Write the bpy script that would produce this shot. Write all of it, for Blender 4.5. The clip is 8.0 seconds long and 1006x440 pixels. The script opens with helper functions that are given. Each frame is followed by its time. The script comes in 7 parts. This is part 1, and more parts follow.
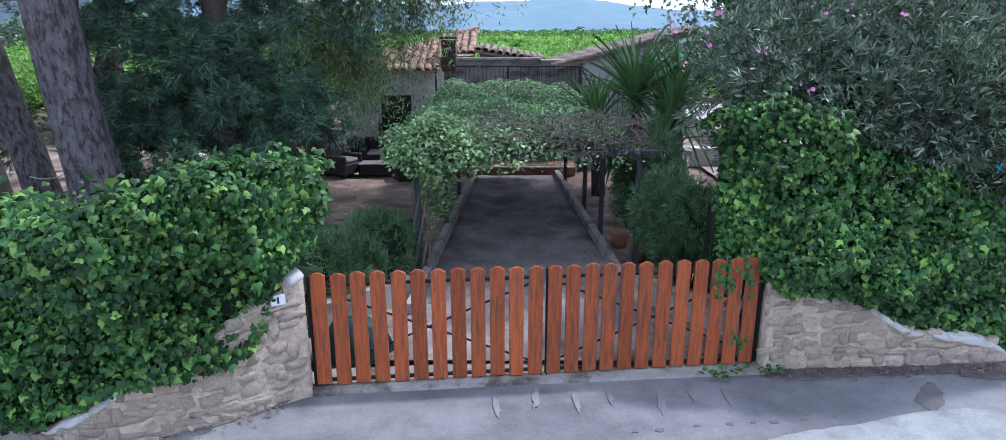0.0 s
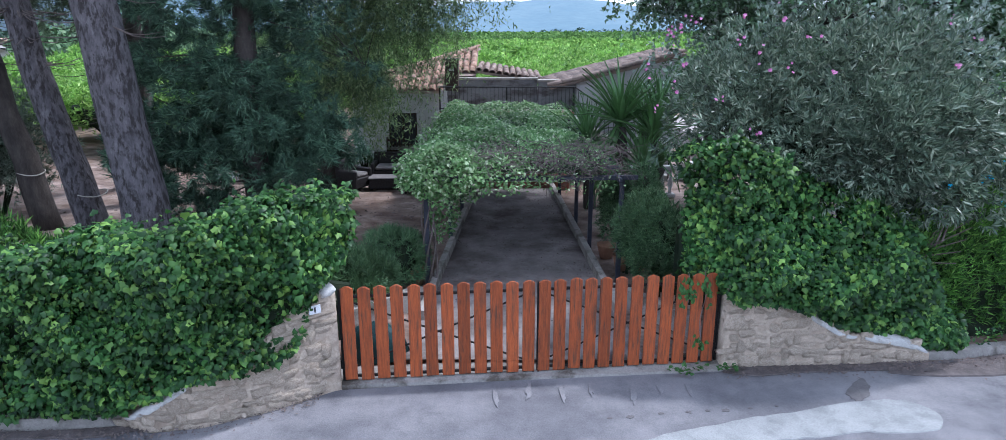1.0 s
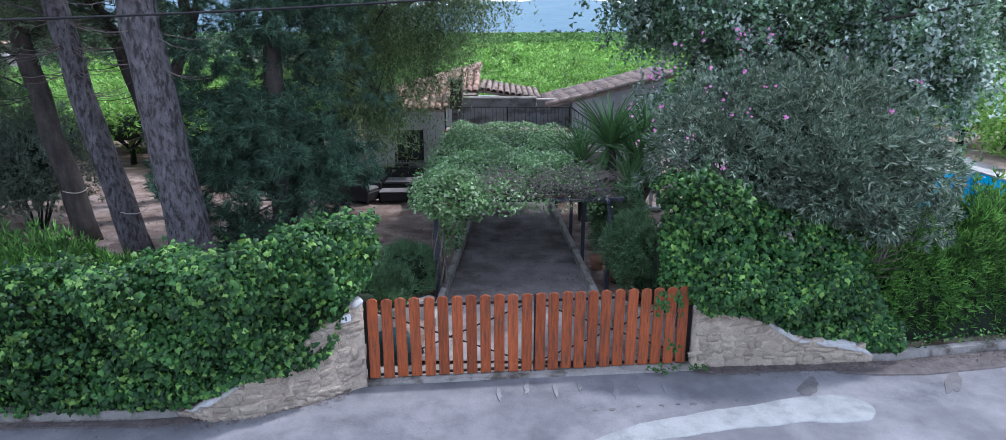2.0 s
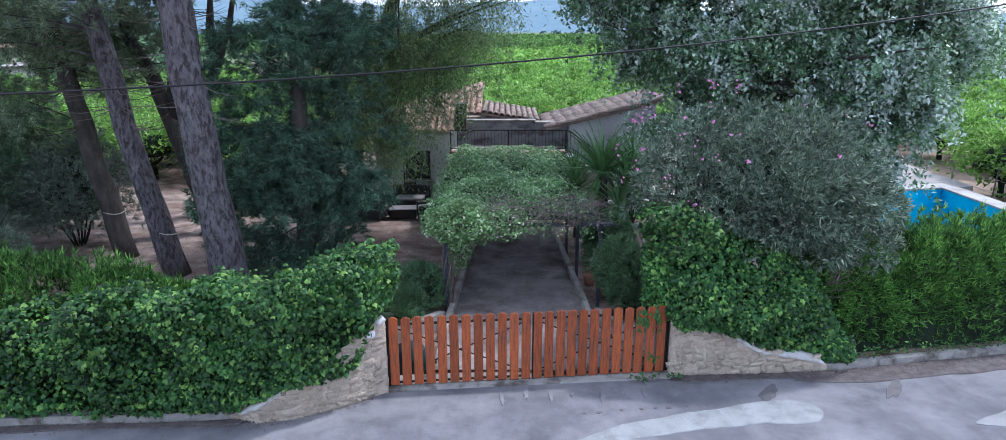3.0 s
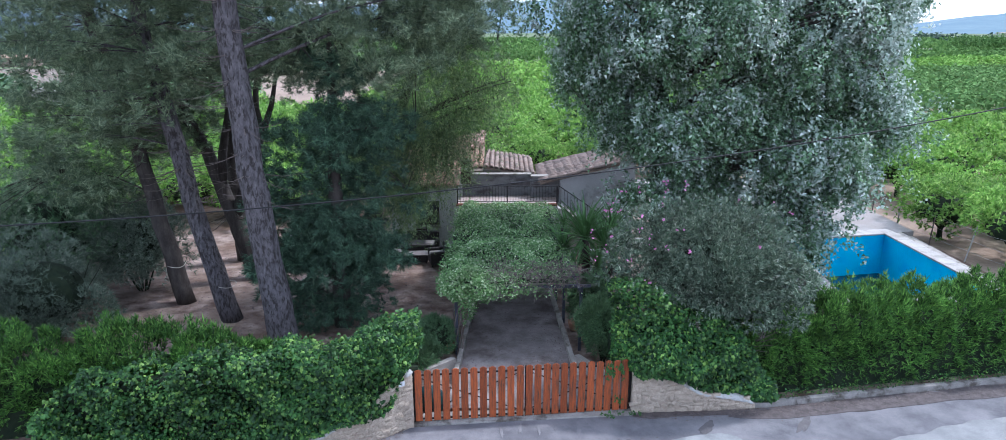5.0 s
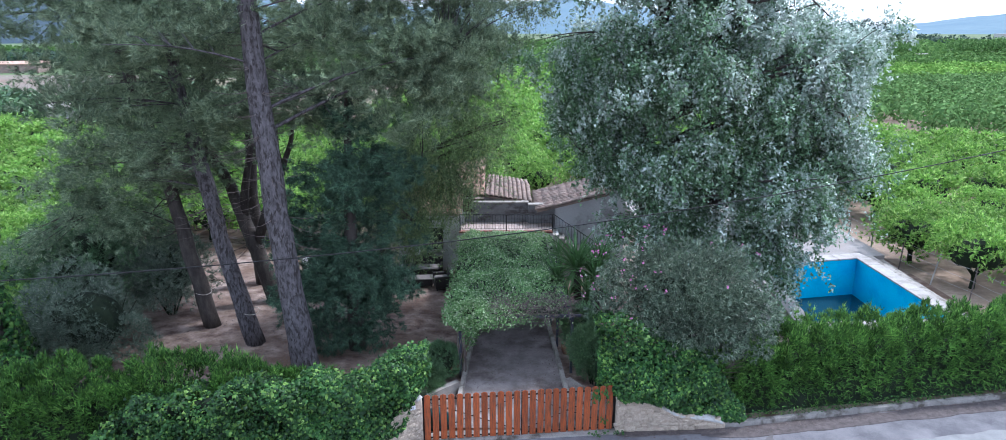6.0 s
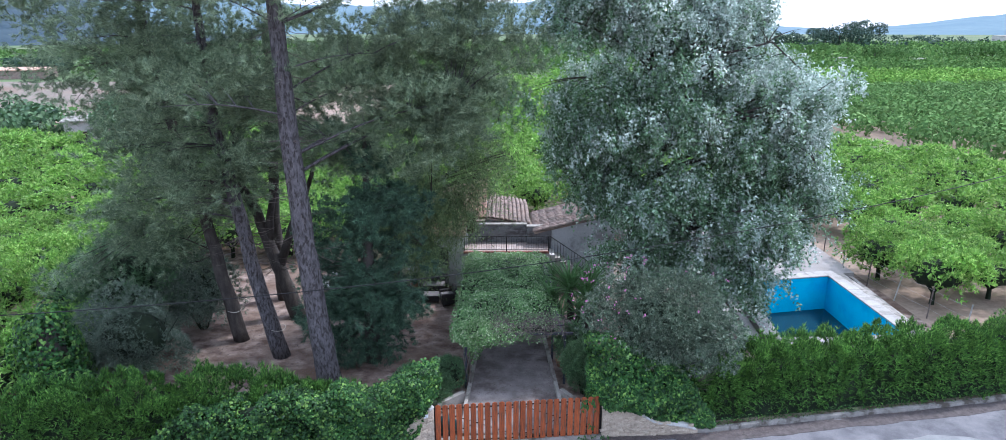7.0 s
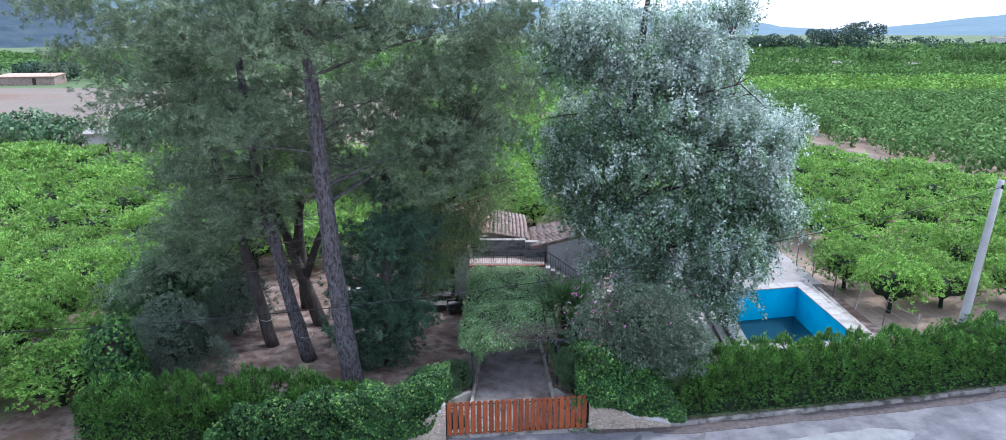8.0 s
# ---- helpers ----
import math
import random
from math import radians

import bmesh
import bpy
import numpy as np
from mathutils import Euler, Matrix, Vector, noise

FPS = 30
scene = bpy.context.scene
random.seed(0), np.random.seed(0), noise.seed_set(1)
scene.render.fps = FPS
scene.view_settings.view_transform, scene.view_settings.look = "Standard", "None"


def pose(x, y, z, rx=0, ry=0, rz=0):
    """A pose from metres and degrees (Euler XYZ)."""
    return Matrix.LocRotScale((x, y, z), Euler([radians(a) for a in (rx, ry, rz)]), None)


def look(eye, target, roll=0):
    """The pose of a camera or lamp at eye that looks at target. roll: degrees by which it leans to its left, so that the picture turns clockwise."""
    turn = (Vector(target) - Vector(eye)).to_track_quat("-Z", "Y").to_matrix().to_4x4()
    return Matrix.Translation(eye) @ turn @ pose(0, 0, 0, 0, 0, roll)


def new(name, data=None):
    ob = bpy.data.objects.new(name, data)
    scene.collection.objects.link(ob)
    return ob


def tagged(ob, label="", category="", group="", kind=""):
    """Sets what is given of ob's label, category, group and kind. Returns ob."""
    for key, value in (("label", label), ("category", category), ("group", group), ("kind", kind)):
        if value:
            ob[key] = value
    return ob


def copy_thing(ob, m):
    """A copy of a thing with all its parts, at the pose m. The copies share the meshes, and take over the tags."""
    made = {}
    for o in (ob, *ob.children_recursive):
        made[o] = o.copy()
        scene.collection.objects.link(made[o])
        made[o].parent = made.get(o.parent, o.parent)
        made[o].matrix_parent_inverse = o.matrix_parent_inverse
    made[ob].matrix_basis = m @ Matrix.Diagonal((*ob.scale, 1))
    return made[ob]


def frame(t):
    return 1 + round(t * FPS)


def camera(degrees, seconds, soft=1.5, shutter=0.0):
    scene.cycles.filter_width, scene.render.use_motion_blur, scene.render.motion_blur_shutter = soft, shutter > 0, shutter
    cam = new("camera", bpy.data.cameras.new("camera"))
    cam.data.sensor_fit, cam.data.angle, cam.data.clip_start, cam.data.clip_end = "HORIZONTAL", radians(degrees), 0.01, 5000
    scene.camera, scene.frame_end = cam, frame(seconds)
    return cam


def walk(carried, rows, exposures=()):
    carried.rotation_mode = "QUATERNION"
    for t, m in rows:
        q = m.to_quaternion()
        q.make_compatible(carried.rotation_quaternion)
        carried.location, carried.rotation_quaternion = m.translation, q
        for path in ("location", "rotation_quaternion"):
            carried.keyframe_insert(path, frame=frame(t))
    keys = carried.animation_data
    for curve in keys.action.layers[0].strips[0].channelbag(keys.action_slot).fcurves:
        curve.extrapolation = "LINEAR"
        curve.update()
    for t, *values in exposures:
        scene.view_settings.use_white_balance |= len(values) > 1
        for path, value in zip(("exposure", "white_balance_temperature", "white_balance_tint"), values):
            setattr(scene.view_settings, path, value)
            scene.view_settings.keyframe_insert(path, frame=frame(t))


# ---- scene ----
cam = camera(73.9, 8.0, 0.8)
# seconds, x, y, z of the drone; it looks ahead and 15.8 degrees down all the way
PATH = [
    (0.0, 0.616, 0.312, 3.908), (0.5, 0.626, -0.345, 4.235), (1.0, 0.640, -0.998, 4.581), (1.5, 0.635, -1.663, 4.919),
    (3.0, 0.565, -3.828, 6.275), (3.5, 0.565, -4.524, 6.787), (4.0, 0.570, -5.240, 7.392), (4.5, 0.570, -6.022, 8.129),
    (6.0, 0.610, -8.542, 10.597), (6.5, 0.604, -9.573, 11.434), (7.0, 0.586, -10.868, 12.306), (7.5, 0.553, -12.442, 13.237),
    (8.0, 0.539, -14.024, 14.116),
]
walk(cam, [(t, pose(x, y, z, 74.2, 0, 0)) for t, x, y, z in PATH], [(0.0, 1.22, 5450, 15), (3.0, 1.12, 5450, 15), (4.6, 1.12, 5450, 15), (6.2, 1.22, 5480, 15), (8.0, 1.13, 5500, 15)])

# ---- light: a bright, thinly clouded sky and a veiled sun, high to the right ----
SUN_EL, SUN_AZ = 56.0, 62.0
world = bpy.data.worlds.new("sky")
scene.world = world
world.use_nodes = True
_n, _l = world.node_tree.nodes, world.node_tree.links
_sky = _n.new("ShaderNodeTexSky")
_sky.sky_type, _sky.sun_disc = "NISHITA", False
_sky.sun_elevation, _sky.sun_rotation = radians(SUN_EL), radians(SUN_AZ)
_sky.air_density, _sky.dust_density, _sky.ozone_density = 1.0, 1.5, 1.5
# thin even cloud lies over the clear sky
_veil = _n.new("ShaderNodeMix")
_veil.data_type = "RGBA"
_veil.inputs[0].default_value = 0.72
_veil.inputs[7].default_value = (7.4, 8.0, 8.7, 1)
_l.new(_sky.outputs[0], _veil.inputs[6])
_l.new(_veil.outputs[2], _n["Background"].inputs[0])
_n["Background"].inputs[1].default_value = 0.12
sun = new("sun", bpy.data.lights.new("sun", "SUN"))
sun.data.energy, sun.data.angle, sun.data.color = 2.0, radians(4), (1.0, 0.95, 0.87)
_d = Vector((math.sin(radians(SUN_AZ)) * math.cos(radians(SUN_EL)), math.cos(radians(SUN_AZ)) * math.cos(radians(SUN_EL)), math.sin(radians(SUN_EL))))
sun.matrix_world = look(_d * 60, (0, 0, 0))

# ---- tools ----
rng = np.random.default_rng(7)
U = rng.uniform


def material(name, a, b, scale=6.0, rough=0.8, bump=0.3, stretch=(1, 1, 1), fine=60.0, spec=0.3, metal=0.0, vary=0.0, c=None, cscale=0.7, cmix=(0.5, 0.62), coat=0.0):
    """Two-colour weathered surface: broad patches, fine grain with relief, an optional stain colour c, and a change of tone from piece to piece."""
    m = bpy.data.materials.new(name)
    m.use_nodes = True
    n, l = m.node_tree.nodes, m.node_tree.links
    p = n["Principled BSDF"]
    tc, mp = n.new("ShaderNodeTexCoord"), n.new("ShaderNodeMapping")
    mp.inputs["Scale"].default_value = stretch
    info = n.new("ShaderNodeObjectInfo")
    off = n.new("ShaderNodeVectorMath")
    off.operation = "MULTIPLY_ADD"
    comb = n.new("ShaderNodeCombineXYZ")
    for k in range(3):
        l.new(info.outputs["Random"], comb.inputs[k])
    l.new(comb.outputs[0], off.inputs[0])
    off.inputs[1].default_value = (17.0, 31.0, 23.0) if vary else (0, 0, 0)
    l.new(tc.outputs["Object"], off.inputs[2])
    l.new(off.outputs[0], mp.inputs["Vector"])

    def tex(sc, detail, r=0.6):
        t = n.new("ShaderNodeTexNoise")
        t.inputs["Scale"].default_value, t.inputs["Detail"].default_value, t.inputs["Roughness"].default_value = sc, detail, r
        l.new(mp.outputs[0], t.inputs["Vector"])
        return t

    def ramp(src, lo, hi):
        r = n.new("ShaderNodeMapRange")
        r.inputs[1].default_value, r.inputs[2].default_value = lo, hi
        l.new(src, r.inputs[0])
        return r.outputs[0]

    def mix(f, x, y, mode="MIX"):
        q = n.new("ShaderNodeMix")
        q.data_type, q.blend_type = "RGBA", mode
        if isinstance(f, float):
            q.inputs[0].default_value = f
        else:
            l.new(f, q.inputs[0])
        for k, v in ((6, x), (7, y)):
            if isinstance(v, tuple):
                q.inputs[k].default_value = (*v, 1)
            else:
                l.new(v, q.inputs[k])
        return q.outputs[2]

    broad, grain = tex(scale, 5.0), tex(fine, 4.0, 0.7)
    col = mix(ramp(broad.outputs["Fac"], 0.35, 0.68), a, b)
    if c:
        col = mix(ramp(tex(cscale, 6.0, 0.65).outputs["Fac"], *cmix), col, c)
    col = mix(ramp(grain.outputs["Fac"], 0.3, 0.75), mix(0.35, col, (0, 0, 0)), col)
    if vary:
        hs = n.new("ShaderNodeHueSaturation")
        l.new(col, hs.inputs["Color"])
        v = n.new("ShaderNodeMapRange")
        v.inputs[3].default_value, v.inputs[4].default_value = 1 - vary, 1 + vary
        l.new(info.outputs["Random"], v.inputs[0])
        l.new(v.outputs[0], hs.inputs["Value"])
        col = hs.outputs[0]
    l.new(col, p.inputs["Base Color"])
    p.inputs["Roughness"].default_value, p.inputs["Metallic"].default_value = rough, metal
    p.inputs["Specular IOR Level"].default_value = spec
    p.inputs["Coat Weight"].default_value = coat
    if bump:
        bp = n.new("ShaderNodeBump")
        bp.inputs["Strength"].default_value, bp.inputs["Distance"].default_value = bump, 0.02
        add = n.new("ShaderNodeMath")
        l.new(broad.outputs["Fac"], add.inputs[0])
        l.new(grain.outputs["Fac"], add.inputs[1])
        l.new(add.outputs[0], bp.inputs["Height"])
        l.new(bp.outputs[0], p.inputs["Normal"])
    return m


def leafy(name, a, b, c, rough=0.5, through_light=0.3, spec=0.3, patch=0.9, depth=0.36, rare=0.97):
    """Leaves: colour from leaf to leaf between a and b, some of c, a little light through the blade."""
    m = bpy.data.materials.new(name)
    m.use_nodes = True
    n, l = m.node_tree.nodes, m.node_tree.links
    p, out = n["Principled BSDF"], n["Material Output"]
    geo, ramp = n.new("ShaderNodeNewGeometry"), n.new("ShaderNodeValToRGB")
    e = ramp.color_ramp.elements
    e[0].position, e[0].color = 0.0, (*a, 1)
    e[1].position, e[1].color = 0.75, (*b, 1)
    k = e.new(rare)
    k.color = (*c, 1)
    l.new(geo.outputs["Random Per Island"], ramp.inputs[0])
    tc, ns, mr = n.new("ShaderNodeTexCoord"), n.new("ShaderNodeTexNoise"), n.new("ShaderNodeMapRange")
    ns.inputs["Scale"].default_value, ns.inputs["Detail"].default_value = patch, 3.0
    l.new(tc.outputs["Object"], ns.inputs["Vector"])
    l.new(ns.outputs["Fac"], mr.inputs[0])
    mr.inputs[1].default_value, mr.inputs[2].default_value, mr.inputs[3].default_value, mr.inputs[4].default_value = 0.3, 0.7, 1 - depth, 1 + depth
    info = n.new("ShaderNodeObjectInfo")
    mo = n.new("ShaderNodeMapRange")
    mo.inputs[3].default_value, mo.inputs[4].default_value = 0.85, 1.15
    l.new(info.outputs["Random"], mo.inputs[0])
    mu = n.new("ShaderNodeMath")
    mu.operation = "MULTIPLY"
    l.new(mr.outputs[0], mu.inputs[0])
    l.new(mo.outputs[0], mu.inputs[1])
    hs = n.new("ShaderNodeHueSaturation")
    l.new(ramp.outputs[0], hs.inputs["Color"])
    l.new(mu.outputs[0], hs.inputs["Value"])
    l.new(hs.outputs[0], p.inputs["Base Color"])
    p.inputs["Roughness"].default_value, p.inputs["Specular IOR Level"].default_value = rough, spec
    tr, mx = n.new("ShaderNodeBsdfTranslucent"), n.new("ShaderNodeMixShader")
    l.new(hs.outputs[0], tr.inputs["Color"])
    mx.inputs[0].default_value = through_light
    l.new(p.outputs[0], mx.inputs[1])
    l.new(tr.outputs[0], mx.inputs[2])
    l.new(mx.outputs[0], out.inputs["Surface"])
    return m


class Geo:
    """Collects vertices and faces of one mesh."""

    def __init__(self):
        self.v, self.f = [], []

    def add(self, verts, faces, m=None):
        o = len(self.v)
        self.v += [tuple(m @ Vector(p)) for p in verts] if m else [tuple(p) for p in verts]
        self.f += [tuple(o + i for i in q) for q in faces]
        return self

    def box(self, c, s, m=None, b=0.0):
        """A box at centre c of size s with chamfered edges b."""
        hx, hy, hz = s[0] / 2, s[1] / 2, s[2] / 2
        b = min(b, hx * 0.9, hy * 0.9, hz * 0.9)
        mm = (m if m else Matrix()) @ Matrix.Translation(c)
        if b <= 0:
            v = [(x, y, z) for x in (-hx, hx) for y in (-hy, hy) for z in (-hz, hz)]
            return self.add(v, [(0, 1, 3, 2), (4, 6, 7, 5), (0, 4, 5, 1), (2, 3, 7, 6), (0, 2, 6, 4), (1, 5, 7, 3)], mm)
        v, idx = [], {}
        for sx in (-1, 1):
            for sy in (-1, 1):
                for sz in (-1, 1):
                    for k, p in enumerate(((hx, hy - b, hz - b), (hx - b, hy, hz - b), (hx - b, hy - b, hz))):
                        idx[sx, sy, sz, k] = len(v)
                        v.append((sx * p[0], sy * p[1], sz * p[2]))
        f = []
        for s0 in (-1, 1):
            f.append([idx[s0, y, z, 0] for y, z in ((-1, -1), (1, -1), (1, 1), (-1, 1))][:: s0])
            f.append([idx[x, s0, z, 1] for x, z in ((-1, -1), (-1, 1), (1, 1), (1, -1))][:: s0])
            f.append([idx[x, y, s0, 2] for x, y in ((-1, -1), (1, -1), (1, 1), (-1, 1))][:: s0])
        for p in (-1, 1):
            for q in (-1, 1):
                f.append([idx[p, q, -1, 0], idx[p, q, 1, 0], idx[p, q, 1, 1], idx[p, q, -1, 1]][:: -p * q])
                f.append([idx[p, -1, q, 0], idx[p, -1, q, 2], idx[p, 1, q, 2], idx[p, 1, q, 0]][:: -p * q])
                f.append([idx[-1, p, q, 1], idx[1, p, q, 1], idx[1, p, q, 2], idx[-1, p, q, 2]][:: -p * q])
                for r in (-1, 1):
                    f.append([idx[p, q, r, 0], idx[p, q, r, 1], idx[p, q, r, 2]][:: p * q * r])
        return self.add(v, f, mm)

    def tube(self, pts, radii, n=8, cap=True, wob=0.0):
        """A tapered tube along points."""
        pts = [Vector(p) for p in pts]
        if isinstance(radii, (int, float)):
            radii = [radii] * len(pts)
        o, x = len(self.v), None
        for i, (p, r) in enumerate(zip(pts, radii)):
            d = (pts[min(i + 1, len(pts) - 1)] - pts[max(i - 1, 0)]).normalized()
            if x is None:
                x = d.cross(Vector((0.31, 0.9, 0.17))).normalized()
            x = (x - d * x.dot(d)).normalized()
            y = d.cross(x)
            for k in range(n):
                a = 2 * math.pi * k / n
                rr = r * (1 + wob * math.sin(k * 2.4 + i * 1.7) * 0.5 + wob * math.sin(k * 4.1 - i * 0.9) * 0.5)
                self.v.append(tuple(p + (x * math.cos(a) + y * math.sin(a)) * rr))
        for i in range(len(pts) - 1):
            for k in range(n):
                a, b = o + i * n + k, o + i * n + (k + 1) % n
                self.f.append((a, b, b + n, a + n))
        if cap:
            self.f.append(tuple(o + k for k in range(n))[::-1])
            self.f.append(tuple(o + (len(pts) - 1) * n + k for k in range(n)))
        return self

    def grid(self, fn, us, vs):
        """A sheet: fn(u, v) gives each point."""
        o = len(self.v)
        for u in us:
            for v in vs:
                self.v.append(tuple(fn(u, v)))
        k = len(vs)
        for i in range(len(us) - 1):
            for j in range(k - 1):
                a = o + i * k + j
                self.f.append((a, a + k, a + k + 1, a + 1))
        return self

    def mesh(self, name, smooth=False):
        me = bpy.data.meshes.new(name)
        me.from_pydata(self.v, [], self.f)
        if smooth:
            me.polygons.foreach_set("use_smooth", np.ones(len(me.polygons), bool))
        me.update()
        return me


def thing(name, label, category, loc=(0, 0, 0), rz=0.0, group="", kind=""):
    """An Empty at a thing's base."""
    ob = new(name)
    ob.matrix_basis = pose(*loc, 0, 0, rz)
    ob.empty_display_size = 0.2
    return tagged(ob, label, category, group, kind)


def part(name, shape, mat, parent=None, label="", smooth=False, m=None, kind=""):
    """ONE mesh object, under a thing or a part. shape: a Geo or a mesh."""
    me = shape.mesh(name, smooth) if isinstance(shape, Geo) else shape
    if not me.materials:
        me.materials.append(mat)
    ob = new(name, me)
    if parent:
        ob.parent = parent
    if m:
        ob.matrix_basis = m
    return tagged(ob, label, kind=kind)


def solo(name, shape, mat, label, category, loc=(0, 0, 0), rz=0.0, kind="", smooth=False, group=""):
    """A thing or piece of the setting that is one mesh."""
    ob = part(name, shape, mat, None, "", smooth, pose(*loc, 0, 0, rz))
    return tagged(ob, label, category, group, kind)


def unit(a):
    return a / np.maximum(np.linalg.norm(a, axis=-1, keepdims=True), 1e-9)


def frames(nrm, tip):
    """Rotations whose z is nrm and whose y leans towards tip."""
    z = unit(nrm)
    x = unit(np.cross(tip, z))
    y = np.cross(z, x)
    return np.stack([x, y, z], axis=2)


def swarm(name, tv, tf, pos, R, s):
    """One mesh of many small copies of a template: vertices tv, faces tf (all of one length)."""
    tv, tf = np.asarray(tv, float), np.asarray(tf, int)
    n, k = len(pos), len(tv)
    s = np.broadcast_to(np.asarray(s, float), (n,))
    V = np.einsum("nij,kj->nki", R, tv) * s[:, None, None] + np.asarray(pos)[:, None, :]
    F = (tf[None] + (np.arange(n) * k)[:, None, None]).reshape(-1)
    me = bpy.data.meshes.new(name)
    me.vertices.add(n * k)
    me.vertices.foreach_set("co", V.reshape(-1).astype(np.float32))
    nf, w = n * len(tf), tf.shape[1]
    me.loops.add(nf * w)
    me.loops.foreach_set("vertex_index", F.astype(np.int32))
    me.polygons.add(nf)
    me.polygons.foreach_set("loop_start", (np.arange(nf) * w).astype(np.int32))
    me.update(calc_edges=True)
    return me


def lump(p, f=1.0, seed=0):
    """Smooth noise, about -1 to 1, at points p."""
    r = np.random.default_rng(100 + seed)
    out = np.zeros(len(p))
    for k in range(7):
        d = r.normal(size=3)
        d *= f * (0.6 + 0.35 * k) / np.linalg.norm(d)
        out += np.sin(p @ d + r.uniform(0, 6.28)) / (1 + 0.35 * k)
    return out / 2.6


def noisy(n, s):
    return rng.normal(size=(n, 3)) * s


# leaf shapes: y is the tip, z the face
IVY_V = [(0, .06, 0), (-.40, -.06, -.12), (-.52, .36, -.20), (-.26, .58, -.08), (0, 1.0, -.26), (.26, .58, -.08), (.52, .36, -.20), (.40, -.06, -.12), (0, .36, .08)]
IVY_F = [(8, k + 1, k) for k in range(7)] + [(8, 0, 7)]
OVAL_V = [(0, 0, 0), (-.28, .4, -.05), (0, 1, -.08), (.28, .4, -.05), (0, .45, .04)]
OVAL_F = [(0, 4, 1), (1, 4, 2), (2, 4, 3), (3, 4, 0)]
QUAD_V = [(0, 0, 0), (-.36, .5, .03), (0, 1, -.08), (.36, .5, .03)]
QUAD_F = [(0, 3, 2), (0, 2, 1)]
TRI_V = [(-.3, 0.05, .03), (.34, .12, -.02), (0.02, 1, -.06)]
TRI_F = [(0, 1, 2)]
LANCE_V = [(0, 0, 0), (-.085, .4, .0), (0, 1, -.12), (.085, .4, .0)]


def spray(k, spread, width, seed, lift=0.35, shape="tri"):
    """Template of k narrow blades fanned round the y axis."""
    r = np.random.default_rng(seed)
    v, f = [], []
    for i in range(k):
        a = 2 * math.pi * (i + r.uniform(-.3, .3)) / k
        c = spread * math.sqrt(r.uniform(0.05, 1))
        d = np.array([math.cos(a) * c, 1 - 0.45 * c * c, math.sin(a) * c])
        d /= np.linalg.norm(d)
        ln = r.uniform(0.65, 1.0)
        side = np.cross(d, r.normal(size=3))
        side *= width / np.linalg.norm(side) / 2
        b = d * lift * r.uniform(0, .5)
        o = len(v)
        if shape == "tri":
            v += [b - side, b + side, b + d * ln]
            f.append((o, o + 1, o + 2))
        else:
            mid = b + d * ln * 0.5
            v += [b, mid - side, b + d * ln, mid + side]
            f += [(o, o + 3, o + 2), (o, o + 2, o + 1)]
    return np.array(v), f


def shell(n, c, r, seed=0, low=-0.4, amp=0.16, f=1.3, depth=0.35):
    """Points and outward normals on a lumpy ellipsoid, some a little inside."""
    d = unit(rng.normal(size=(int(n * 1.8), 3)))
    d = d[d[:, 2] > low][:n]
    rad = 1 + amp * lump(d * 3.0, f, seed)
    rad *= 1 - depth * rng.random(len(d)) ** 2.2
    return np.asarray(c) + d * rad[:, None] * np.asarray(r), unit(d / np.asarray(r))

# ---- materials ----
# strong contrast of the two earth tones stands in for sun dapples
M_DIRT = material("dry_earth_dapples", (0.115, 0.072, 0.055), (0.43, 0.335, 0.285), 1.5, 0.95, 0.5, (1, 1.25, 1), 14, c=(0.16, 0.10, 0.07), cscale=0.25, cmix=(0.45, 0.65))
M_FIELD = material("field_soil", (0.26, 0.185, 0.135), (0.36, 0.275, 0.21), 0.3, 0.95, 0.4, fine=5, c=(0.10, 0.13, 0.05), cscale=0.02, cmix=(0.5, 0.6))
M_ROAD = material("worn_asphalt", (0.118, 0.116, 0.128), (0.185, 0.18, 0.194), 1.4, 0.9, 0.5, fine=60, c=(0.26, 0.252, 0.262), cscale=0.6, cmix=(0.44, 0.66))
M_PATCH = material("pale_concrete_patch", (0.26, 0.268, 0.268), (0.33, 0.338, 0.335), 3.0, 0.9, 0.3, fine=60, c=(0.20, 0.205, 0.21), cscale=2.5, cmix=(0.5, 0.7))
M_PATCH2 = material("worn_concrete_patch", (0.22, 0.224, 0.226), (0.30, 0.302, 0.30), 2.0, 0.9, 0.2, fine=60)
M_SCUFF = material("dusty_scuff", (0.185, 0.18, 0.19), (0.235, 0.228, 0.236), 4.0, 0.9, 0.2, fine=60)
M_STAIN = material("damp_stain", (0.12, 0.11, 0.112), (0.16, 0.15, 0.152), 5.0, 0.8, 0.2)
M_DRIVE = material("driveway_concrete", (0.20, 0.172, 0.162), (0.36, 0.32, 0.305), 1.6, 0.92, 0.35, fine=40, c=(0.11, 0.085, 0.075), cscale=0.9, cmix=(0.48, 0.66))
M_FARF = material("far_fields", (0.085, 0.14, 0.05), (0.15, 0.20, 0.09), 0.012, 0.95, 0.0, (1, 3, 1), 0.2, c=(0.22, 0.19, 0.13), cscale=0.006, cmix=(0.55, 0.62))
M_CONC = material("old_concrete", (0.34, 0.31, 0.28), (0.45, 0.42, 0.38), 3.0, 0.92, 0.35, fine=50, c=(0.20, 0.18, 0.15), cscale=2.2)
M_KERB = material("kerb_concrete", (0.25, 0.232, 0.212), (0.37, 0.345, 0.32), 3.0, 0.92, 0.4, fine=40, c=(0.10, 0.085, 0.07), cscale=1.6, cmix=(0.48, 0.6))
M_GRIT = material("gutter_grit", (0.085, 0.072, 0.07), (0.155, 0.132, 0.128), 6.0, 0.95, 0.5, fine=70)
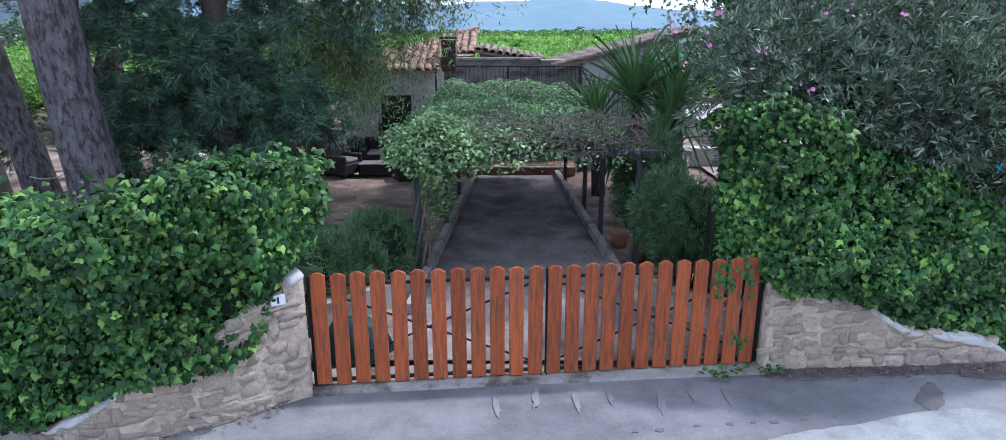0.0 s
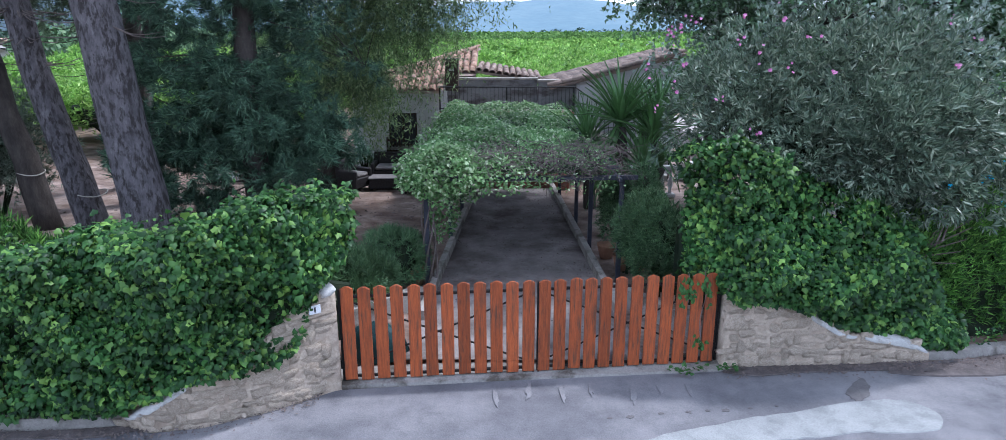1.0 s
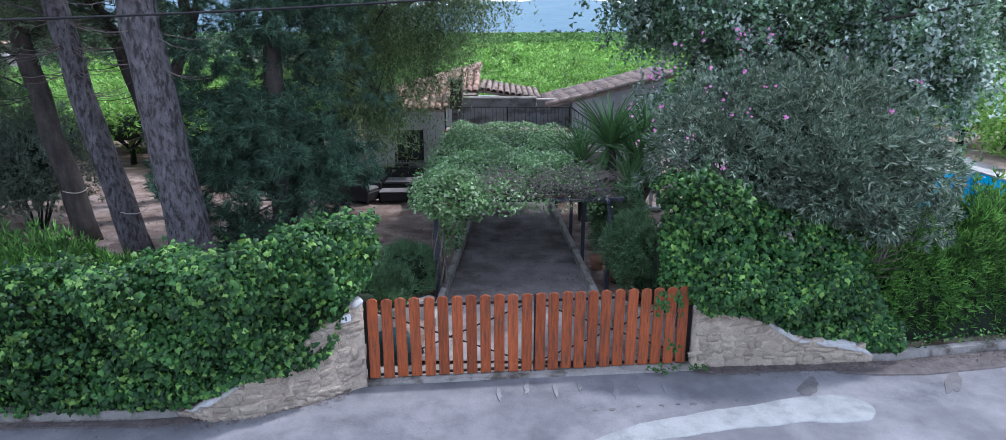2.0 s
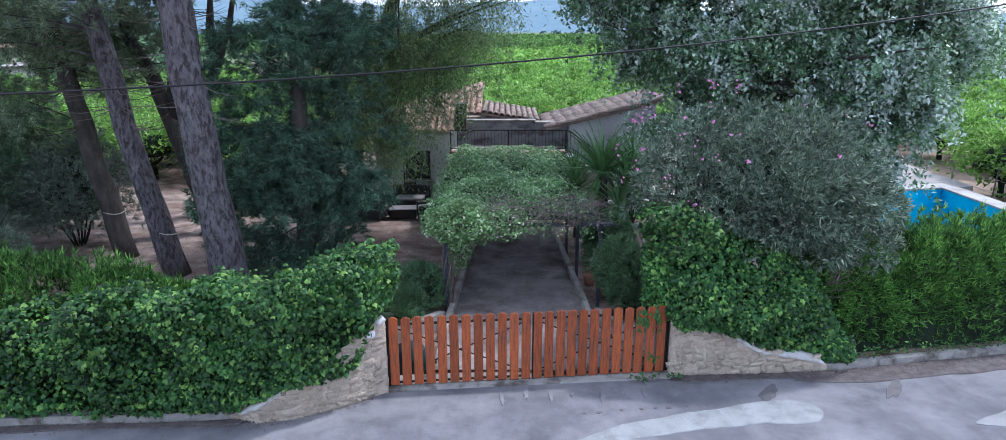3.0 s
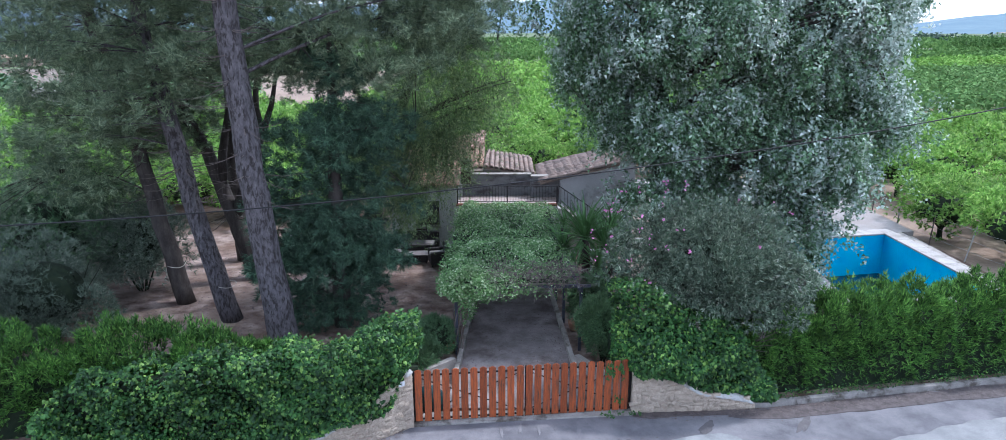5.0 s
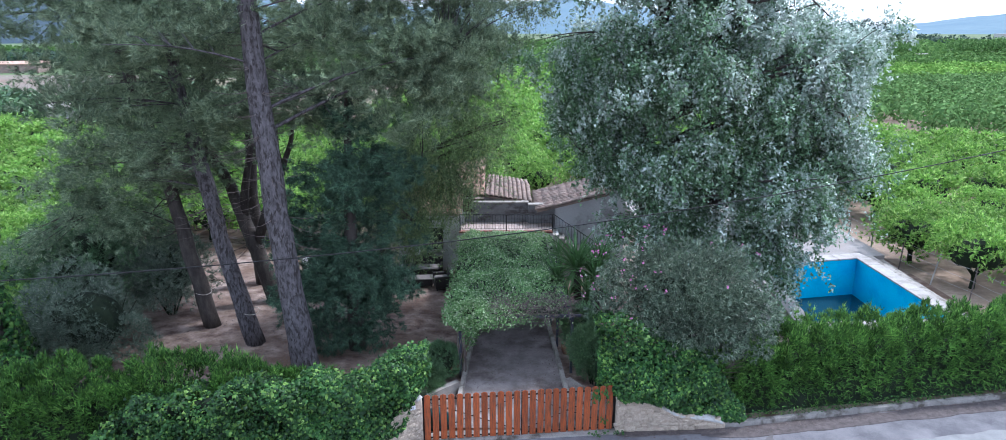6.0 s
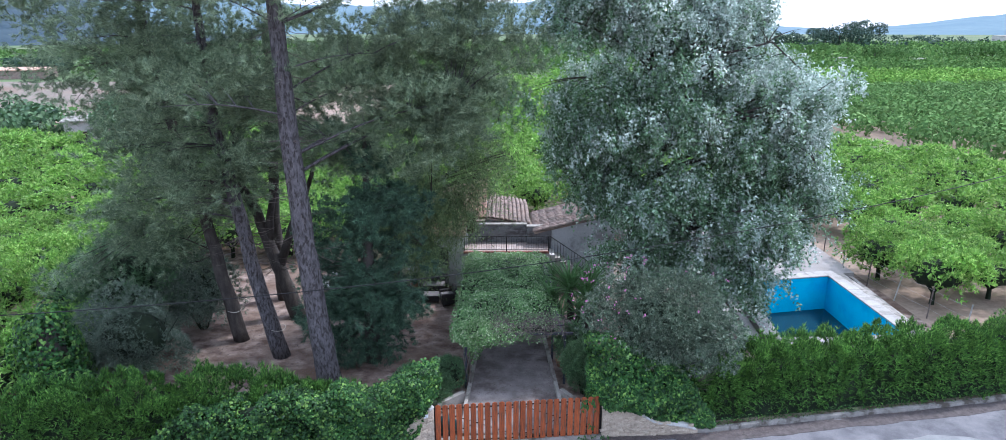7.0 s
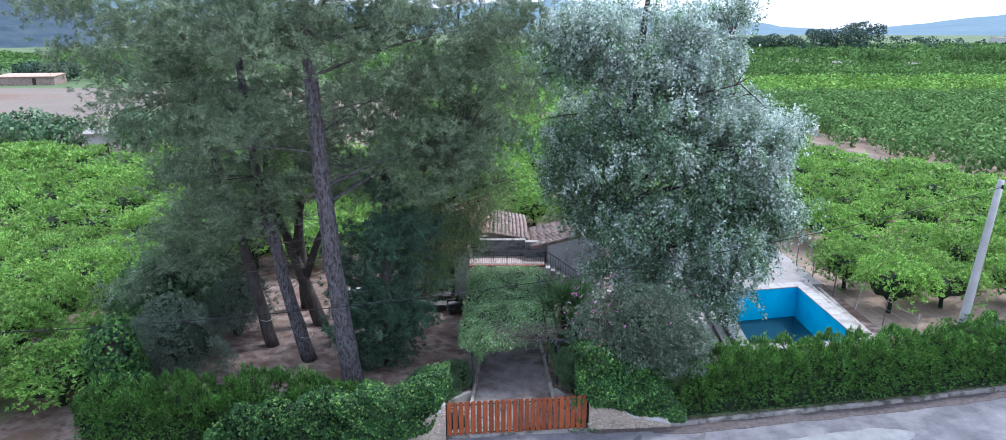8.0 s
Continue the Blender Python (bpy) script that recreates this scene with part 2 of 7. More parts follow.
M_MORTAR = material("wall_mortar", (0.44, 0.355, 0.275), (0.60, 0.50, 0.40), 7.0, 0.95, 1.0, fine=26, c=(0.30, 0.235, 0.18), cscale=2.6, cmix=(0.52, 0.7))
M_STONE = material("field_stone", (0.46, 0.375, 0.29), (0.68, 0.575, 0.465), 9.0, 0.92, 1.0, fine=30, vary=0.14, c=(0.38, 0.305, 0.235), cscale=5.0, cmix=(0.52, 0.7))
M_LIME = material("whitewashed_cap", (0.46, 0.45, 0.43), (0.62, 0.61, 0.59), 6.0, 0.9, 0.4, fine=50, c=(0.36, 0.34, 0.31), cscale=5.0)
M_GATE = material("stained_gate_wood", (0.44, 0.105, 0.03), (0.24, 0.062, 0.024), 4.0, 0.6, 0.45, (9, 9, 0.7), 22, 0.3, vary=0.24, c=(0.13, 0.06, 0.036), cscale=3.6, cmix=(0.50, 0.66))
M_IRON = material("black_iron", (0.012, 0.012, 0.013), (0.03, 0.028, 0.027), 12.0, 0.55, 0.2, metal=0.4)
M_STEEL = material("painted_steel_post", (0.035, 0.04, 0.06), (0.06, 0.065, 0.085), 8.0, 0.5, 0.2)
M_PLASTER = material("white_plaster", (0.60, 0.59, 0.57), (0.72, 0.71, 0.69), 1.5, 0.9, 0.2, fine=60, c=(0.48, 0.46, 0.44), cscale=0.9)
M_GREY = material("grey_render", (0.525, 0.525, 0.537), (0.65, 0.65, 0.663), 1.2, 0.92, 0.3, fine=50, c=(0.33, 0.32, 0.32), cscale=1.1)
M_PARAPET = material("weathered_parapet", (0.20, 0.20, 0.21), (0.28, 0.28, 0.285), 1.5, 0.92, 0.3, (1, 1, 2), 50, c=(0.11, 0.10, 0.10), cscale=1.6)
M_TILE = material("clay_roof_tile", (0.46, 0.26, 0.18), (0.60, 0.42, 0.33), 4.0, 0.9, 0.4, fine=40, vary=0.25, c=(0.24, 0.16, 0.12), cscale=3.0)
M_OLDTILE = material("mossy_roof_tile", (0.28, 0.195, 0.16), (0.38, 0.30, 0.255), 3.0, 0.92, 0.4, fine=40, vary=0.2, c=(0.20, 0.16, 0.14), cscale=1.4)
M_BRICK = material("red_brick_edge", (0.24, 0.095, 0.065), (0.32, 0.145, 0.105), 5.0, 0.85, 0.4, fine=50, vary=0.15, c=(0.18, 0.07, 0.05), cscale=2.0)
M_TERR = material("terrace_boards", (0.42, 0.33, 0.29), (0.55, 0.47, 0.43), 3.0, 0.8, 0.3, fine=40, vary=0.12)
M_SOOT = material("sooty_chimney", (0.05, 0.038, 0.03), (0.10, 0.075, 0.06), 6.0, 0.9, 0.4)
M_RATTAN = material("dark_rattan", (0.016, 0.014, 0.014), (0.035, 0.03, 0.03), 20.0, 0.6, 0.5, fine=120)
M_CUSHION = material("pale_cushion", (0.17, 0.155, 0.15), (0.23, 0.215, 0.21), 4.0, 0.95, 0.2)
M_DARKWOOD = material("dark_turned_wood", (0.03, 0.02, 0.016), (0.06, 0.035, 0.025), 5.0, 0.6, 0.2)
M_WHITE = material("white_plastic", (0.70, 0.71, 0.73), (0.78, 0.79, 0.8), 4.0, 0.5, 0.05)
M_BARK = material("pine_bark", (0.085, 0.076, 0.082), (0.185, 0.17, 0.178), 5.0, 0.95, 1.0, (1.8, 1.8, 0.7), 24, c=(0.045, 0.038, 0.038), cscale=7.0, cmix=(0.48, 0.60))
M_BARK2 = material("dark_bark", (0.05, 0.042, 0.038), (0.10, 0.085, 0.075), 4.0, 0.95, 0.9, (1.5, 1.5, 0.5), 20)
M_TWIG = material("dry_twig", (0.12, 0.095, 0.088), (0.22, 0.18, 0.165), 5.0, 0.95, 0.2)
M_ROPE = material("pale_rope", (0.45, 0.42, 0.36), (0.55, 0.52, 0.46), 20.0, 0.95, 0.2)
M_POOL = material("blue_pool_paint", (0.026, 0.60, 0.93), (0.034, 0.66, 0.95), 1.2, 0.55, 0.1, fine=40, c=(0.02, 0.52, 0.88), cscale=0.8)
M_COPING = material("pool_coping", (0.40, 0.375, 0.35), (0.49, 0.465, 0.44), 3.0, 0.9, 0.25, fine=50, vary=0.08, c=(0.31, 0.285, 0.26), cscale=1.5)
M_DECK = material("pale_deck_concrete", (0.29, 0.265, 0.245), (0.37, 0.345, 0.325), 0.9, 0.92, 0.2, fine=40, c=(0.32, 0.28, 0.255), cscale=0.5)
M_YARD = material("pinkish_yard_paving", (0.30, 0.23, 0.20), (0.40, 0.32, 0.29), 1.2, 0.92, 0.3, fine=30, c=(0.22, 0.16, 0.13), cscale=0.7)
M_RISER_SHADE = material("riser_shade", (0.035, 0.03, 0.03), (0.06, 0.055, 0.05), 5.0, 0.9, 0.3)
M_POLE = material("spun_concrete_pole", (0.42, 0.41, 0.40), (0.50, 0.49, 0.48), 2.0, 0.9, 0.2, fine=60)
M_CABLE = material("black_cable", (0.012, 0.012, 0.014), (0.02, 0.02, 0.022), 8.0, 0.6, 0.1)
M_POT = material("terracotta_pot", (0.30, 0.15, 0.09), (0.38, 0.21, 0.14), 6.0, 0.9, 0.3)
M_TEAL = material("teal_tarpaulin", (0.004, 0.03, 0.034), (0.01, 0.06, 0.066), 6.0, 0.5, 0.4)
M_SAND = material("sandy_clearing", (0.194, 0.155, 0.122), (0.259, 0.216, 0.176), 0.05, 0.95, 0.2, fine=2, c=(0.22, 0.15, 0.11), cscale=0.05)
M_SHED = material("pale_shed_block", (0.46, 0.44, 0.42), (0.56, 0.54, 0.52), 1.0, 0.9, 0.2)
# near-black for stems and for sheets that stand in for shade inside foliage
M_CORE = material("stems_and_inner_shade", (0.010, 0.020, 0.010), (0.024, 0.036, 0.016), 6.0, 0.95, 0.6)
M_PLATE = material("glazed_number_plate", (0.70, 0.72, 0.74), (0.76, 0.78, 0.8), 6.0, 0.3, 0.05)
M_INK = material("dark_ink", (0.02, 0.02, 0.025), (0.03, 0.03, 0.035), 6.0, 0.5, 0.0)

M_WATER = bpy.data.materials.new("stagnant_water")
M_WATER.use_nodes = True
_p = M_WATER.node_tree.nodes["Principled BSDF"]
_p.inputs["Base Color"].default_value, _p.inputs["Roughness"].default_value = (0.012, 0.035, 0.05, 1), 0.08
_p.inputs["Specular IOR Level"].default_value = 0.5
_t, _b = M_WATER.node_tree.nodes.new("ShaderNodeTexNoise"), M_WATER.node_tree.nodes.new("ShaderNodeBump")
_t.inputs["Scale"].default_value, _b.inputs["Strength"].default_value, _b.inputs["Distance"].default_value = 2.5, 0.12, 0.03
M_WATER.node_tree.links.new(_t.outputs["Fac"], _b.inputs["Height"])
M_WATER.node_tree.links.new(_b.outputs[0], _p.inputs["Normal"])

M_GLASS = bpy.data.materials.new("window_glass")
M_GLASS.use_nodes = True
_p = M_GLASS.node_tree.nodes["Principled BSDF"]
_p.inputs["Base Color"].default_value, _p.inputs["Roughness"].default_value = (0.05, 0.055, 0.062, 1), 0.08

L_IVY = leafy("ivy_leaf", (0.007, 0.034, 0.010), (0.052, 0.14, 0.032), (0.17, 0.30, 0.06), 0.5, 0.22, 0.28, 1.6, 0.48, 0.985)
L_CYP = leafy("hedge_cypress", (0.022, 0.06, 0.017), (0.12, 0.275, 0.052), (0.27, 0.49, 0.10), 0.6, 0.3, 0.3, 2.0, 0.42)
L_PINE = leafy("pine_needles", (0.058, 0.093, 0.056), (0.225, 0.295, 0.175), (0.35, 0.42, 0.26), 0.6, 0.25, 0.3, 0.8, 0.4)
L_CEDAR = leafy("dark_conifer_needles", (0.02, 0.05, 0.032), (0.075, 0.14, 0.085), (0.15, 0.235, 0.145), 0.6, 0.15, 0.3, 2.2, 0.45)
L_PEPPER = leafy("pepper_tree_leaf", (0.06, 0.10, 0.042), (0.165, 0.23, 0.095), (0.27, 0.33, 0.15), 0.5, 0.38)
L_POPLAR = leafy("poplar_leaf", (0.045, 0.095, 0.042), (0.215, 0.36, 0.19), (0.55, 0.65, 0.55), 0.45, 0.4, 0.45, 1.4, 0.36, 0.92)
L_SILVER = leafy("poplar_leaf_underside", (0.19, 0.27, 0.20), (0.50, 0.59, 0.53), (0.80, 0.85, 0.82), 0.5, 0.4, 0.4, 1.4, 0.32)
L_OLEAN = leafy("oleander_leaf", (0.036, 0.062, 0.042), (0.145, 0.20, 0.135), (0.29, 0.335, 0.25), 0.45, 0.2, 0.35, 1.8, 0.45)
L_VINE = leafy("pergola_vine_leaf", (0.062, 0.15, 0.045), (0.215, 0.37, 0.135), (0.50, 0.60, 0.38), 0.5, 0.3, 0.3, 1.3, 0.4, 0.95)
L_CITRUS = leafy("citrus_leaf", (0.08, 0.18, 0.03), (0.235, 0.425, 0.08), (0.40, 0.55, 0.16), 0.45, 0.4, 0.4, 0.9, 0.4)
L_OLIVE = leafy("olive_leaf", (0.055, 0.115, 0.035), (0.135, 0.24, 0.075), (0.19, 0.29, 0.11), 0.9, 0.2, 0.05, 0.25, 0.35)
L_FAR = leafy("far_field_leaf", (0.06, 0.125, 0.035), (0.115, 0.21, 0.057), (0.17, 0.27, 0.085), 0.9, 0.2, 0.05, 0.06, 0.3)
L_GROVE = leafy("far_citrus_leaf", (0.075, 0.16, 0.03), (0.165, 0.30, 0.062), (0.25, 0.38, 0.10), 0.9, 0.2, 0.05, 0.12, 0.35)
L_BUSH = leafy("dark_shrub_leaf", (0.035, 0.08, 0.036), (0.11, 0.20, 0.092), (0.20, 0.30, 0.15), 0.5, 0.2, 0.3, 1.6, 0.4)
L_GREYB = leafy("grey_shrub_leaf", (0.06, 0.088, 0.062), (0.165, 0.21, 0.155), (0.28, 0.32, 0.24), 0.6, 0.2, 0.3, 1.4, 0.4)
L_YUCCA = leafy("yucca_blade", (0.04, 0.10, 0.032), (0.105, 0.21, 0.07), (0.22, 0.32, 0.12), 0.36, 0.2, 0.45, 2.5, 0.35)
L_WOOD = leafy("far_wood_leaf", (0.018, 0.045, 0.028), (0.04, 0.075, 0.05), (0.06, 0.10, 0.07), 0.7, 0.1)
L_PETAL = leafy("pink_petal", (0.46, 0.10, 0.31), (0.58, 0.20, 0.43), (0.66, 0.40, 0.55), 0.6, 0.4)


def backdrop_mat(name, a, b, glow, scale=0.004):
    """Far hills: a plain backdrop whose emission adds bluish haze to its colour."""
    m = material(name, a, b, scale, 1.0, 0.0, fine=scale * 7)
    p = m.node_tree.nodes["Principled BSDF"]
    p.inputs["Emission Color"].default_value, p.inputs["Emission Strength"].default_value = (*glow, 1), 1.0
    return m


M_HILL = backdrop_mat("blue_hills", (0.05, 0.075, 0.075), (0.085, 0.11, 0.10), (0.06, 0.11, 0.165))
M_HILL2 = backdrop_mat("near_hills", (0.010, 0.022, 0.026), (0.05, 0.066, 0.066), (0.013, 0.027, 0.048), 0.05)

# ---- the setting: ground, road, yard ----
def road_edge(x):
    """y of the road's edge before the gate and the hedges."""
    xs = [-60, -14, -8.8, -6.5, -4.1, -1.6, 3.6, 7.0, 10.8, 16.2, 21.2, 60]
    ys = [-3.4, 4.9, 5.75, 5.9, 6.0, 6.90, 7.50, 7.72, 8.40, 9.32, 10.35, 17.6]
    return float(np.interp(x, xs, ys))


def steps(lo, hi, n):
    return [lo + (hi - lo) * i / n for i in range(n + 1)]


_near = steps(-60, 60, 120)
_gx = [-4400, -3000, -2000, -1300, -800, -500, -300, -180, -110, -80] + _near + [80, 110, 180, 300, 500, 800, 1300, 2000, 3000, 4400]
_gy = [-4400, -2000, -900, -400, -200, -100, -60] + steps(-40, 80, 120) + [110, 150, 200, 280, 400, 600, 900, 1400, 2200, 3200, 4400]


def ground_z(x, y):
    """Level yard a little above the road; gentle furrows and bumps."""
    if y < road_edge(x) + 0.05 or y < -3:
        return -0.06
    far = min(1.0, max(0.0, (y - road_edge(x)) / 1.5))
    return 0.06 * far + 0.05 * noise.noise((x * 0.6, y * 0.6, 0.0)) * far + 0.02 * noise.noise((x * 2.1, y * 2.1, 3.0)) * far


def in_pool(x, y):
    return 10.9 < x < 17.6 and 12.2 < y < 20.6


g = Geo().grid(lambda x, y: (x, y, -2.6 if in_pool(x, y) else ground_z(x, y)), _gx, _gy)
gm = g.mesh("ground", True)
gm.materials.append(M_DIRT)
gm.materials.append(M_FIELD)
gm.materials.append(M_FARF)
_c = np.zeros(len(gm.polygons) * 3)
gm.polygons.foreach_get("center", _c)
_c = _c.reshape(-1, 3)
gm.polygons.foreach_set("material_index", ((_c[:, 1] > 30) | (_c[:, 0] > 19) | (_c[:, 0] < -18)).astype(np.int32) + (_c[:, 1] > 150))
solo("ground", gm, M_DIRT, "dry reddish earth with bare field soil reaching the hills", "ground", kind="structure")

# road, with a slight crown, and its pale repairs
_rx = steps(-60, 60, 160)
g = Geo().grid(lambda x, v: (x, road_edge(x) - 5.6 * v + 0.03 * noise.noise((x * 0.9, v * 3, 1)), 0.0 + 0.02 * math.sin(v * math.pi)), _rx, steps(0, 1, 14))
g.f = [q[::-1] for q in g.f]
solo("road", g, M_ROAD, "worn grey asphalt lane with pale dusty patches", "road", kind="structure", smooth=True)


def blot(name, cx, cy, rx, ry, rot, mat, label, cat, z, seed, wob=0.25, taper=0.0):
    """A thin irregular blot lying on the road."""
    g, n = Geo(), 40
    pts = []
    for k in range(n):
        a = 2 * math.pi * k / n
        r = 1 + wob * noise.noise((math.cos(a) * 1.6 + seed * 5, math.sin(a) * 1.6, seed)) + 0.08 * noise.noise((math.cos(a) * 6, math.sin(a) * 6, seed))
        x, y = rx * r * math.cos(a), ry * r * math.sin(a) * (1 - taper * math.cos(a))
        c, s = math.cos(radians(rot)), math.sin(radians(rot))
        pts.append((x * c - y * s, x * s + y * c))
    g.v = [(0, 0, 0.006)] + [(x * 0.96, y * 0.96, 0.006) for x, y in pts] + [(x, y, -0.002) for x, y in pts]
    for k in range(n):
        j = (k + 1) % n
        g.f += [(0, 1 + k, 1 + j), (1 + k, 1 + n + k, 1 + n + j, 1 + j)]
    return solo(name, g, mat, label, cat, (cx, cy, z), kind="structure")


def smear(name, spine, mat, label, cat, z, seed):
    """A thin trowelled strip along a spine of (x, y, half width), with ragged edges."""
    g, us = Geo(), steps(0, 1, 60)
    q = np.linspace(0, 1, len(spine))
    f = lambda u, k: float(np.interp(u, q, [s[k] for s in spine]))
    for u in us:
        x, y, w = f(u, 0), f(u, 1), f(u, 2)
        dx, dy = f(min(1, u + .03), 0) - f(max(0, u - .03), 0), f(min(1, u + .03), 1) - f(max(0, u - .03), 1)
        k = math.hypot(dx, dy)
        e = min(1.0, (1 - u) * 9 + 0.02) ** 0.5 * min(1.0, u * 12 + 0.02) ** 0.5
        for sd in (-1, 1):
            ww = w * e * (1 + 0.22 * noise.noise((x * 1.3, sd * 4, seed)) + 0.10 * noise.noise((x * 5, sd * 4, seed)))
            for kk, zz in ((1.0, -0.012), (0.95, 0.006)) if sd < 0 else ((0.95, 0.006), (1.0, -0.012)):
                g.v.append((x - dy / k * sd * ww * kk, y + dx / k * sd * ww * kk, z + zz))
    for i in range(len(us) - 1):
        for j in range(3):
            o = i * 4 + j
            g.f.append((o, o + 4, o + 5, o + 1))
    return solo(name, g, mat, label, cat, kind="structure")


smear("road_patch", [(1.2, 5.0, 0.16), (2.6, 5.66, 0.22), (3.8, 6.0, 0.26), (4.9, 6.22, 0.30), (5.6, 6.28, 0.40), (6.02, 6.3, 0.36)], M_PATCH, "long pale concrete repair in the asphalt", "road patch", 0.022, 1)
smear("road_patch", [(8.4, 5.9, 0.1), (9.4, 6.1, 0.28), (11.0, 6.4, 0.55), (13.0, 6.8, 0.6), (15.5, 7.3, 0.5)], M_PATCH2, "pale concrete repair in the asphalt", "road patch", 0.024, 2)
for _i, (_x, _y, _a, _b) in enumerate([(5.34, 6.9, 0.12, 0.32), (7.65, 7.0, 0.11, 0.40), (3.42, 6.4, 0.05, 0.035), (2.95, 6.36, 0.04, 0.025), (2.6, 6.33, 0.035, 0.02), (2.2, 6.25, 0.05, 0.03), (1.95, 6.22, 0.03, 0.02), (3.2, 6.39, 0.03, 0.02), (3.75, 6.45, 0.03, 0.02), (4.1, 6.5, 0.025, 0.018)]):
    blot("damp_spot", _x, _y, _a, _b, -38 if _b > 0.1 else 8, M_STAIN, "dark damp spot on the asphalt", "stain", 0.014, 10 + _i, 0.6)

for _i, (_x, _y, _l, _r) in enumerate([(0.98, 6.85, 0.17, 84), (1.42, 6.78, 0.15, 92), (1.8, 6.9, 0.12, 88), (2.35, 6.82, 0.2, 80), (2.72, 6.95, 0.12, 86), (0.55, 6.7, 0.14, 95), (3.1, 6.88, 0.1, 90)]):
    blot("lime_streak", _x, _y, _l * 1.3, 0.035, _r, M_SCUFF, "faint pale streak on the asphalt before the gate", "stain", 0.0145, 40 + _i, 0.7)

# concrete sill under the gate, kerbs along the hedges
def along(points, prof, n=None):
    """A strip with the cross-section prof (offset to the left, height) along ground points."""
    g = Geo()
    for i, p in enumerate(points):
        a, b = Vector(points[max(i - 1, 0)]), Vector(points[min(i + 1, len(points) - 1)])
        d = (b - a).normalized()
        nx, ny = -d.y, d.x
        for o, z in prof:
            g.v.append((p[0] + nx * o, p[1] + ny * o, z))
    k = len(prof)
    for i in range(len(points) - 1):
        for j in range(k - 1):
            a = i * k + j
            g.f.append((a, a + 1, a + k + 1, a + k)[::-1])
    g.f += [tuple(range(k)), tuple((len(points) - 1) * k + j for j in range(k))[::-1]]
    return g


_jag = lambda x, s: 0.025 * noise.noise((x * 3.1, s, 0.4))
solo("gate_sill", along([(x, 7.1 + (x + 1.6) * 0.0865) for x in steps(-1.75, 3.85, 20)], [(-0.15, -0.05), (-0.13, 0.035), (0.30, 0.075), (0.32, -0.05)]), M_KERB, "cracked pale concrete sill under the gate", "sill", kind="structure")
solo("kerb_right", along([(x, road_edge(x) + 0.02 + _jag(x, 1)) for x in steps(6.3, 40, 90)], [(0.0, -0.05), (0.02, 0.13), (0.15, 0.14), (0.2, -0.05)]), M_KERB, "low rough concrete kerb along the hedge", "kerb", kind="structure")
solo("kerb_left", along([(x, road_edge(x) + 0.02 + _jag(x, 2)) for x in steps(-30, -3.95, 70)], [(0.0, -0.05), (0.02, 0.14), (0.2, 0.15), (0.26, -0.05)]), M_KERB, "low rough concrete kerb along the hedge", "kerb", kind="structure")

smear("gutter_grit", [(x, road_edge(x) - 0.27, 0.26 + 0.12 * noise.noise((x * 0.9, 0, 0)) + 0.05 * noise.noise((x * 3.1, 0, 2))) for x in steps(6.0, 26, 70)], M_GRIT, "brownish grit and dry litter along the kerb", "grit", 0.02, 5)
smear("gutter_grit", [(x, road_edge(x) - 0.10, 0.08 + 0.06 * noise.noise((x * 1.3, 3, 0))) for x in steps(-14, -1.9, 40)], M_GRIT, "dark grit and dry litter along the wall", "grit", 0.02, 6)
smear("gutter_grit", [(x, road_edge(x) - 0.12, 0.10 + 0.06 * noise.noise((x * 1.3, 6, 0))) for x in steps(3.7, 6.4, 14)], M_GRIT, "dark grit and dry leaves along the wall", "grit", 0.02, 7)

# driveway slab with its two kerbs
_DL, _DR = lambda y: -0.78 + (y - 8) * 0.055, lambda y: 2.62 - (y - 8) * 0.05
solo("driveway", Geo().grid(lambda y, u: (_DL(y) + (_DR(y) - _DL(y)) * u, y, 0.115 + 0.012 * noise.noise((u * 5, y, 2))), steps(7.55, 18.2, 40), steps(0, 1, 14)), M_DRIVE, "dusty dark concrete driveway with fallen leaves", "driveway", kind="structure", smooth=True).data.flip_normals()
solo("driveway_kerb_left", along([(_DL(y), y) for y in steps(8.9, 18.2, 30)][::-1], [(-0.02, 0.0), (-0.01, 0.26), (0.11, 0.27), (0.13, 0.0)]), M_CONC, "pale concrete kerb beside the driveway", "kerb", kind="structure")
solo("driveway_kerb_right", along([(_DR(y) + 0.02, y) for y in steps(8.9, 18.2, 30)][::-1], [(-0.12, 0.0), (-0.11, 0.26), (0.01, 0.27), (0.02, 0.0)]), M_CONC, "pale concrete kerb beside the driveway", "kerb", kind="structure")
solo("yard_ramp", along([(-2.4, 7.9), (-1.6, 8.8), (-0.75, 9.6)], [(-0.09, 0.0), (-0.08, 0.42), (0.08, 0.42), (0.1, 0.0)]), M_CONC, "pale low concrete edging behind the gate", "kerb", kind="structure")
solo("yard_ramp", along([(3.7, 8.3), (3.1, 9.0), (2.6, 9.8)], [(-0.09, 0.0), (-0.08, 0.40), (0.08, 0.40), (0.1, 0.0)]), M_CONC, "pale low concrete edging behind the gate", "kerb", kind="structure")

# ---- stone walls beside the gate ----
STONES = []
for _k in range(9):
    _g = Geo().box((0, 0, 0), (1, 1, 1), None, 0.2)
    _r = np.random.default_rng(40 + _k)
    _g.v = [(x + _r.uniform(-.14, .14), y + _r.uniform(-.12, .12), z + _r.uniform(-.16, .16)) for x, y, z in _g.v]
    _me = _g.mesh("stone", True)
    _me.materials.append(M_STONE)
    STONES.append(_me)


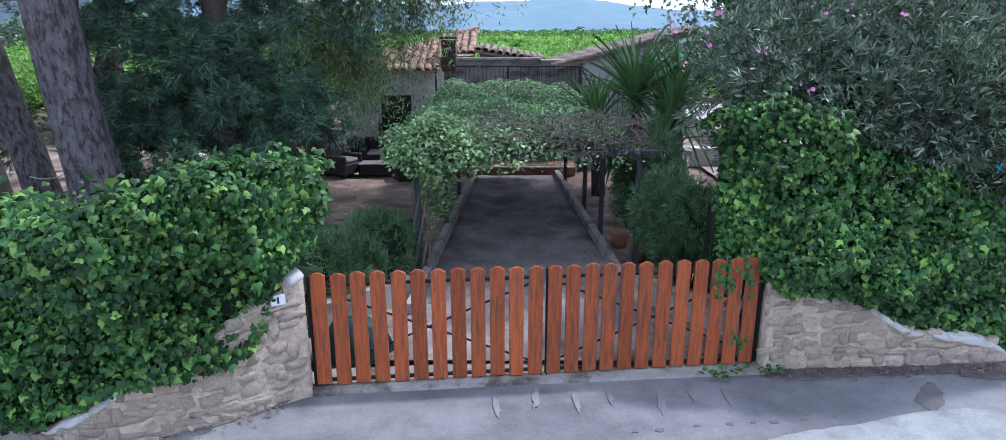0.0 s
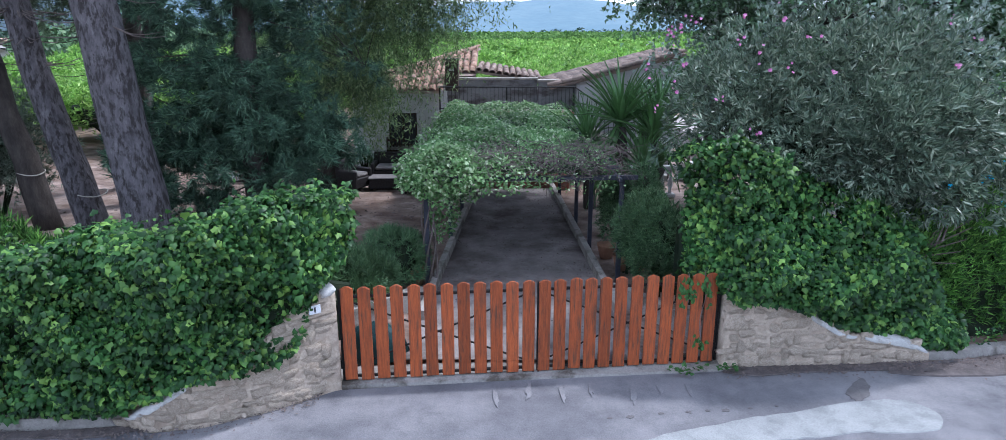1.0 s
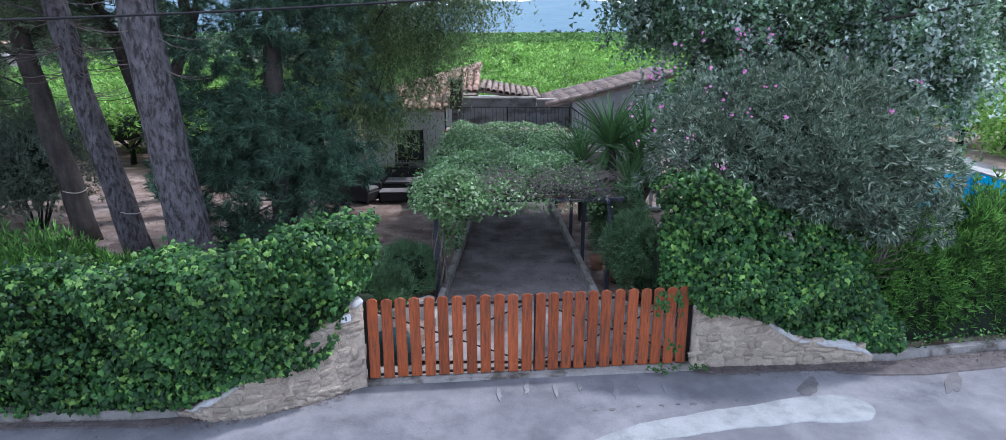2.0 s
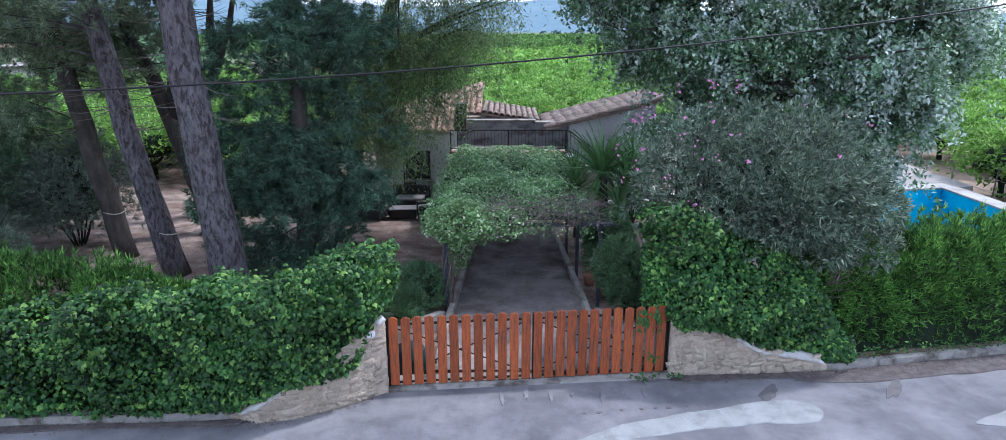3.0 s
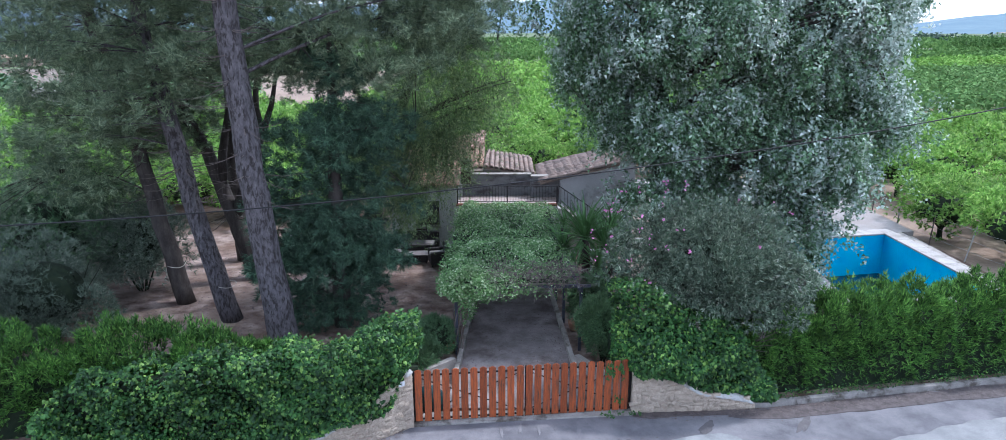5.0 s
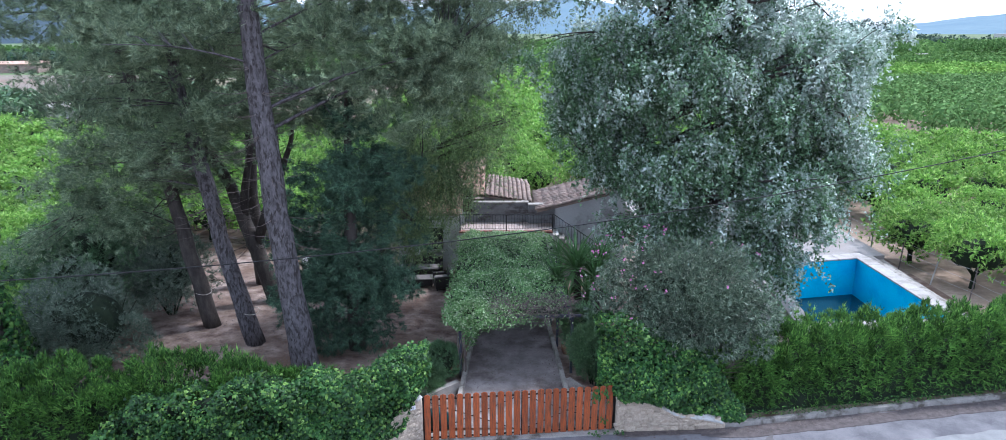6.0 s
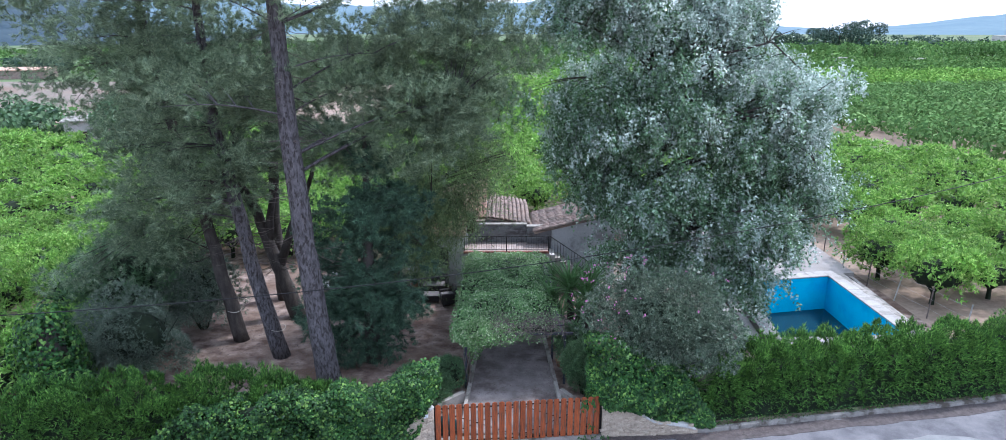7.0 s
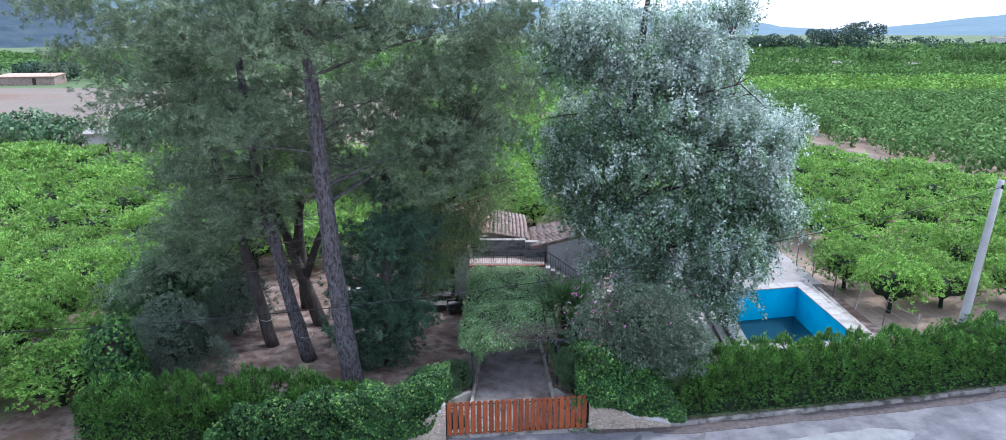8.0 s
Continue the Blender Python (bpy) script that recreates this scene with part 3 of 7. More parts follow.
def stone_wall(name, plan, heights, thick, label, seed, cap):
    """A rubble wall along the plan (its road face, left to right); heights: rows of (part of the way, height); cap: from where to where the whitewash holds.
    A mortar core, stones just proud of it, a whitewashed mortar top."""
    pts = [Vector((*p, 0)) for p in plan]
    run = [0.0]
    for a, b in zip(pts[:-1], pts[1:]):
        run.append(run[-1] + (b - a).length)
    ln = run[-1]
    org = pts[0]

    def at(u, y=0.0, z=0.0):
        s = min(max(u, 0), 1) * ln
        x_, y_ = float(np.interp(s, run, [p.x for p in pts])), float(np.interp(s, run, [p.y for p in pts]))
        e = 0.12
        dx = float(np.interp(s + e, run, [p.x for p in pts]) - np.interp(s - e, run, [p.x for p in pts]))
        dy = float(np.interp(s + e, run, [p.y for p in pts]) - np.interp(s - e, run, [p.y for p in pts]))
        q = math.hypot(dx, dy)
        return Vector((x_ - org.x - dy / q * y, y_ - org.y + dx / q * y, z)), math.degrees(math.atan2(dy, dx))

    top = lambda u: float(np.interp(u, [h[0] for h in heights], [h[1] for h in heights]))
    wall = thing(name, label, "wall", (org.x, org.y, 0), kind="structure")
    g, us = Geo(), steps(0, 1, 48)
    prof = [(0, -0.1), (0, 0.2), (0, 0.45), (0, 0.7), (0, 0.9), (0.03, 1.0), (1, 1.0), (1, -0.1)]
    for u in us:
        h = top(u) + 0.02 * noise.noise((u * 9, seed, 0))
        for y, k in prof:
            z = h * k if k > 0 else -0.1
            g.v.append(tuple(at(u, y * thick + (0.025 * noise.noise((u * 8, z * 5, seed)) if y < 0.5 else 0), z)[0]))
    n = len(prof)
    for i in range(len(us) - 1):
        for j in range(n - 1):
            o = i * n + j
            g.f.append((o, o + n, o + n + 1, o + 1))
    g.f += [tuple(range(n)), tuple((len(us) - 1) * n + j for j in range(n))[::-1]]
    part("core", g, M_MORTAR, wall, "crumbling sandy mortar", True)
    r = np.random.default_rng(seed)
    z = 0.02
    while z < 1.5:
        hh = r.uniform(0.065, 0.15)
        x = r.uniform(-0.1, 0.1)
        while x < ln:
            w = r.uniform(0.09, 0.29)
            u = (x + w / 2) / ln
            dz = r.uniform(-0.055, 0.055)
            if z + dz + hh * 0.6 < top(min(1, u)) and 0.04 < x + w / 2 < ln - w / 2:
                p, ang = at(u, r.uniform(0.018, 0.036), z + dz + hh / 2)
                part("stone", STONES[r.integers(9)], M_STONE, wall, m=pose(*p, 0, r.uniform(-11, 11), ang) @ Matrix.Diagonal((w * r.uniform(.9, 1.12), 0.085, hh * r.uniform(.7, 1.45), 1)))
            x += w
        z += hh
    for yy, (ex, flip) in ((y, e) for y in (0.12, 0.3) for e in ((1.0, 1),)):
        z = 0.04
        while z < top(ex) - 0.12:
            hh = r.uniform(0.12, 0.18)
            p, ang = at(ex, yy, z + hh / 2)
            part("stone", STONES[r.integers(9)], M_STONE, wall, m=pose(*p, 0, r.uniform(-6, 6), ang + 90) @ Matrix.Diagonal((0.19, 0.06, hh * 0.92, 1)))
            z += hh
    for c0, c1 in cap:
        g, cs = Geo(), steps(c0, c1, max(6, int(40 * (c1 - c0))))
        k = len(cs)
        for i, u in enumerate(cs):
            e = min(1.0, 4 * i / k + 0.15, 4 * (k - 1 - i) / k + 0.15)
            h = top(u) + 0.012 * noise.noise((u * 16, seed, 5))
            for y, dz in ((-0.02, -0.075), (-0.035, -0.01), (0.06, 0.03), (0.22, 0.03), (0.36, 0.0), (0.40, -0.08)):
                g.v.append(tuple(at(u, y + 0.012 * noise.noise((u * 24, y * 9, seed)), h + dz * (0.4 + 0.6 * e) + 0.012 * noise.noise((u * 30, y * 11, seed + 2)))[0]))
        for i in range(k - 1):
            for j in range(5):
                o = i * 6 + j
                g.f.append((o, o + 6, o + 7, o + 1))
        part("cap", g, M_LIME, wall, "flaking whitewashed mortar cap", True)
    return wall


stone_wall("wall_left", [(-4.0, 6.06), (-3.5, 5.93), (-2.95, 6.03), (-2.2, 6.42), (-1.50, 6.95)], [(0, 0.08), (0.12, 0.25), (0.29, 0.50), (0.41, 0.63), (0.6, 0.86), (0.76, 1.12), (0.87, 1.33), (0.96, 1.42), (1, 1.44)], 0.38, "rough rubble stone wall with a sloping whitewashed top", 3, [(0.06, 0.34), (0.93, 1.0)])
stone_wall("wall_right", [(3.70, 7.50), (4.9, 7.56), (5.8, 7.60), (6.75, 7.70)], [(0, 1.34), (0.2, 1.02), (0.36, 0.86), (0.45, 0.70), (0.58, 0.48), (0.8, 0.38), (0.93, 0.28), (1, 0.14)], 0.38, "rough rubble stone wall with a sloping whitewashed top", 5, [(0.36, 0.62), (0.66, 0.98)])

# ---- pool and its raised deck ----
BL, BR, FR, FL = (11.9, 18.95), (16.5, 19.85), (16.55, 13.2), (11.4, 12.9)
RIM, FLOOR = 0.75, -1.25


def out(p, k):
    cx, cy = 14.1, 16.2
    return (p[0] + math.copysign(k, p[0] - cx), p[1] + math.copysign(k, p[1] - cy))


pool = thing("pool", "half-empty swimming pool painted bright blue, with dark water", "pool", (14.1, 16.2, 0), kind="structure")
_loc = lambda p, z: (p[0] - 14.1, p[1] - 16.2, z)
g = Geo()
_q = [FL, FR, BR, BL]
for i in range(4):
    a, b = _q[i], _q[(i + 1) % 4]
    o = len(g.v)
    g.v += [_loc(a, FLOOR), _loc(b, FLOOR), _loc(b, RIM), _loc(a, RIM), _loc(out(a, 0.25), FLOOR), _loc(out(b, 0.25), FLOOR), _loc(out(b, 0.25), RIM), _loc(out(a, 0.25), RIM)]
    g.f += [(o, o + 1, o + 2, o + 3)[::-1], (o + 4, o + 5, o + 6, o + 7), (o + 3, o + 2, o + 6, o + 7)[::-1], (o, o + 1, o + 5, o + 4)]
part("basin_wall", g, M_POOL, pool, "bright blue painted basin")
g = Geo().add([_loc(out(p, 0.25), FLOOR) for p in _q] + [_loc(out(p, 0.25), FLOOR - 0.2) for p in _q], [(0, 1, 2, 3), (4, 7, 6, 5), (0, 4, 5, 1), (1, 5, 6, 2), (2, 6, 7, 3), (3, 7, 4, 0)])
part("basin_floor", g, M_POOL, pool)
g = Geo().grid(lambda u, v: _loc([FL[k] * (1 - u) * (1 - v) + FR[k] * u * (1 - v) + BR[k] * u * v + BL[k] * (1 - u) * v for k in (0, 1)], -0.95), steps(0, 1, 6), steps(0, 1, 6))
part("water", g, M_WATER, pool, "dark stagnant water with algae")
for i in range(4):
    a, b = Vector(_q[i]), Vector(_q[(i + 1) % 4])
    n = max(3, round((b - a).length / 0.9))
    d = (b - a) / n
    nrm = Vector((d.y, -d.x)).normalized()
    for k in range(n):
        w = 0.62
        c = a + d * (k + 0.5) + nrm * (w / 2 - 0.05)
        part("coping_slab", Geo().box((0, 0, 0), (d.length - 0.012, w, 0.07), None, 0.012), M_COPING, pool, m=pose(c.x - 14.1, c.y - 16.2, RIM + 0.035, 0, 0, math.degrees(math.atan2(d.y, d.x))))
    if i in (0, 2):
        for e, p in ((1, a), (-1, b)):
            c = p - d.normalized() * e * 0.26 + nrm * 0.26
            part("coping_slab", Geo().box((0, 0, 0), (0.55, 0.6, 0.066), None, 0.012), M_COPING, pool, m=pose(c.x - 14.1, c.y - 16.2, RIM + 0.033, 0, 0, math.degrees(math.atan2(d.y, d.x))))
# masonry round the basin: the pool stands proud of the yard
for nm, pts in (("pool_plinth", [(10.95, 12.4), (11.13, 12.4), (11.62, 19.5), (11.4, 19.5)]), ("pool_plinth", [(16.82, 12.6), (17.5, 12.6), (17.5, 20.4), (16.8, 20.2)]), ("pool_plinth", [(10.95, 12.1), (17.5, 12.3), (17.5, 12.66), (10.95, 12.6)])):
    solo(nm, Geo().add([(*p, z) for z in (-0.3, 0.7) for p in pts], [(3, 2, 1, 0), (4, 5, 6, 7), (0, 1, 5, 4), (1, 2, 6, 5), (2, 3, 7, 6), (3, 0, 4, 7)]), M_CONC, "rendered masonry plinth round the pool", "plinth", kind="structure")
pts = [(7.9, 20.4), (11.3, 19.4), (11.9, 19.3), (16.5, 20.2), (18.1, 20.5), (18.1, 31), (7.9, 31)]
g = Geo().add([(*p, z) for z in (-0.3, 0.70) for p in pts], [tuple(range(7))[::-1], tuple(range(7, 14))] + [(k, (k + 1) % 7, 7 + (k + 1) % 7, 7 + k) for k in range(7)])
solo("pool_deck", g, M_DECK, "pale concrete deck behind the pool", "deck", kind="structure")
for k, (w, z) in enumerate([(0.30, 0.57), (0.34, 0.38), (0.36, 0.19)]):
    g = Geo().box((0, 0, 0.0), (0.36, 4.6, 0.07), None, 0.01)
    st = thing("pool_step", "long pale concrete step beside the raised pool", "step", (10.78 - 0.40 * k, 15.4, z), -3.8, group="pool steps", kind="structure")
    part("tread", g, M_COPING, st)
    # riser's near-black colour puts the shade below each tread into the paint
    part("riser", Geo().box((0.12, 0, -z / 2 - 0.03), (0.1, 4.5, z), None, 0.005), M_RISER_SHADE, st, "riser coloured dark as shade")
solo("yard_paving", Geo().grid(lambda x, y: (x, y, 0.155), steps(6.3, 10.9, 10), steps(11.0, 20.35, 20)), M_YARD, "pinkish worn paving between house and pool", "paving", kind="structure").data.flip_normals()

# ---- far hills ----
def ridge(name, mat, profile, dist, depth, seed, label, rough=0.12):
    """A chain of hills: profile rows of (bearing in degrees, height in degrees)."""
    bs = [p[0] for p in profile]
    hs = [p[1] for p in profile]
    az = steps(bs[0], bs[-1], 160)

    def at(b, v):
        h = float(np.interp(b, bs, hs))
        q = math.sin(min(1.0, v) * math.pi * 0.5)
        r = dist + depth * v
        k = 1 + rough * noise.noise((b * 0.35, v * 3.0, seed)) + rough * 0.6 * noise.noise((b * 1.3, v * 8.0, seed))
        z = math.tan(radians(h)) * (dist + depth) * q * k
        return (r * math.sin(radians(b)), r * math.cos(radians(b)), z - 4)

    g = Geo().grid(at, az, steps(0, 1, 16))
    o = solo(name, g, mat, label, "hills", kind="structure", smooth=True)
    o.data.flip_normals()
    return o


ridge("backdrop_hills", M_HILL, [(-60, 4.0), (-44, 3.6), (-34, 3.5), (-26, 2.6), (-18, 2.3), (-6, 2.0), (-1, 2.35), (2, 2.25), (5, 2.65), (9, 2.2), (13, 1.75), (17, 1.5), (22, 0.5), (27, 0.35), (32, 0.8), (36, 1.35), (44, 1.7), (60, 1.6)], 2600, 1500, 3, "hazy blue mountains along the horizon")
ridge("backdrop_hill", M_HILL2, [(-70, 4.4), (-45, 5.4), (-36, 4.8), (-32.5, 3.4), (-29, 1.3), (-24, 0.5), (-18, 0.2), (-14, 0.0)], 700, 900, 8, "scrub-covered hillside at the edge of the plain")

# ---- the house ----
HX0, HX1, HY = -4.1, -1.35, 20.3  # left block
house = thing("house", "low white house with clay-tiled roofs and a roof terrace", "house", (0, 0, 0.05))


def wall_box(name, x0, x1, y0, y1, z0, z1, mat, label=""):
    return part(name, Geo().box(((x0 + x1) / 2, (y0 + y1) / 2, (z0 + z1) / 2), (x1 - x0, y1 - y0, z1 - z0), None, 0.012), mat, house, label)


# left block: front wall with a barred window
WX0, WX1, WZ0, WZ1 = -3.02, -2.1, 0.95, 2.02
wall_box("wall", HX0, WX0, HY, HY + 0.28, 0, 2.72, M_PLASTER, "white plastered wall")
wall_box("wall", WX1, HX1, HY, HY + 0.28, 0, 2.72, M_PLASTER)
wall_box("wall", WX0, WX1, HY, HY + 0.28, 0, WZ0, M_PLASTER)
wall_box("wall", WX0, WX1, HY, HY + 0.28, WZ1, 2.72, M_PLASTER)
wall_box("wall", HX0, HX0 + 0.28, HY + 0.283, 27.5, 0, 2.72, M_PLASTER)
wall_box("wall", HX0, 1.94, 27.5, 27.78, 0, 2.5, M_GREY)
wall_box("wall", 1.7, 1.94, 23.61, 27.49, 0, 2.5, M_GREY)
wall_box("wall", HX1 - 0.02, HX1 + 0.2, HY + 0.283, 27.5, 0, 2.72, M_GREY)
win = part("window", Geo().box(((WX0 + WX1) / 2, HY + 0.2, (WZ0 + WZ1) / 2), (WX1 - WX0, 0.05, WZ1 - WZ0), None, 0.005), M_DARKWOOD, house, "dark wooden window behind black iron bars")
for sx in (-1, 1):
    part("pane", Geo().box(((WX0 + WX1) / 2 + sx * 0.22, HY + 0.168, (WZ0 + WZ1) / 2), (0.36, 0.012, 0.94), None, 0.002), M_GLASS, win)
part("sill", Geo().box(((WX0 + WX1) / 2, HY - 0.03, WZ0 - 0.03), (1.06, 0.2, 0.06), None, 0.01), M_CONC, win)
for k in range(8):
    part("bar", Geo().tube([(WX0 + 0.06 + k * 0.115, HY - 0.05, WZ0 - 0.02), (WX0 + 0.06 + k * 0.115, HY - 0.05, WZ1 + 0.02)], 0.011, 6), M_IRON, win)
for z in (WZ0 + 0.1, (WZ0 + WZ1) / 2, WZ1 - 0.08):
    part("bar", Geo().tube([(WX0, HY - 0.05, z), (WX1, HY - 0.05, z)], 0.011, 6), M_IRON, win)

# under the terrace: dark porch with a red brick step
wall_box("wall", HX1 + 0.2, 2.9, 20.3, 20.55, 0, 1.9, M_PLASTER)
part("porch_step", Geo().box((0.95, 18.75, 0.17), (3.3, 0.9, 0.3), None, 0.02), M_BRICK, house, "red tiled porch step")
part("porch_step_edge", Geo().box((0.95, 18.27, 0.28), (3.34, 0.06, 0.05), None, 0.01), M_LIME, house, "white painted step edge")
part("porch_bench", Geo().box((0.85, 19.9, 0.5), (3.0, 0.4, 0.4), None, 0.02), M_BRICK, house, "red brick plinth at the back of the porch")

# roof terrace: slab, red edge, boards, railing, parapet behind
TX0, TX1, TY = -1.3, 2.78, 19.2
slab = part("terrace_slab", Geo().box(((TX0 + TX1) / 2, 20.0, 1.98), (TX1 - TX0, 1.7, 0.24), None, 0.015), M_PLASTER, house, "white terrace slab")
for k in range(16):
    part("edge_brick", Geo().box((0, 0, 0), (0.245, 0.24, 0.08), None, 0.008), M_BRICK, slab, m=pose(TX0 + 0.13 + k * 0.254, TY + 0.07, 2.145))
for k in range(19):
    part("floor_board", Geo().box((0, 0, 0), (0.205, 1.42, 0.03), None, 0.006), M_TERR, slab, m=pose(TX0 + 0.14 + k * 0.2145, TY + 0.93, 2.118))
for x in (TX0 + 0.12, 2.6):
    part("pillar", Geo().box((x, TY + 0.25, 0.93), (0.26, 0.26, 1.86), None, 0.015), M_PLASTER, house)
rail = part("railing", Geo().tube([(TX0 + 0.03, TY + 0.06, 2.92), (TX1 - 0.02, TY + 0.06, 2.92)], 0.022, 8), M_IRON, house, "black iron terrace railing")
part("lower_rail", Geo().tube([(TX0 + 0.03, TY + 0.06, 2.28), (TX1 - 0.02, TY + 0.06, 2.28)], 0.014, 6), M_IRON, rail)
for k in range(35):
    x = TX0 + 0.05 + k * 0.1176
    part("baluster" if k % 17 else "rail_post", Geo().tube([(x, TY + 0.06, 2.18 if k % 17 == 0 else 2.28), (x, TY + 0.06, 2.92)], 0.026 if k % 17 == 0 else 0.006, 6), M_IRON, rail)
wall_box("parapet", HX1 + 0.21, 1.75, 20.86, 21.1, 1.9, 3.02, M_PARAPET, "stained grey parapet wall")
wall_box("parapet", 1.76, 2.95, 20.62, 20.86, 1.9, 2.98, M_PARAPET)
part("coping", Geo().box((0.3, 20.98, 3.05), (2.95, 0.34, 0.06), None, 0.01), M_CONC, house)
part("coping", Geo().box((2.36, 20.74, 3.01), (1.24, 0.34, 0.06), None, 0.01), M_CONC, house)

# stairs down along the wing, with a sloping rail
stair = part("stair", Geo().box((2.95, 19.85, 1.0), (0.25, 0.9, 1.9), None, 0.01), M_PLASTER, house, "outside stair from terrace to yard")
for k in range(11):
    h = 1.98 - (k + 1) * 0.178
    if h > 0.05:
        part("stair_step", Geo().box((3.2 + k * 0.27, 19.85, h / 2), (0.29, 0.9, h), None, 0.01), M_CONC, stair)
part("stair_rail", Geo().tube([(TX1, TY + 0.2, 2.92), (5.6, TY + 0.2, 0.98), (5.75, TY + 0.2, 0.9), (5.78, TY + 0.2, 0.1)], 0.02, 8), M_IRON, stair)
for k in range(21):
    u = k / 21
    x, z = TX1 + 2.85 * u, 2.92 - 1.97 * u
    part("baluster", Geo().tube([(x, TY + 0.2, z - 0.86 if z > 1 else 0.1), (x, TY + 0.2, z)], 0.009, 6), M_IRON, stair)

# right wing: a lean-to rising to the right
g = Geo()
w0, w1, yf, yb = 2.96, 6.08, 20.42, 23.6
hz = lambda x: 2.98 + (x - 2.96) * 0.245
g.v = [(w0, yf, 0), (w1, yf, 0), (w1, yf, hz(w1)), (w0, yf, hz(w0)), (w0, yb, 0), (w1, yb, 0), (w1, yb, hz(w1)), (w0, yb, hz(w0))]
g.f = [(0, 1, 2, 3), (5, 4, 7, 6), (1, 5, 6, 2), (4, 0, 3, 7), (3, 2, 6, 7), (0, 4, 5, 1)]
part("wing", g, M_GREY, house, "pale grey rendered wing under a lean-to roof")

# roofs: a deck each, then barrel tiles one by one
TILE = Geo()
_o = []
for i in range(2):
    for k in range(6):
        a = math.pi * k / 5
        r = 0.115 - 0.02 * i
        TILE.v.append((math.cos(a) * r, i * 0.44, math.sin(a) * r * 0.85))
for k in range(5):
    TILE.f.append((k, k + 1, k + 7, k + 6))
for i in range(2):
    for k in range(6):
        a = math.pi * k / 5
        r = 0.097 - 0.02 * i
        TILE.v.append((math.cos(a) * r, i * 0.44, math.sin(a) * r * 0.85))
for k in range(5):
    TILE.f.append((12 + k, 18 + k, 19 + k, 13 + k))
    TILE.f.append((k, 12 + k, 13 + k, k + 1))
TILE_A = TILE.mesh("roof_tile", True)
TILE_A.materials.append(M_TILE)
TILE_B = TILE.mesh("old_roof_tile", True)
TILE_B.materials.append(M_OLDTILE)


def roof(name, corner, across, up, nx, ny, tile, deck_mat, label, keep=lambda u, v: True, limit=300, thick=0.08):
    """A tiled plane: from the lower-left corner, nx columns across, ny courses up."""
    c, a, u = Vector(corner), Vector(across), Vector(up)
    ax, uy = a.normalized(), u.normalized()
    nz = ax.cross(uy).normalized()
    rot = Matrix((ax, uy, nz)).transposed().to_4x4()
    g = Geo()
    us = steps(0, 1, 24)
    lo = [next((v for v in us if keep(s, v)), None) for s in us]
    hi = [next((v for v in us[::-1] if keep(s, v)), None) for s in us]
    rows = [(s, p, q) for s, p, q in zip(us, lo, hi) if p is not None and q > p]
    for s, p, q in rows:
        for v in (p, q):
            pt = c + a * s + u * v
            g.v += [tuple(pt), tuple(pt - nz * thick)]
    for i in range(len(rows) - 1):
        o = i * 4
        g.f += [(o, o + 4, o + 6, o + 2), (o + 1, o + 3, o + 7, o + 5), (o, o + 1, o + 5, o + 4), (o + 2, o + 6, o + 7, o + 3)]
    g.f += [(0, 2, 3, 1), tuple(len(g.v) - 4 + k for k in (0, 1, 3, 2))]
    r = part(name, g, deck_mat, house, label)
    n, spots = 0, []
    for j in range(ny):
        for i in range(nx):
            s, v = (i + 0.5) / nx, j / ny
            if keep(s, v) and keep(s, min(1, v + 0.5 / ny)):
                spots.append((s, v))
    sc = a.length / nx / 0.235
    rest_v, rest_f = [], []
    tv = [Vector(p) for p in TILE.v]
    for k, (s, v) in enumerate(spots):
        p = c + a * s + u * v + nz * (0.015 + 0.02 * rng.random())
        m = Matrix.Translation(p) @ rot @ pose(0, -0.04 + rng.uniform(-.015, .015), 0, 2.4, 0, rng.uniform(-2.5, 2.5)) @ Matrix.Diagonal((sc, u.length / ny / 0.385, 1, 1))
        if k < limit:
            part("roof_tile", tile, M_TILE, r, m=m)
        else:
            o = len(rest_v)
            rest_v += [tuple(m @ p) for p in tv]
            rest_f += [tuple(o + q for q in f) for f in TILE.f]
    if rest_v:
        g = Geo()
        g.v, g.f = rest_v, rest_f
        part("upper_roof_tiles", g, tile.materials[0], r, smooth=True, kind="stuff")
    return r


# hipped front slope of the left block, seen tiles first
roof("roof", (-4.5, 19.95, 2.74), (4.25, 0, 0), (0, 4.0, 1.14), 18, 10, TILE_A, M_OLDTILE, "sunlit clay barrel tiles in overlapping rows", lambda s, v: v < 0.04 + s * 0.95 and (s < 0.76 or v > 0.3))
roof("roof", (-4.5, 27.7, 2.74), (0, -7.75, 0), (4.2, 0, 1.13), 33, 9, TILE_A, M_OLDTILE, "clay barrel tiles on the hipped side", lambda s, v: v < (1 - s) * 2.0 + 0.02, 0)
roof("roof", (-0.25, 21.2, 3.30), (2.2, 0, -0.36), (0, 3.1, 0.06), 10, 8, TILE_B, M_OLDTILE, "greyed clay tiles behind the terrace", lambda s, v: True, 0)
roof("roof", (-0.25, 24.31, 3.36), (2.2, 0, -0.36), (0, 3.4, -0.5), 10, 9, TILE_B, M_OLDTILE, "greyed clay tiles on the far slope", lambda s, v: True, 0)
roof("wing_roof", (2.1, 23.7, 2.84), (0, -3.55, 0), (4.2, 0, 1.03), 15, 11, TILE_B, M_OLDTILE, "weathered clay tiles on the lean-to wing", lambda s, v: True, 0)

chimney = part("chimney", Geo().box((-0.98, 20.75, 3.15), (0.42, 0.42, 0.9), None, 0.02), M_SOOT, house, "squat soot-black chimney")
part("chimney_pot", Geo().box((-0.98, 20.75, 3.66), (0.5, 0.5, 0.07), None, 0.015), M_SOOT, chimney)
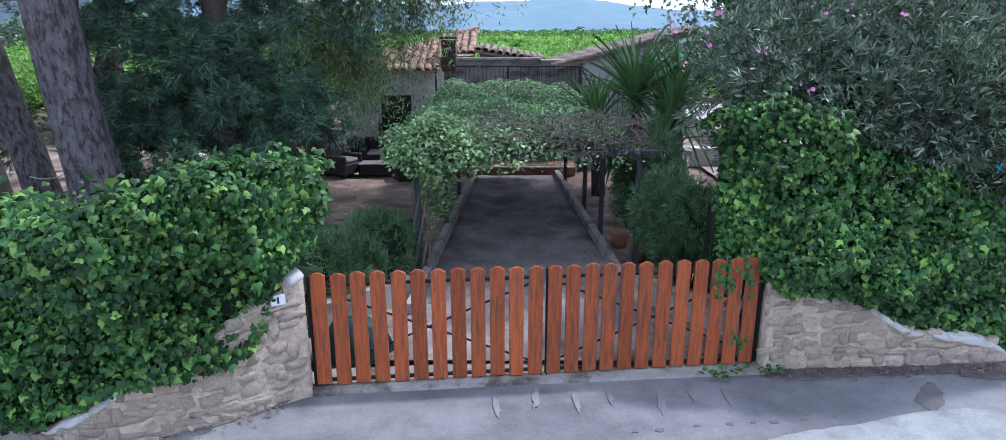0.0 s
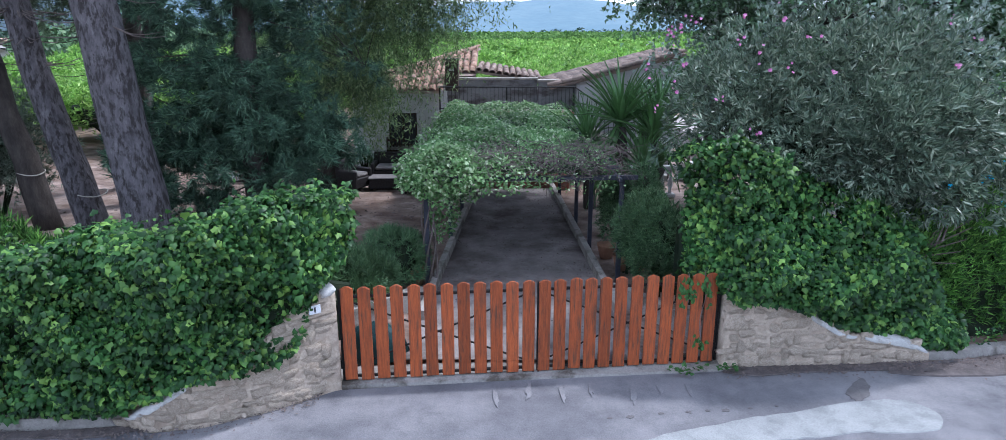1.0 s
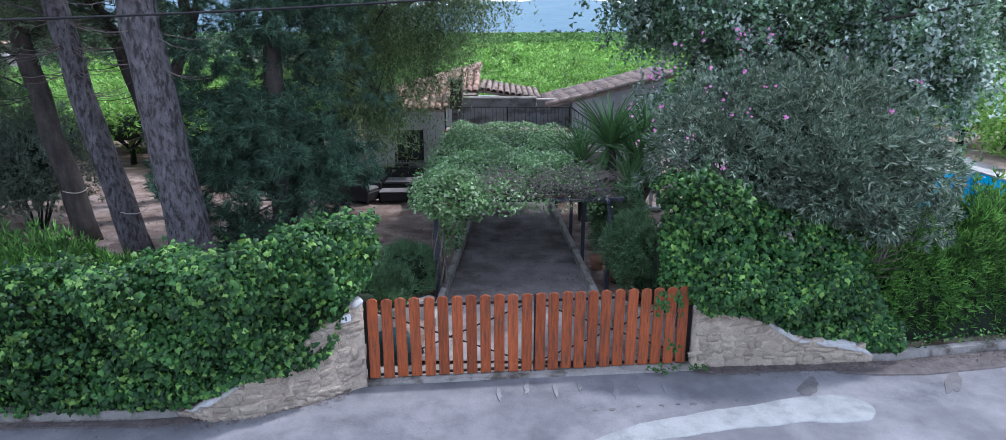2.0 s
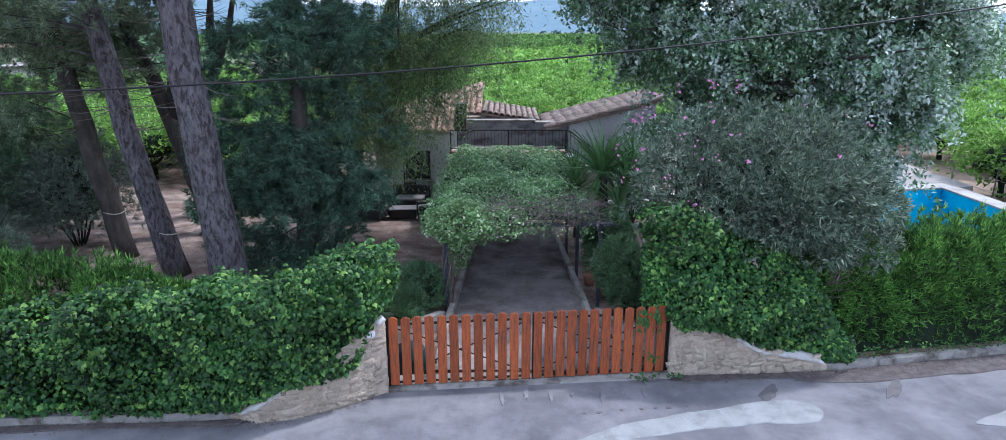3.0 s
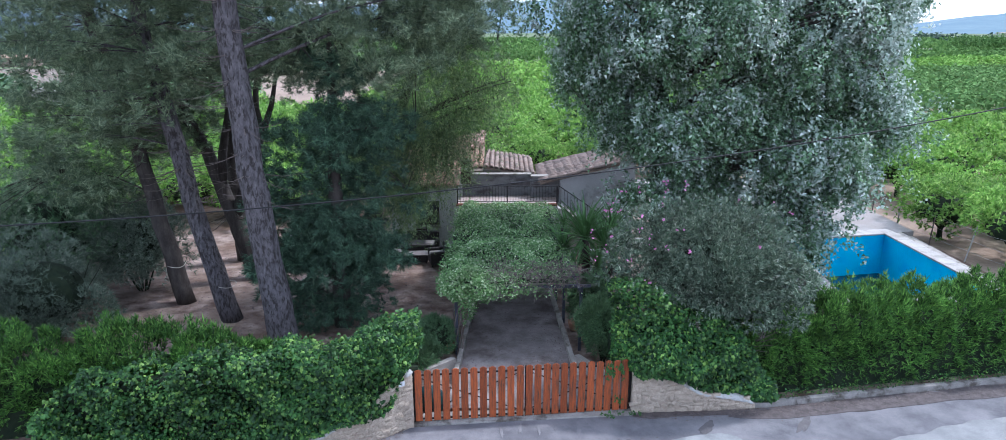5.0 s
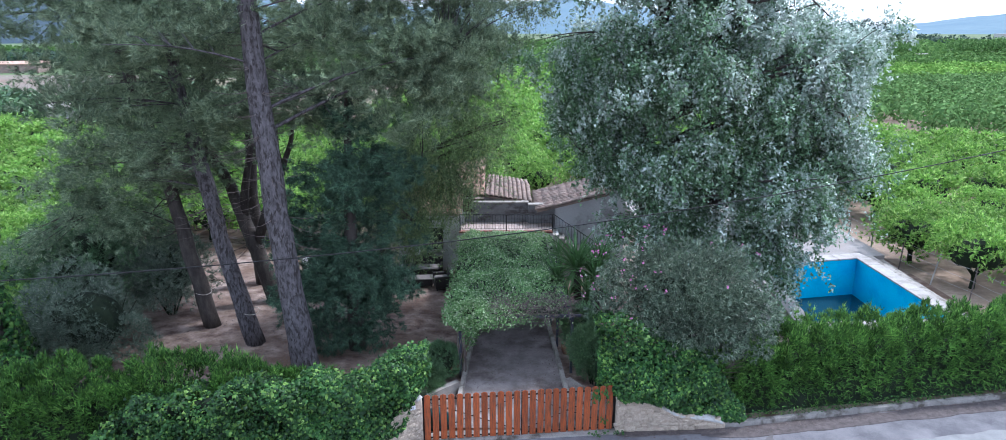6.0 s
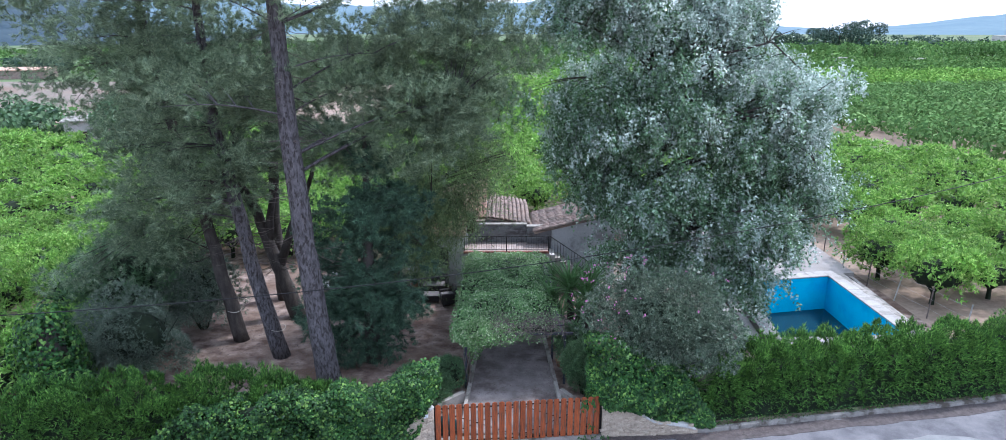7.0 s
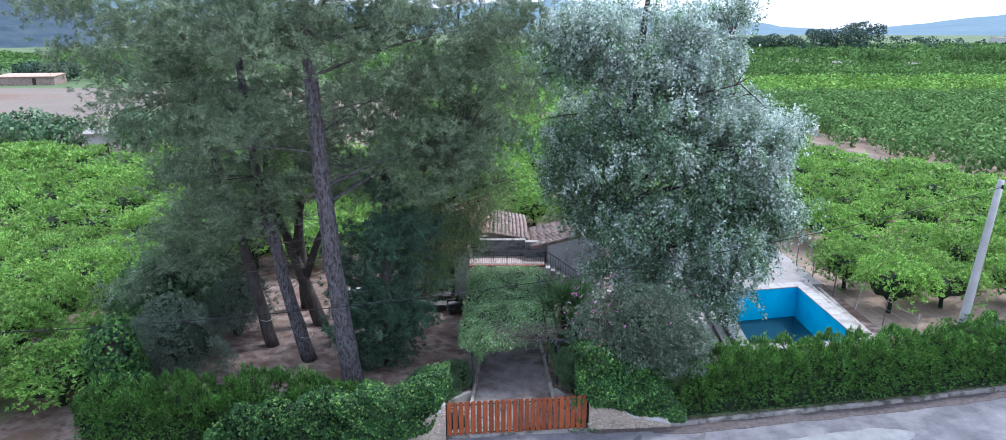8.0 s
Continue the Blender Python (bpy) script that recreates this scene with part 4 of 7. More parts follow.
part("vent_plate", Geo().box((-0.98, 20.53, 3.35), (0.16, 0.02, 0.07), None, 0.004), M_LIME, chimney, "small pale plate")

# ---- the gate ----
GA = Vector((-1.53, 7.07, -0.02))
GDIR = 6.0  # the gate's turn from the x axis


def board_mesh(h, seed):
    """A picket with a clipped, pointed top and eased edges."""
    r = np.random.default_rng(seed)
    w, t, e = 0.165, 0.024, 0.006
    ot = [(-w / 2, 0), (w / 2, 0), (w / 2 - r.uniform(0, .002), h - 0.035), (0.028, h - 0.004), (0, h), (-0.028, h - 0.004), (-w / 2, h - 0.035)]
    g, n = Geo(), len(ot)
    cx, cz = 0, h / 2
    for y, k in ((-t, 1 - e / 0.05), (-t + e, 1), (0, 1)):
        for x, z in ot:
            g.v.append((x - math.copysign(e, x) * (k < 1) if x else 0, y, z + (e if z < 0.1 else -e) * (k < 1)))
    g.f.append(tuple(range(n)))
    for j in range(2):
        for k in range(n):
            a, b = j * n + k, j * n + (k + 1) % n
            g.f.append((a, a + n, b + n, b))
    g.f.append(tuple(2 * n + k for k in range(n))[::-1])
    me = g.mesh("board")
    me.materials.append(M_GATE)
    return me


BOARDS = [board_mesh(1.335, k) for k in range(3)]


def gate_leaf(x0, flip, W, first, pitch, label):
    """One leaf W wide: iron frame with a cross of thin braces and twelve pickets in front."""
    leaf = thing("gate", label, "gate", tuple(GA + Vector((math.cos(radians(GDIR)), math.sin(radians(GDIR)), 0)) * x0), GDIR, group="gate leaves")
    fr = part("frame", Geo().box((0.02, 0.03, 0.70), (0.04, 0.05, 1.36), None, 0.006), M_IRON, leaf, "black iron frame")
    part("stile", Geo().box((W - 0.02, 0.03, 0.70), (0.035, 0.04, 1.36), None, 0.006), M_IRON, fr)
    for z in (0.125, 1.27):
        part("rail", Geo().box((W / 2, 0.025, z), (W - 0.06, 0.035, 0.04), None, 0.005), M_IRON, fr)
    for a, b in (((0.04, 0.2), (W - 0.04, 1.24)), ((0.04, 1.24), (W - 0.04, 0.2))):
        part("brace", Geo().tube([(a[0], 0.03, a[1]), (b[0], 0.03, b[1])], 0.014, 6), M_IRON, fr)
    for k in range(12):
        x = first + k * pitch + rng.uniform(-.004, .004)
        part("board", BOARDS[k % 3], M_GATE, leaf, m=pose(x, 0.0, 0.085 + rng.uniform(-.008, .008), 0, rng.uniform(-.35, .35), 0))
    hx = W - 0.02 if not flip else 0.02
    part("drop_bolt", Geo().tube([(hx, -0.012, 0.02), (hx, -0.012, 1.3)], 0.012, 6), M_IRON, leaf)
    for z in (0.3, 1.1):
        part("hinge", Geo().tube([((0.0 if not flip else W), 0.03, z - 0.06), ((0.0 if not flip else W), 0.03, z + 0.06)], 0.022, 8), M_IRON, leaf)
    return leaf


gate_leaf(0.02, False, 2.60, 0.115, 0.2174, "orange-brown stained picket gate leaf on a black iron frame, closed")
gate_leaf(2.65, True, 2.54, 0.092, 0.2121, "orange-brown stained picket gate leaf beside a stone wall, closed")
for x, lb in ((-0.045, "black iron gate post at the stone wall"), (5.225, "black iron gate post at the stone wall")):
    p = GA + Vector((math.cos(radians(GDIR)), math.sin(radians(GDIR)), 0)) * x
    solo("gate_post", Geo().box((0, 0.06, 0.68), (0.036, 0.05, 1.34), None, 0.006), M_IRON, lb, "post", (p.x, p.y, 0.03), GDIR, group="gate posts")

plate = thing("number_plate", "small white glazed house plate on the stone wall", "plate", (-1.725, 6.765, 1.22), 34)
part("tile", Geo().box((0, -0.012, 0), (0.15, 0.018, 0.115), None, 0.005), M_PLATE, plate)
part("mark", Geo().box((0, -0.0235, 0), (0.02, 0.004, 0.07), None, 0.001), M_INK, plate, "plain dark bar")
_g = Geo()
_g.tube([(0, 0, -0.1), (0, 0, 0.0), (0.005, 0, 0.06), (0, 0, 0.1)], [0.075, 0.07, 0.055, 0.02], 10, True, 0.06)
solo("wall_finial", _g, M_LIME, "rounded whitewashed stone knob on the wall's end", "finial", (-1.80, 7.12, 1.52), smooth=True)

# ---- power line ----
pole = thing("utility_pole", "tapered grey concrete pole leaning slightly, carrying a cable", "pole", (19.75, 11.9, 0))
_lean = lambda z: (0.064 * z, 0.0, z)
part("shaft", Geo().tube([_lean(z) for z in (-0.3, 2, 4, 6, 8.42)], [0.2, 0.185, 0.165, 0.145, 0.12], 12), M_POLE, pole, smooth=True)
part("bracket", Geo().tube([(0.52, 0.0, 8.22), (0.46, -0.24, 8.2)], 0.02, 6), M_IRON, pole)
part("insulator", Geo().tube([(0.46, -0.24, 8.12), (0.46, -0.24, 8.28)], [0.045, 0.03], 8), M_IRON, pole)
_pts = []
for k in range(71):
    x = 20.21 - 52.0 * k / 70
    q = max(0.0, (x - 13.0) / 7.21) ** 1.5
    _pts.append((x, 7.0 + 0.18 * x + 1.02 * q, 5.346 + 0.00331 * (x + 10.9) ** 2 - 0.35 * q))
solo("power_cable", Geo().tube(_pts, 0.015, 6), M_CABLE, "sagging black twisted cable hung from the concrete pole", "cable", smooth=True)

# ---- pergola ----
perg = thing("pergola", "steel-framed pergola overgrown with climbing plants", "pergola", (0.95, 10.4, 0.0))
PX = lambda x: x - 0.95
PY = lambda y: y - 10.4
for x, y in ((-0.72, 10.45), (2.78, 10.75), (-0.5, 13.0), (2.48, 12.6), (2.38, 14.4), (-0.4, 15.4), (2.2, 17.0), (-0.3, 18.0)):
    part("post", Geo().box((PX(x), PY(y), 1.02), (0.085, 0.085, 2.05), None, 0.008), M_STEEL, perg, "blue-black painted steel post")
part("beam", Geo().box((PX(1.05), PY(10.6), 2.07), (4.0, 0.08, 0.08), pose(0, 0, 0, 0, 0, 2), 0.008), M_STEEL, perg)
for x, d in ((-0.6, 3.0), (2.52, -3.6)):
    part("side_beam", Geo().box((0, 0, 0), (0.07, 8.0, 0.08), None, 0.008), M_STEEL, perg, m=pose(PX(x), PY(14.4), 2.07, 0, 0, -d * 0.6 if d > 0 else 2.4))
for k in range(9):
    part("rafter", Geo().box((PX(0.98), PY(11.2 + 0.85 * k), 2.14), (3.6, 0.05, 0.05), None, 0.006), M_STEEL, perg)

# vine stems twisting up the front-left post
stem = thing("vine_stem", "twisted grey vine stems winding round the pergola post", "vine", (-0.72, 10.45, 0.05))
for k in range(5):
    ph = k * 1.3
    part("stem", Geo().tube([(0.09 * math.cos(ph + z * 2.6) + 0.02 * k, 0.09 * math.sin(ph + z * 2.6), z) for z in steps(0, 2.1, 18)], [0.022 - 0.0006 * i for i in range(19)], 6), M_TWIG, stem, smooth=True)


def leaf_part(name, me, mat, parent, label=""):
    return part(name, me, mat, parent, label, kind="stuff")


# the blanket of leaves on top
vine = thing("climbing_plant", "dense pale-green climbing plant lying over the pergola", "climber", (0.9, 14.2, 2.1))
n = 26000
p = np.column_stack([U(-1.15, 2.75, n), U(10.1, 18.7, n), np.zeros(n)])
top = 0.36 + 0.26 * lump(p, 1.1, 4) + 0.17 * lump(p, 3.0, 5) + 0.08 * lump(p, 7.0, 6) - 0.28 * np.clip((p[:, 0] - 1.6) / 1.1, 0, 1) + 0.22 * np.clip((13.5 - p[:, 1]) / 3.4, 0, 1) * np.clip((1.2 - p[:, 0]) / 2, 0, 1)
edge = np.minimum(np.minimum(p[:, 0] + 1.15, 2.75 - p[:, 0]) / 0.5, np.minimum(p[:, 1] - 10.1, 18.7 - p[:, 1]) / 0.5)
top *= np.clip(edge, 0.0, 1) ** 0.5
p[:, 2] = top - 0.30 * rng.random(n) ** 2
m_ = (rng.random(n) < 1 - 0.75 * ((p[:, 0] > 0.6) & (p[:, 1] < 10.75))) & (rng.random(n) < np.where(p[:, 0] > 2.2, 0.6, 1.0))
p = p[m_]
# the bulge that hangs over the front-left corner and down the left side
b1, n1 = shell(2400, (-0.5, 10.45, 0.05), (0.72, 0.5, 0.52), 3, -0.9, 0.4)
b2, n2 = shell(1100, (0.35, 10.4, 0.1), (0.9, 0.4, 0.36), 4, -0.9, 0.4)
b3, n3 = shell(900, (-0.5, 11.0, -0.45), (0.35, 0.6, 0.75), 5, -1)
b4 = np.column_stack([U(-1.3, -0.85, 2600), U(10.4, 18.4, 2600), U(-0.75, 0.3, 2600)])
b4 = b4[b4[:, 2] > -0.35 + 0.45 * lump(b4 * [0, 1, 0], 1.2, 8)]
p = np.vstack([p, b1, b2, b3, b4]) - [0.9, 14.2, 0]
k = len(p)
nr = unit(np.column_stack([U(-.6, .6, k), U(-.9, .3, k), U(.3, 1, k)]))
leaf_part("leaves", swarm("leaves", OVAL_V, OVAL_F, p, frames(nr, noisy(k, 1) + [0, -.6, -.2]), U(.05, .10, k)), L_VINE, vine)
# one near-black sheet paints the shade below the leaf blanket
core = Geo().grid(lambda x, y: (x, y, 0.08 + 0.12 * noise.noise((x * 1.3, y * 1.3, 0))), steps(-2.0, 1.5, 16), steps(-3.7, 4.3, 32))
part("tangle", core, M_CORE, vine, "dark sheet painted as shade under the leaves")
tw = thing("dry_vine_fringe", "grey-brown tangle of dead vine twigs along the pergola front", "dead vine", (1.6, 10.5, 2.22))
g = Geo()
for k in range(520):
    a = Vector((rng.uniform(-1.5, 1.15), rng.uniform(-0.35, 0.9), rng.uniform(-0.1, 0.42)))
    d = Vector((rng.normal() * 0.8, rng.normal() * 0.5, rng.normal() * 0.35 - 0.1)).normalized() * rng.uniform(0.2, 0.55)
    mid = a + d * 0.5 + Vector((0, 0, rng.uniform(-0.03, 0.1)))
    e = a + d + Vector((0, 0, -rng.uniform(0, 0.12)))
    g.tube([a, mid, e], [0.008, 0.006, 0.003], 3, False)
part("tangle", g, M_TWIG, tw, kind="stuff")

# ---- hedges and climbers by the road ----
def bank(n, path, w, h, seed, base=0.0, front=0.62, amp=0.14, depth=0.2):
    """Points on a lumpy hedge along a path of (x, y of the middle). w, h: width and height, numbers or rows over the path's 0..1."""
    path = np.asarray(path, float)
    u = rng.random(n)
    q = np.linspace(0, 1, len(path))
    c = np.column_stack([np.interp(u, q, path[:, 0]), np.interp(u, q, path[:, 1]), np.zeros(n)])
    d = path[-1] - path[0]
    d = d / np.linalg.norm(d)
    side = np.array([d[1], -d[0], 0])  # towards the road
    W = np.interp(u, np.linspace(0, 1, len(np.atleast_1d(w))), np.atleast_1d(w)) if np.ndim(w) else np.full(n, w)
    H = np.interp(u, np.linspace(0, 1, len(np.atleast_1d(h))), np.atleast_1d(h)) if np.ndim(h) else np.full(n, h)
    a = np.where(rng.random(n) < front, U(0, 0.62 * np.pi, n), U(0.3 * np.pi, np.pi, n))
    ca, sa = np.cos(a), np.sin(a)
    x = np.sign(ca) * np.abs(ca) ** 0.45
    z = np.abs(sa) ** 0.5
    probe = np.column_stack([c[:, 0], c[:, 1] + x * 2, z * 3])
    k = 1 + amp * lump(probe, 1.5, seed) + amp * 0.6 * lump(probe, 4.0, seed + 1)
    k *= 1 - depth * rng.random(n) ** 2
    pos = c + side * (x * W / 2 * k)[:, None]
    pos[:, 2] = base + z * H * (0.5 + 0.5 * k)
    nrm = unit(side * (ca)[:, None] + np.array([0, 0, 1.0]) * (sa * 0.9)[:, None] + noisy(n, 0.15))
    return pos, nrm


# near-black sheet inside a hedge, painting the shade between its leaves
def hedge_core(path, w, h, base=0.0, k=0.78):
    path = np.asarray(path, float)
    g, n = Geo(), 24
    d = path[-1] - path[0]
    d = d / np.linalg.norm(d)
    q = np.linspace(0, 1, len(path))

    def at(u, a):
        cx, cy = np.interp(u, q, path[:, 0]), np.interp(u, q, path[:, 1])
        W = np.interp(u, np.linspace(0, 1, len(np.atleast_1d(w))), np.atleast_1d(w))
        H = np.interp(u, np.linspace(0, 1, len(np.atleast_1d(h))), np.atleast_1d(h))
        ca, sa = math.cos(a), math.sin(a)
        x = math.copysign(abs(ca) ** 0.45, ca) * W / 2 * k * (1 + 0.1 * noise.noise((u * 17, a * 2, 1)))
        return (cx + d[1] * x, cy - d[0] * x, base + abs(sa) ** 0.5 * H * (k + 0.04) * (1 + 0.06 * noise.noise((u * 23, a, 5))))

    return g.grid(at, steps(0.01, 0.99, 40), steps(0, math.pi, 12))


IVY = []
for _k in range(4):
    _g = Geo()
    _r = np.random.default_rng(_k)
    _g.v = [(x * _r.uniform(.85, 1.15), y * _r.uniform(.9, 1.1), z + _r.uniform(-.05, .05)) for x, y, z in IVY_V]
    _g.f = IVY_F
    _me = _g.mesh("leaf")
    _me.materials.append(L_IVY)
    IVY.append(_me)


def ivy(name, label, pos, nrm, size, where, singles):
    """Ivy: leaves in a mass, and single leaves in the stretch singles(p) of the plan."""
    base = thing(name, label, "ivy", where)
    pos = pos - np.asarray(where)
    n = len(pos)
    R = frames(unit(nrm + noisy(n, 0.62) + [0, 0, 0.15]), np.array([0, 0, -1.0]) + noisy(n, 0.55))
    s = U(size * 0.42, size * 1.25, n)
    pick = np.flatnonzero(singles(pos + np.asarray(where)))[:300]
    rest = np.ones(n, bool)
    rest[pick] = False
    leaf_part("foliage", swarm("foliage", IVY_V, IVY_F, pos[rest], R[rest], s[rest]), L_IVY, base)
    for i in pick:
        m = Matrix([list(R[i][k] * s[i]) + [pos[i][k]] for k in range(3)] + [[0, 0, 0, 1]])
        part("leaf", IVY[int(i) % 4], L_IVY, base, m=m)
    return base


# ivy that hangs as a curtain over the walls
def curtain(n, xs, front, bottom, top, seed, back=0.7, amp=0.3, tilt=0.2):
    """Points of a ragged hanging mass of ivy: an upright lumpy face that rounds over at the top, with dips and sprigs."""
    xs = np.asarray(xs, float)
    x = U(xs[0], xs[-1], n)
    zt = np.interp(x, xs, top)
    flat = np.column_stack([x, np.zeros(n), np.zeros(n)])
    zt = zt + 0.16 * lump(flat, 3.6, seed + 3) + 0.10 * lump(flat, 10.0, seed + 4)
    zb = np.interp(x, xs, bottom) + 0.07 * lump(flat, 6.0, seed + 5)
    v = rng.random(n) * 1.38
    up = np.clip(v, 0, 1)
    over = np.clip(v - 1, 0, 1) / 0.38
    z = zb + (zt - zb) * up
    bulge = amp * lump(np.column_stack([x, z * 0, z]), 2.8, seed) + amp * 0.7 * lump(np.column_stack([x, z * 0, z]), 8.0, seed + 1)
    bulge = bulge * np.clip((z - zb) / 0.35, 0.1, 1) + 0.06
    r = 0.32
    near = np.clip((z - (zt - r)) / r, 0, 1)
    y = np.interp(x, xs, front) - bulge + r * (1 - np.sqrt(np.maximum(0, 1 - near ** 2))) + over * back
    z = z - 0.25 * over + 0.12 * over * lump(np.column_stack([x, y, z * 0]), 5.0, seed + 6)
    y += 0.36 * rng.random(n) ** 1.5
    thin = rng.random(n) < np.clip(0.9 + 1.6 * bulge / amp, 0.5, 1)
    sprig = rng.random(n) < 0.07
    z[sprig] += (np.abs(rng.normal(size=n)) * 0.10 * (near + over > 0.3))[sprig]
    nr = np.column_stack([0.25 * lump(np.column_stack([x, z * 0, z]), 6.0, seed + 8), -1.0 + 0.6 * near, tilt + 0.8 * near])
    ok = (z > zb - 0.02) & thin
    return np.column_stack([x, y, z])[ok], unit(nr)[ok]


# left: ivy over the wall and the old fence
LX = [-9.7, -9.1, -8.5, -7.2, -6.75, -6.25, -4.7, -3.9, -3.4, -2.95, -2.6, -2.2, -1.95, -1.85, -1.72, -1.4]
LF = np.interp(LX, [-9.7, -7.0, -4.0, -3.5, -2.95, -2.2, -1.7, -1.4], [5.8, 5.9, 6.0, 5.88, 5.93, 6.26, 6.68, 7.05])
LB = np.interp(LX, [-6.5, -4.2, -3.7, -3.4, -2.95, -2.6, -2.2, -1.95, -1.85, -1.72, -1.4], [0.2, 0.18, 0.30, 0.45, 0.66, 0.74, 0.72, 0.76, 0.9, 1.5, 1.8])
LT = [0.9, 1.4, 1.75, 1.9, 1.55, 2.0, 2.25, 2.35, 2.42, 2.47, 2.5, 2.57, 2.6, 2.62, 2.62, 2.45]
p1, n1 = [np.vstack(a) for a in zip(curtain(20000, LX, LF, LB, LT, 11), curtain(12500, LX[6:], LF[6:], LB[6:], LT[6:], 11, 0.3))]
q1, m1 = [np.vstack(a) for a in zip(shell(500, (-1.6, 7.25, 2.2), (0.32, 0.4, 0.34), 6, -0.7), shell(1300, (-2.05, 6.85, 1.75), (0.5, 0.42, 0.62), 9, -0.9, 0.3))]
ob = ivy("ivy_hedge", "thick green ivy spilling over the stone wall", np.vstack([p1, q1]), np.vstack([n1, m1]), 0.09, (-4.0, 6.6, 0.1), lambda p: (p[:, 0] > -2.9) & (p[:, 2] > 1.3) & (p[:, 1] < 6.9))
path = [(x + 4.0, f + 0.55 - 6.6) for x, f in zip(LX, LF)]
part("heart", hedge_core(path, [0.2, 0.6, 0.6, 0.6, 0.6, 0.5, 0.2], [0.5, 1.1, 1.45, 1.5, 1.55, 1.5, 0.8], 0.45, 0.8), M_CORE, ob, "dark sheet painted as inner shade")

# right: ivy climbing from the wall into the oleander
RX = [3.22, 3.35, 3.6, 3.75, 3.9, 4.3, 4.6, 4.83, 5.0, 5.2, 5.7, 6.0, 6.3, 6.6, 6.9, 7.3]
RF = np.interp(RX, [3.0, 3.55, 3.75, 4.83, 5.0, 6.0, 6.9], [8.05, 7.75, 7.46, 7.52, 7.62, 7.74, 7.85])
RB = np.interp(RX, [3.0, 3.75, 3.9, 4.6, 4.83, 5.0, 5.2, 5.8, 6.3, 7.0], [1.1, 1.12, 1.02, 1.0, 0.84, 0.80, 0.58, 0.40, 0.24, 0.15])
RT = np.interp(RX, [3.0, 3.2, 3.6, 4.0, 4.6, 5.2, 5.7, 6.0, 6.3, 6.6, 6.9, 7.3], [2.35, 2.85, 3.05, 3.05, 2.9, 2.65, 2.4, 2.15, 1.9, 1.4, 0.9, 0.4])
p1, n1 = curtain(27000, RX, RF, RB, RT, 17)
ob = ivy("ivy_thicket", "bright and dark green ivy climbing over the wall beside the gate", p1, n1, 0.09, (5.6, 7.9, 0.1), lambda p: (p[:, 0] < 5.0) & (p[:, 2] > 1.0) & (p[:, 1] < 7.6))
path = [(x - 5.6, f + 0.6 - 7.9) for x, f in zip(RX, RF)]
part("heart", hedge_core(path, [0.3, 0.6, 0.65, 0.65, 0.6, 0.4], [1.3, 2.0, 1.9, 1.5, 0.7, 0.2], 0.55, 0.8), M_CORE, ob, "dark sheet painted as inner shade")
# a strand over the gate's end
strand = thing("ivy_strand", "thin ivy strand hanging over the gate boards", "ivy", (3.35, 7.42, 0.08))
for x0, z0, z1 in ((0.0, 1.42, 0.28), (-0.22, 1.4, 0.95)):
    part("stem", Geo().tube([(x0 + 0.03 * math.sin(z * 7), -0.02, z) for z in steps(z0, z1, 10)], 0.005, 4), M_TWIG, strand)
    for z in list(U(z1, z1 + 0.25, 9)) + list(U(z0 - 0.55, z0 - 0.1, 14)):
        part("leaf", IVY[int(rng.integers(4))], L_IVY, strand, m=pose(x0 + rng.uniform(-.09, .09), -0.05 + rng.uniform(-.03, .0), z, 80 + rng.uniform(-25, 25), 0, rng.uniform(-60, 60)) @ Matrix.Scale(rng.uniform(.05, .1), 4))
for x0, y0 in ((3.3, 7.3), (3.75, 7.36), (3.05, 7.26)):
    w = thing("gate_weed", "small green weed at the foot of the gate", "weed", (x0, y0, 0.05), group="weeds by the gate")
    for k in range(12):
        part("leaf", IVY[k % 4], L_IVY, w, m=pose(rng.uniform(-.14, .14), rng.uniform(-.08, .08), rng.uniform(0.01, .12), rng.uniform(-20, 50), rng.uniform(-30, 30), rng.uniform(0, 360)) @ Matrix.Scale(rng.uniform(.05, .09), 4))

# clipped conifer hedges
SPR_V, SPR_F = spray(6, 0.75, 0.17, 5, 0.2)


def conifer_hedge(name, label, n, path, w, h, seed, where, size=(0.10, 0.22)):
    base = thing(name, label, "hedge", where)
    p, nr = bank(n, path, w, h, seed, 0.05, 0.6, 0.2, 0.2)
    tips = rng.random(n) < 0.3
    p[tips, 2] += U(0, 0.4, n)[tips] * (nr[tips, 2] > 0.4) * np.clip(0.5 + lump(p[tips] * [1, 1, 0], 2.2, 6), 0.1, 1.4)
    # upright feathery cones along the top
    q = np.asarray(path, float)
    m = int(np.linalg.norm(q[-1] - q[0]) * 14)
    cu = rng.random(m)
    cx = np.column_stack([np.interp(cu, np.linspace(0, 1, len(q)), q[:, k]) for k in (0, 1)]) + np.column_stack([U(-.2, .2, m), U(-.95, .75, m)])
    ch = U(0.12, 0.5, m)
    d = np.linalg.norm(p[:, None, :2] - cx[None], axis=2)
    lift = (ch[None] * np.clip(1 - (d / 0.22) ** 1.5, 0, 1)).max(axis=1)
    p[:, 2] += np.where(nr[:, 2] > 0.25, lift - 0.28 * (lift < 0.06), 0.0)
    R = frames(unit(np.cross(nr, noisy(n, 1))), unit(nr * 0.6 + np.array([0, 0, 1.0]) + noisy(n, 0.28)))
    leaf_part("foliage", swarm("foliage", SPR_V, SPR_F, p - np.asarray(where), R, U(*size, n)), L_CYP, base)
    part("heart", hedge_core([(a - where[0], b - where[1]) for a, b in path], w, h, 0.05, 0.76), M_CORE, base, "dark sheet painted as inner shade")
    return base


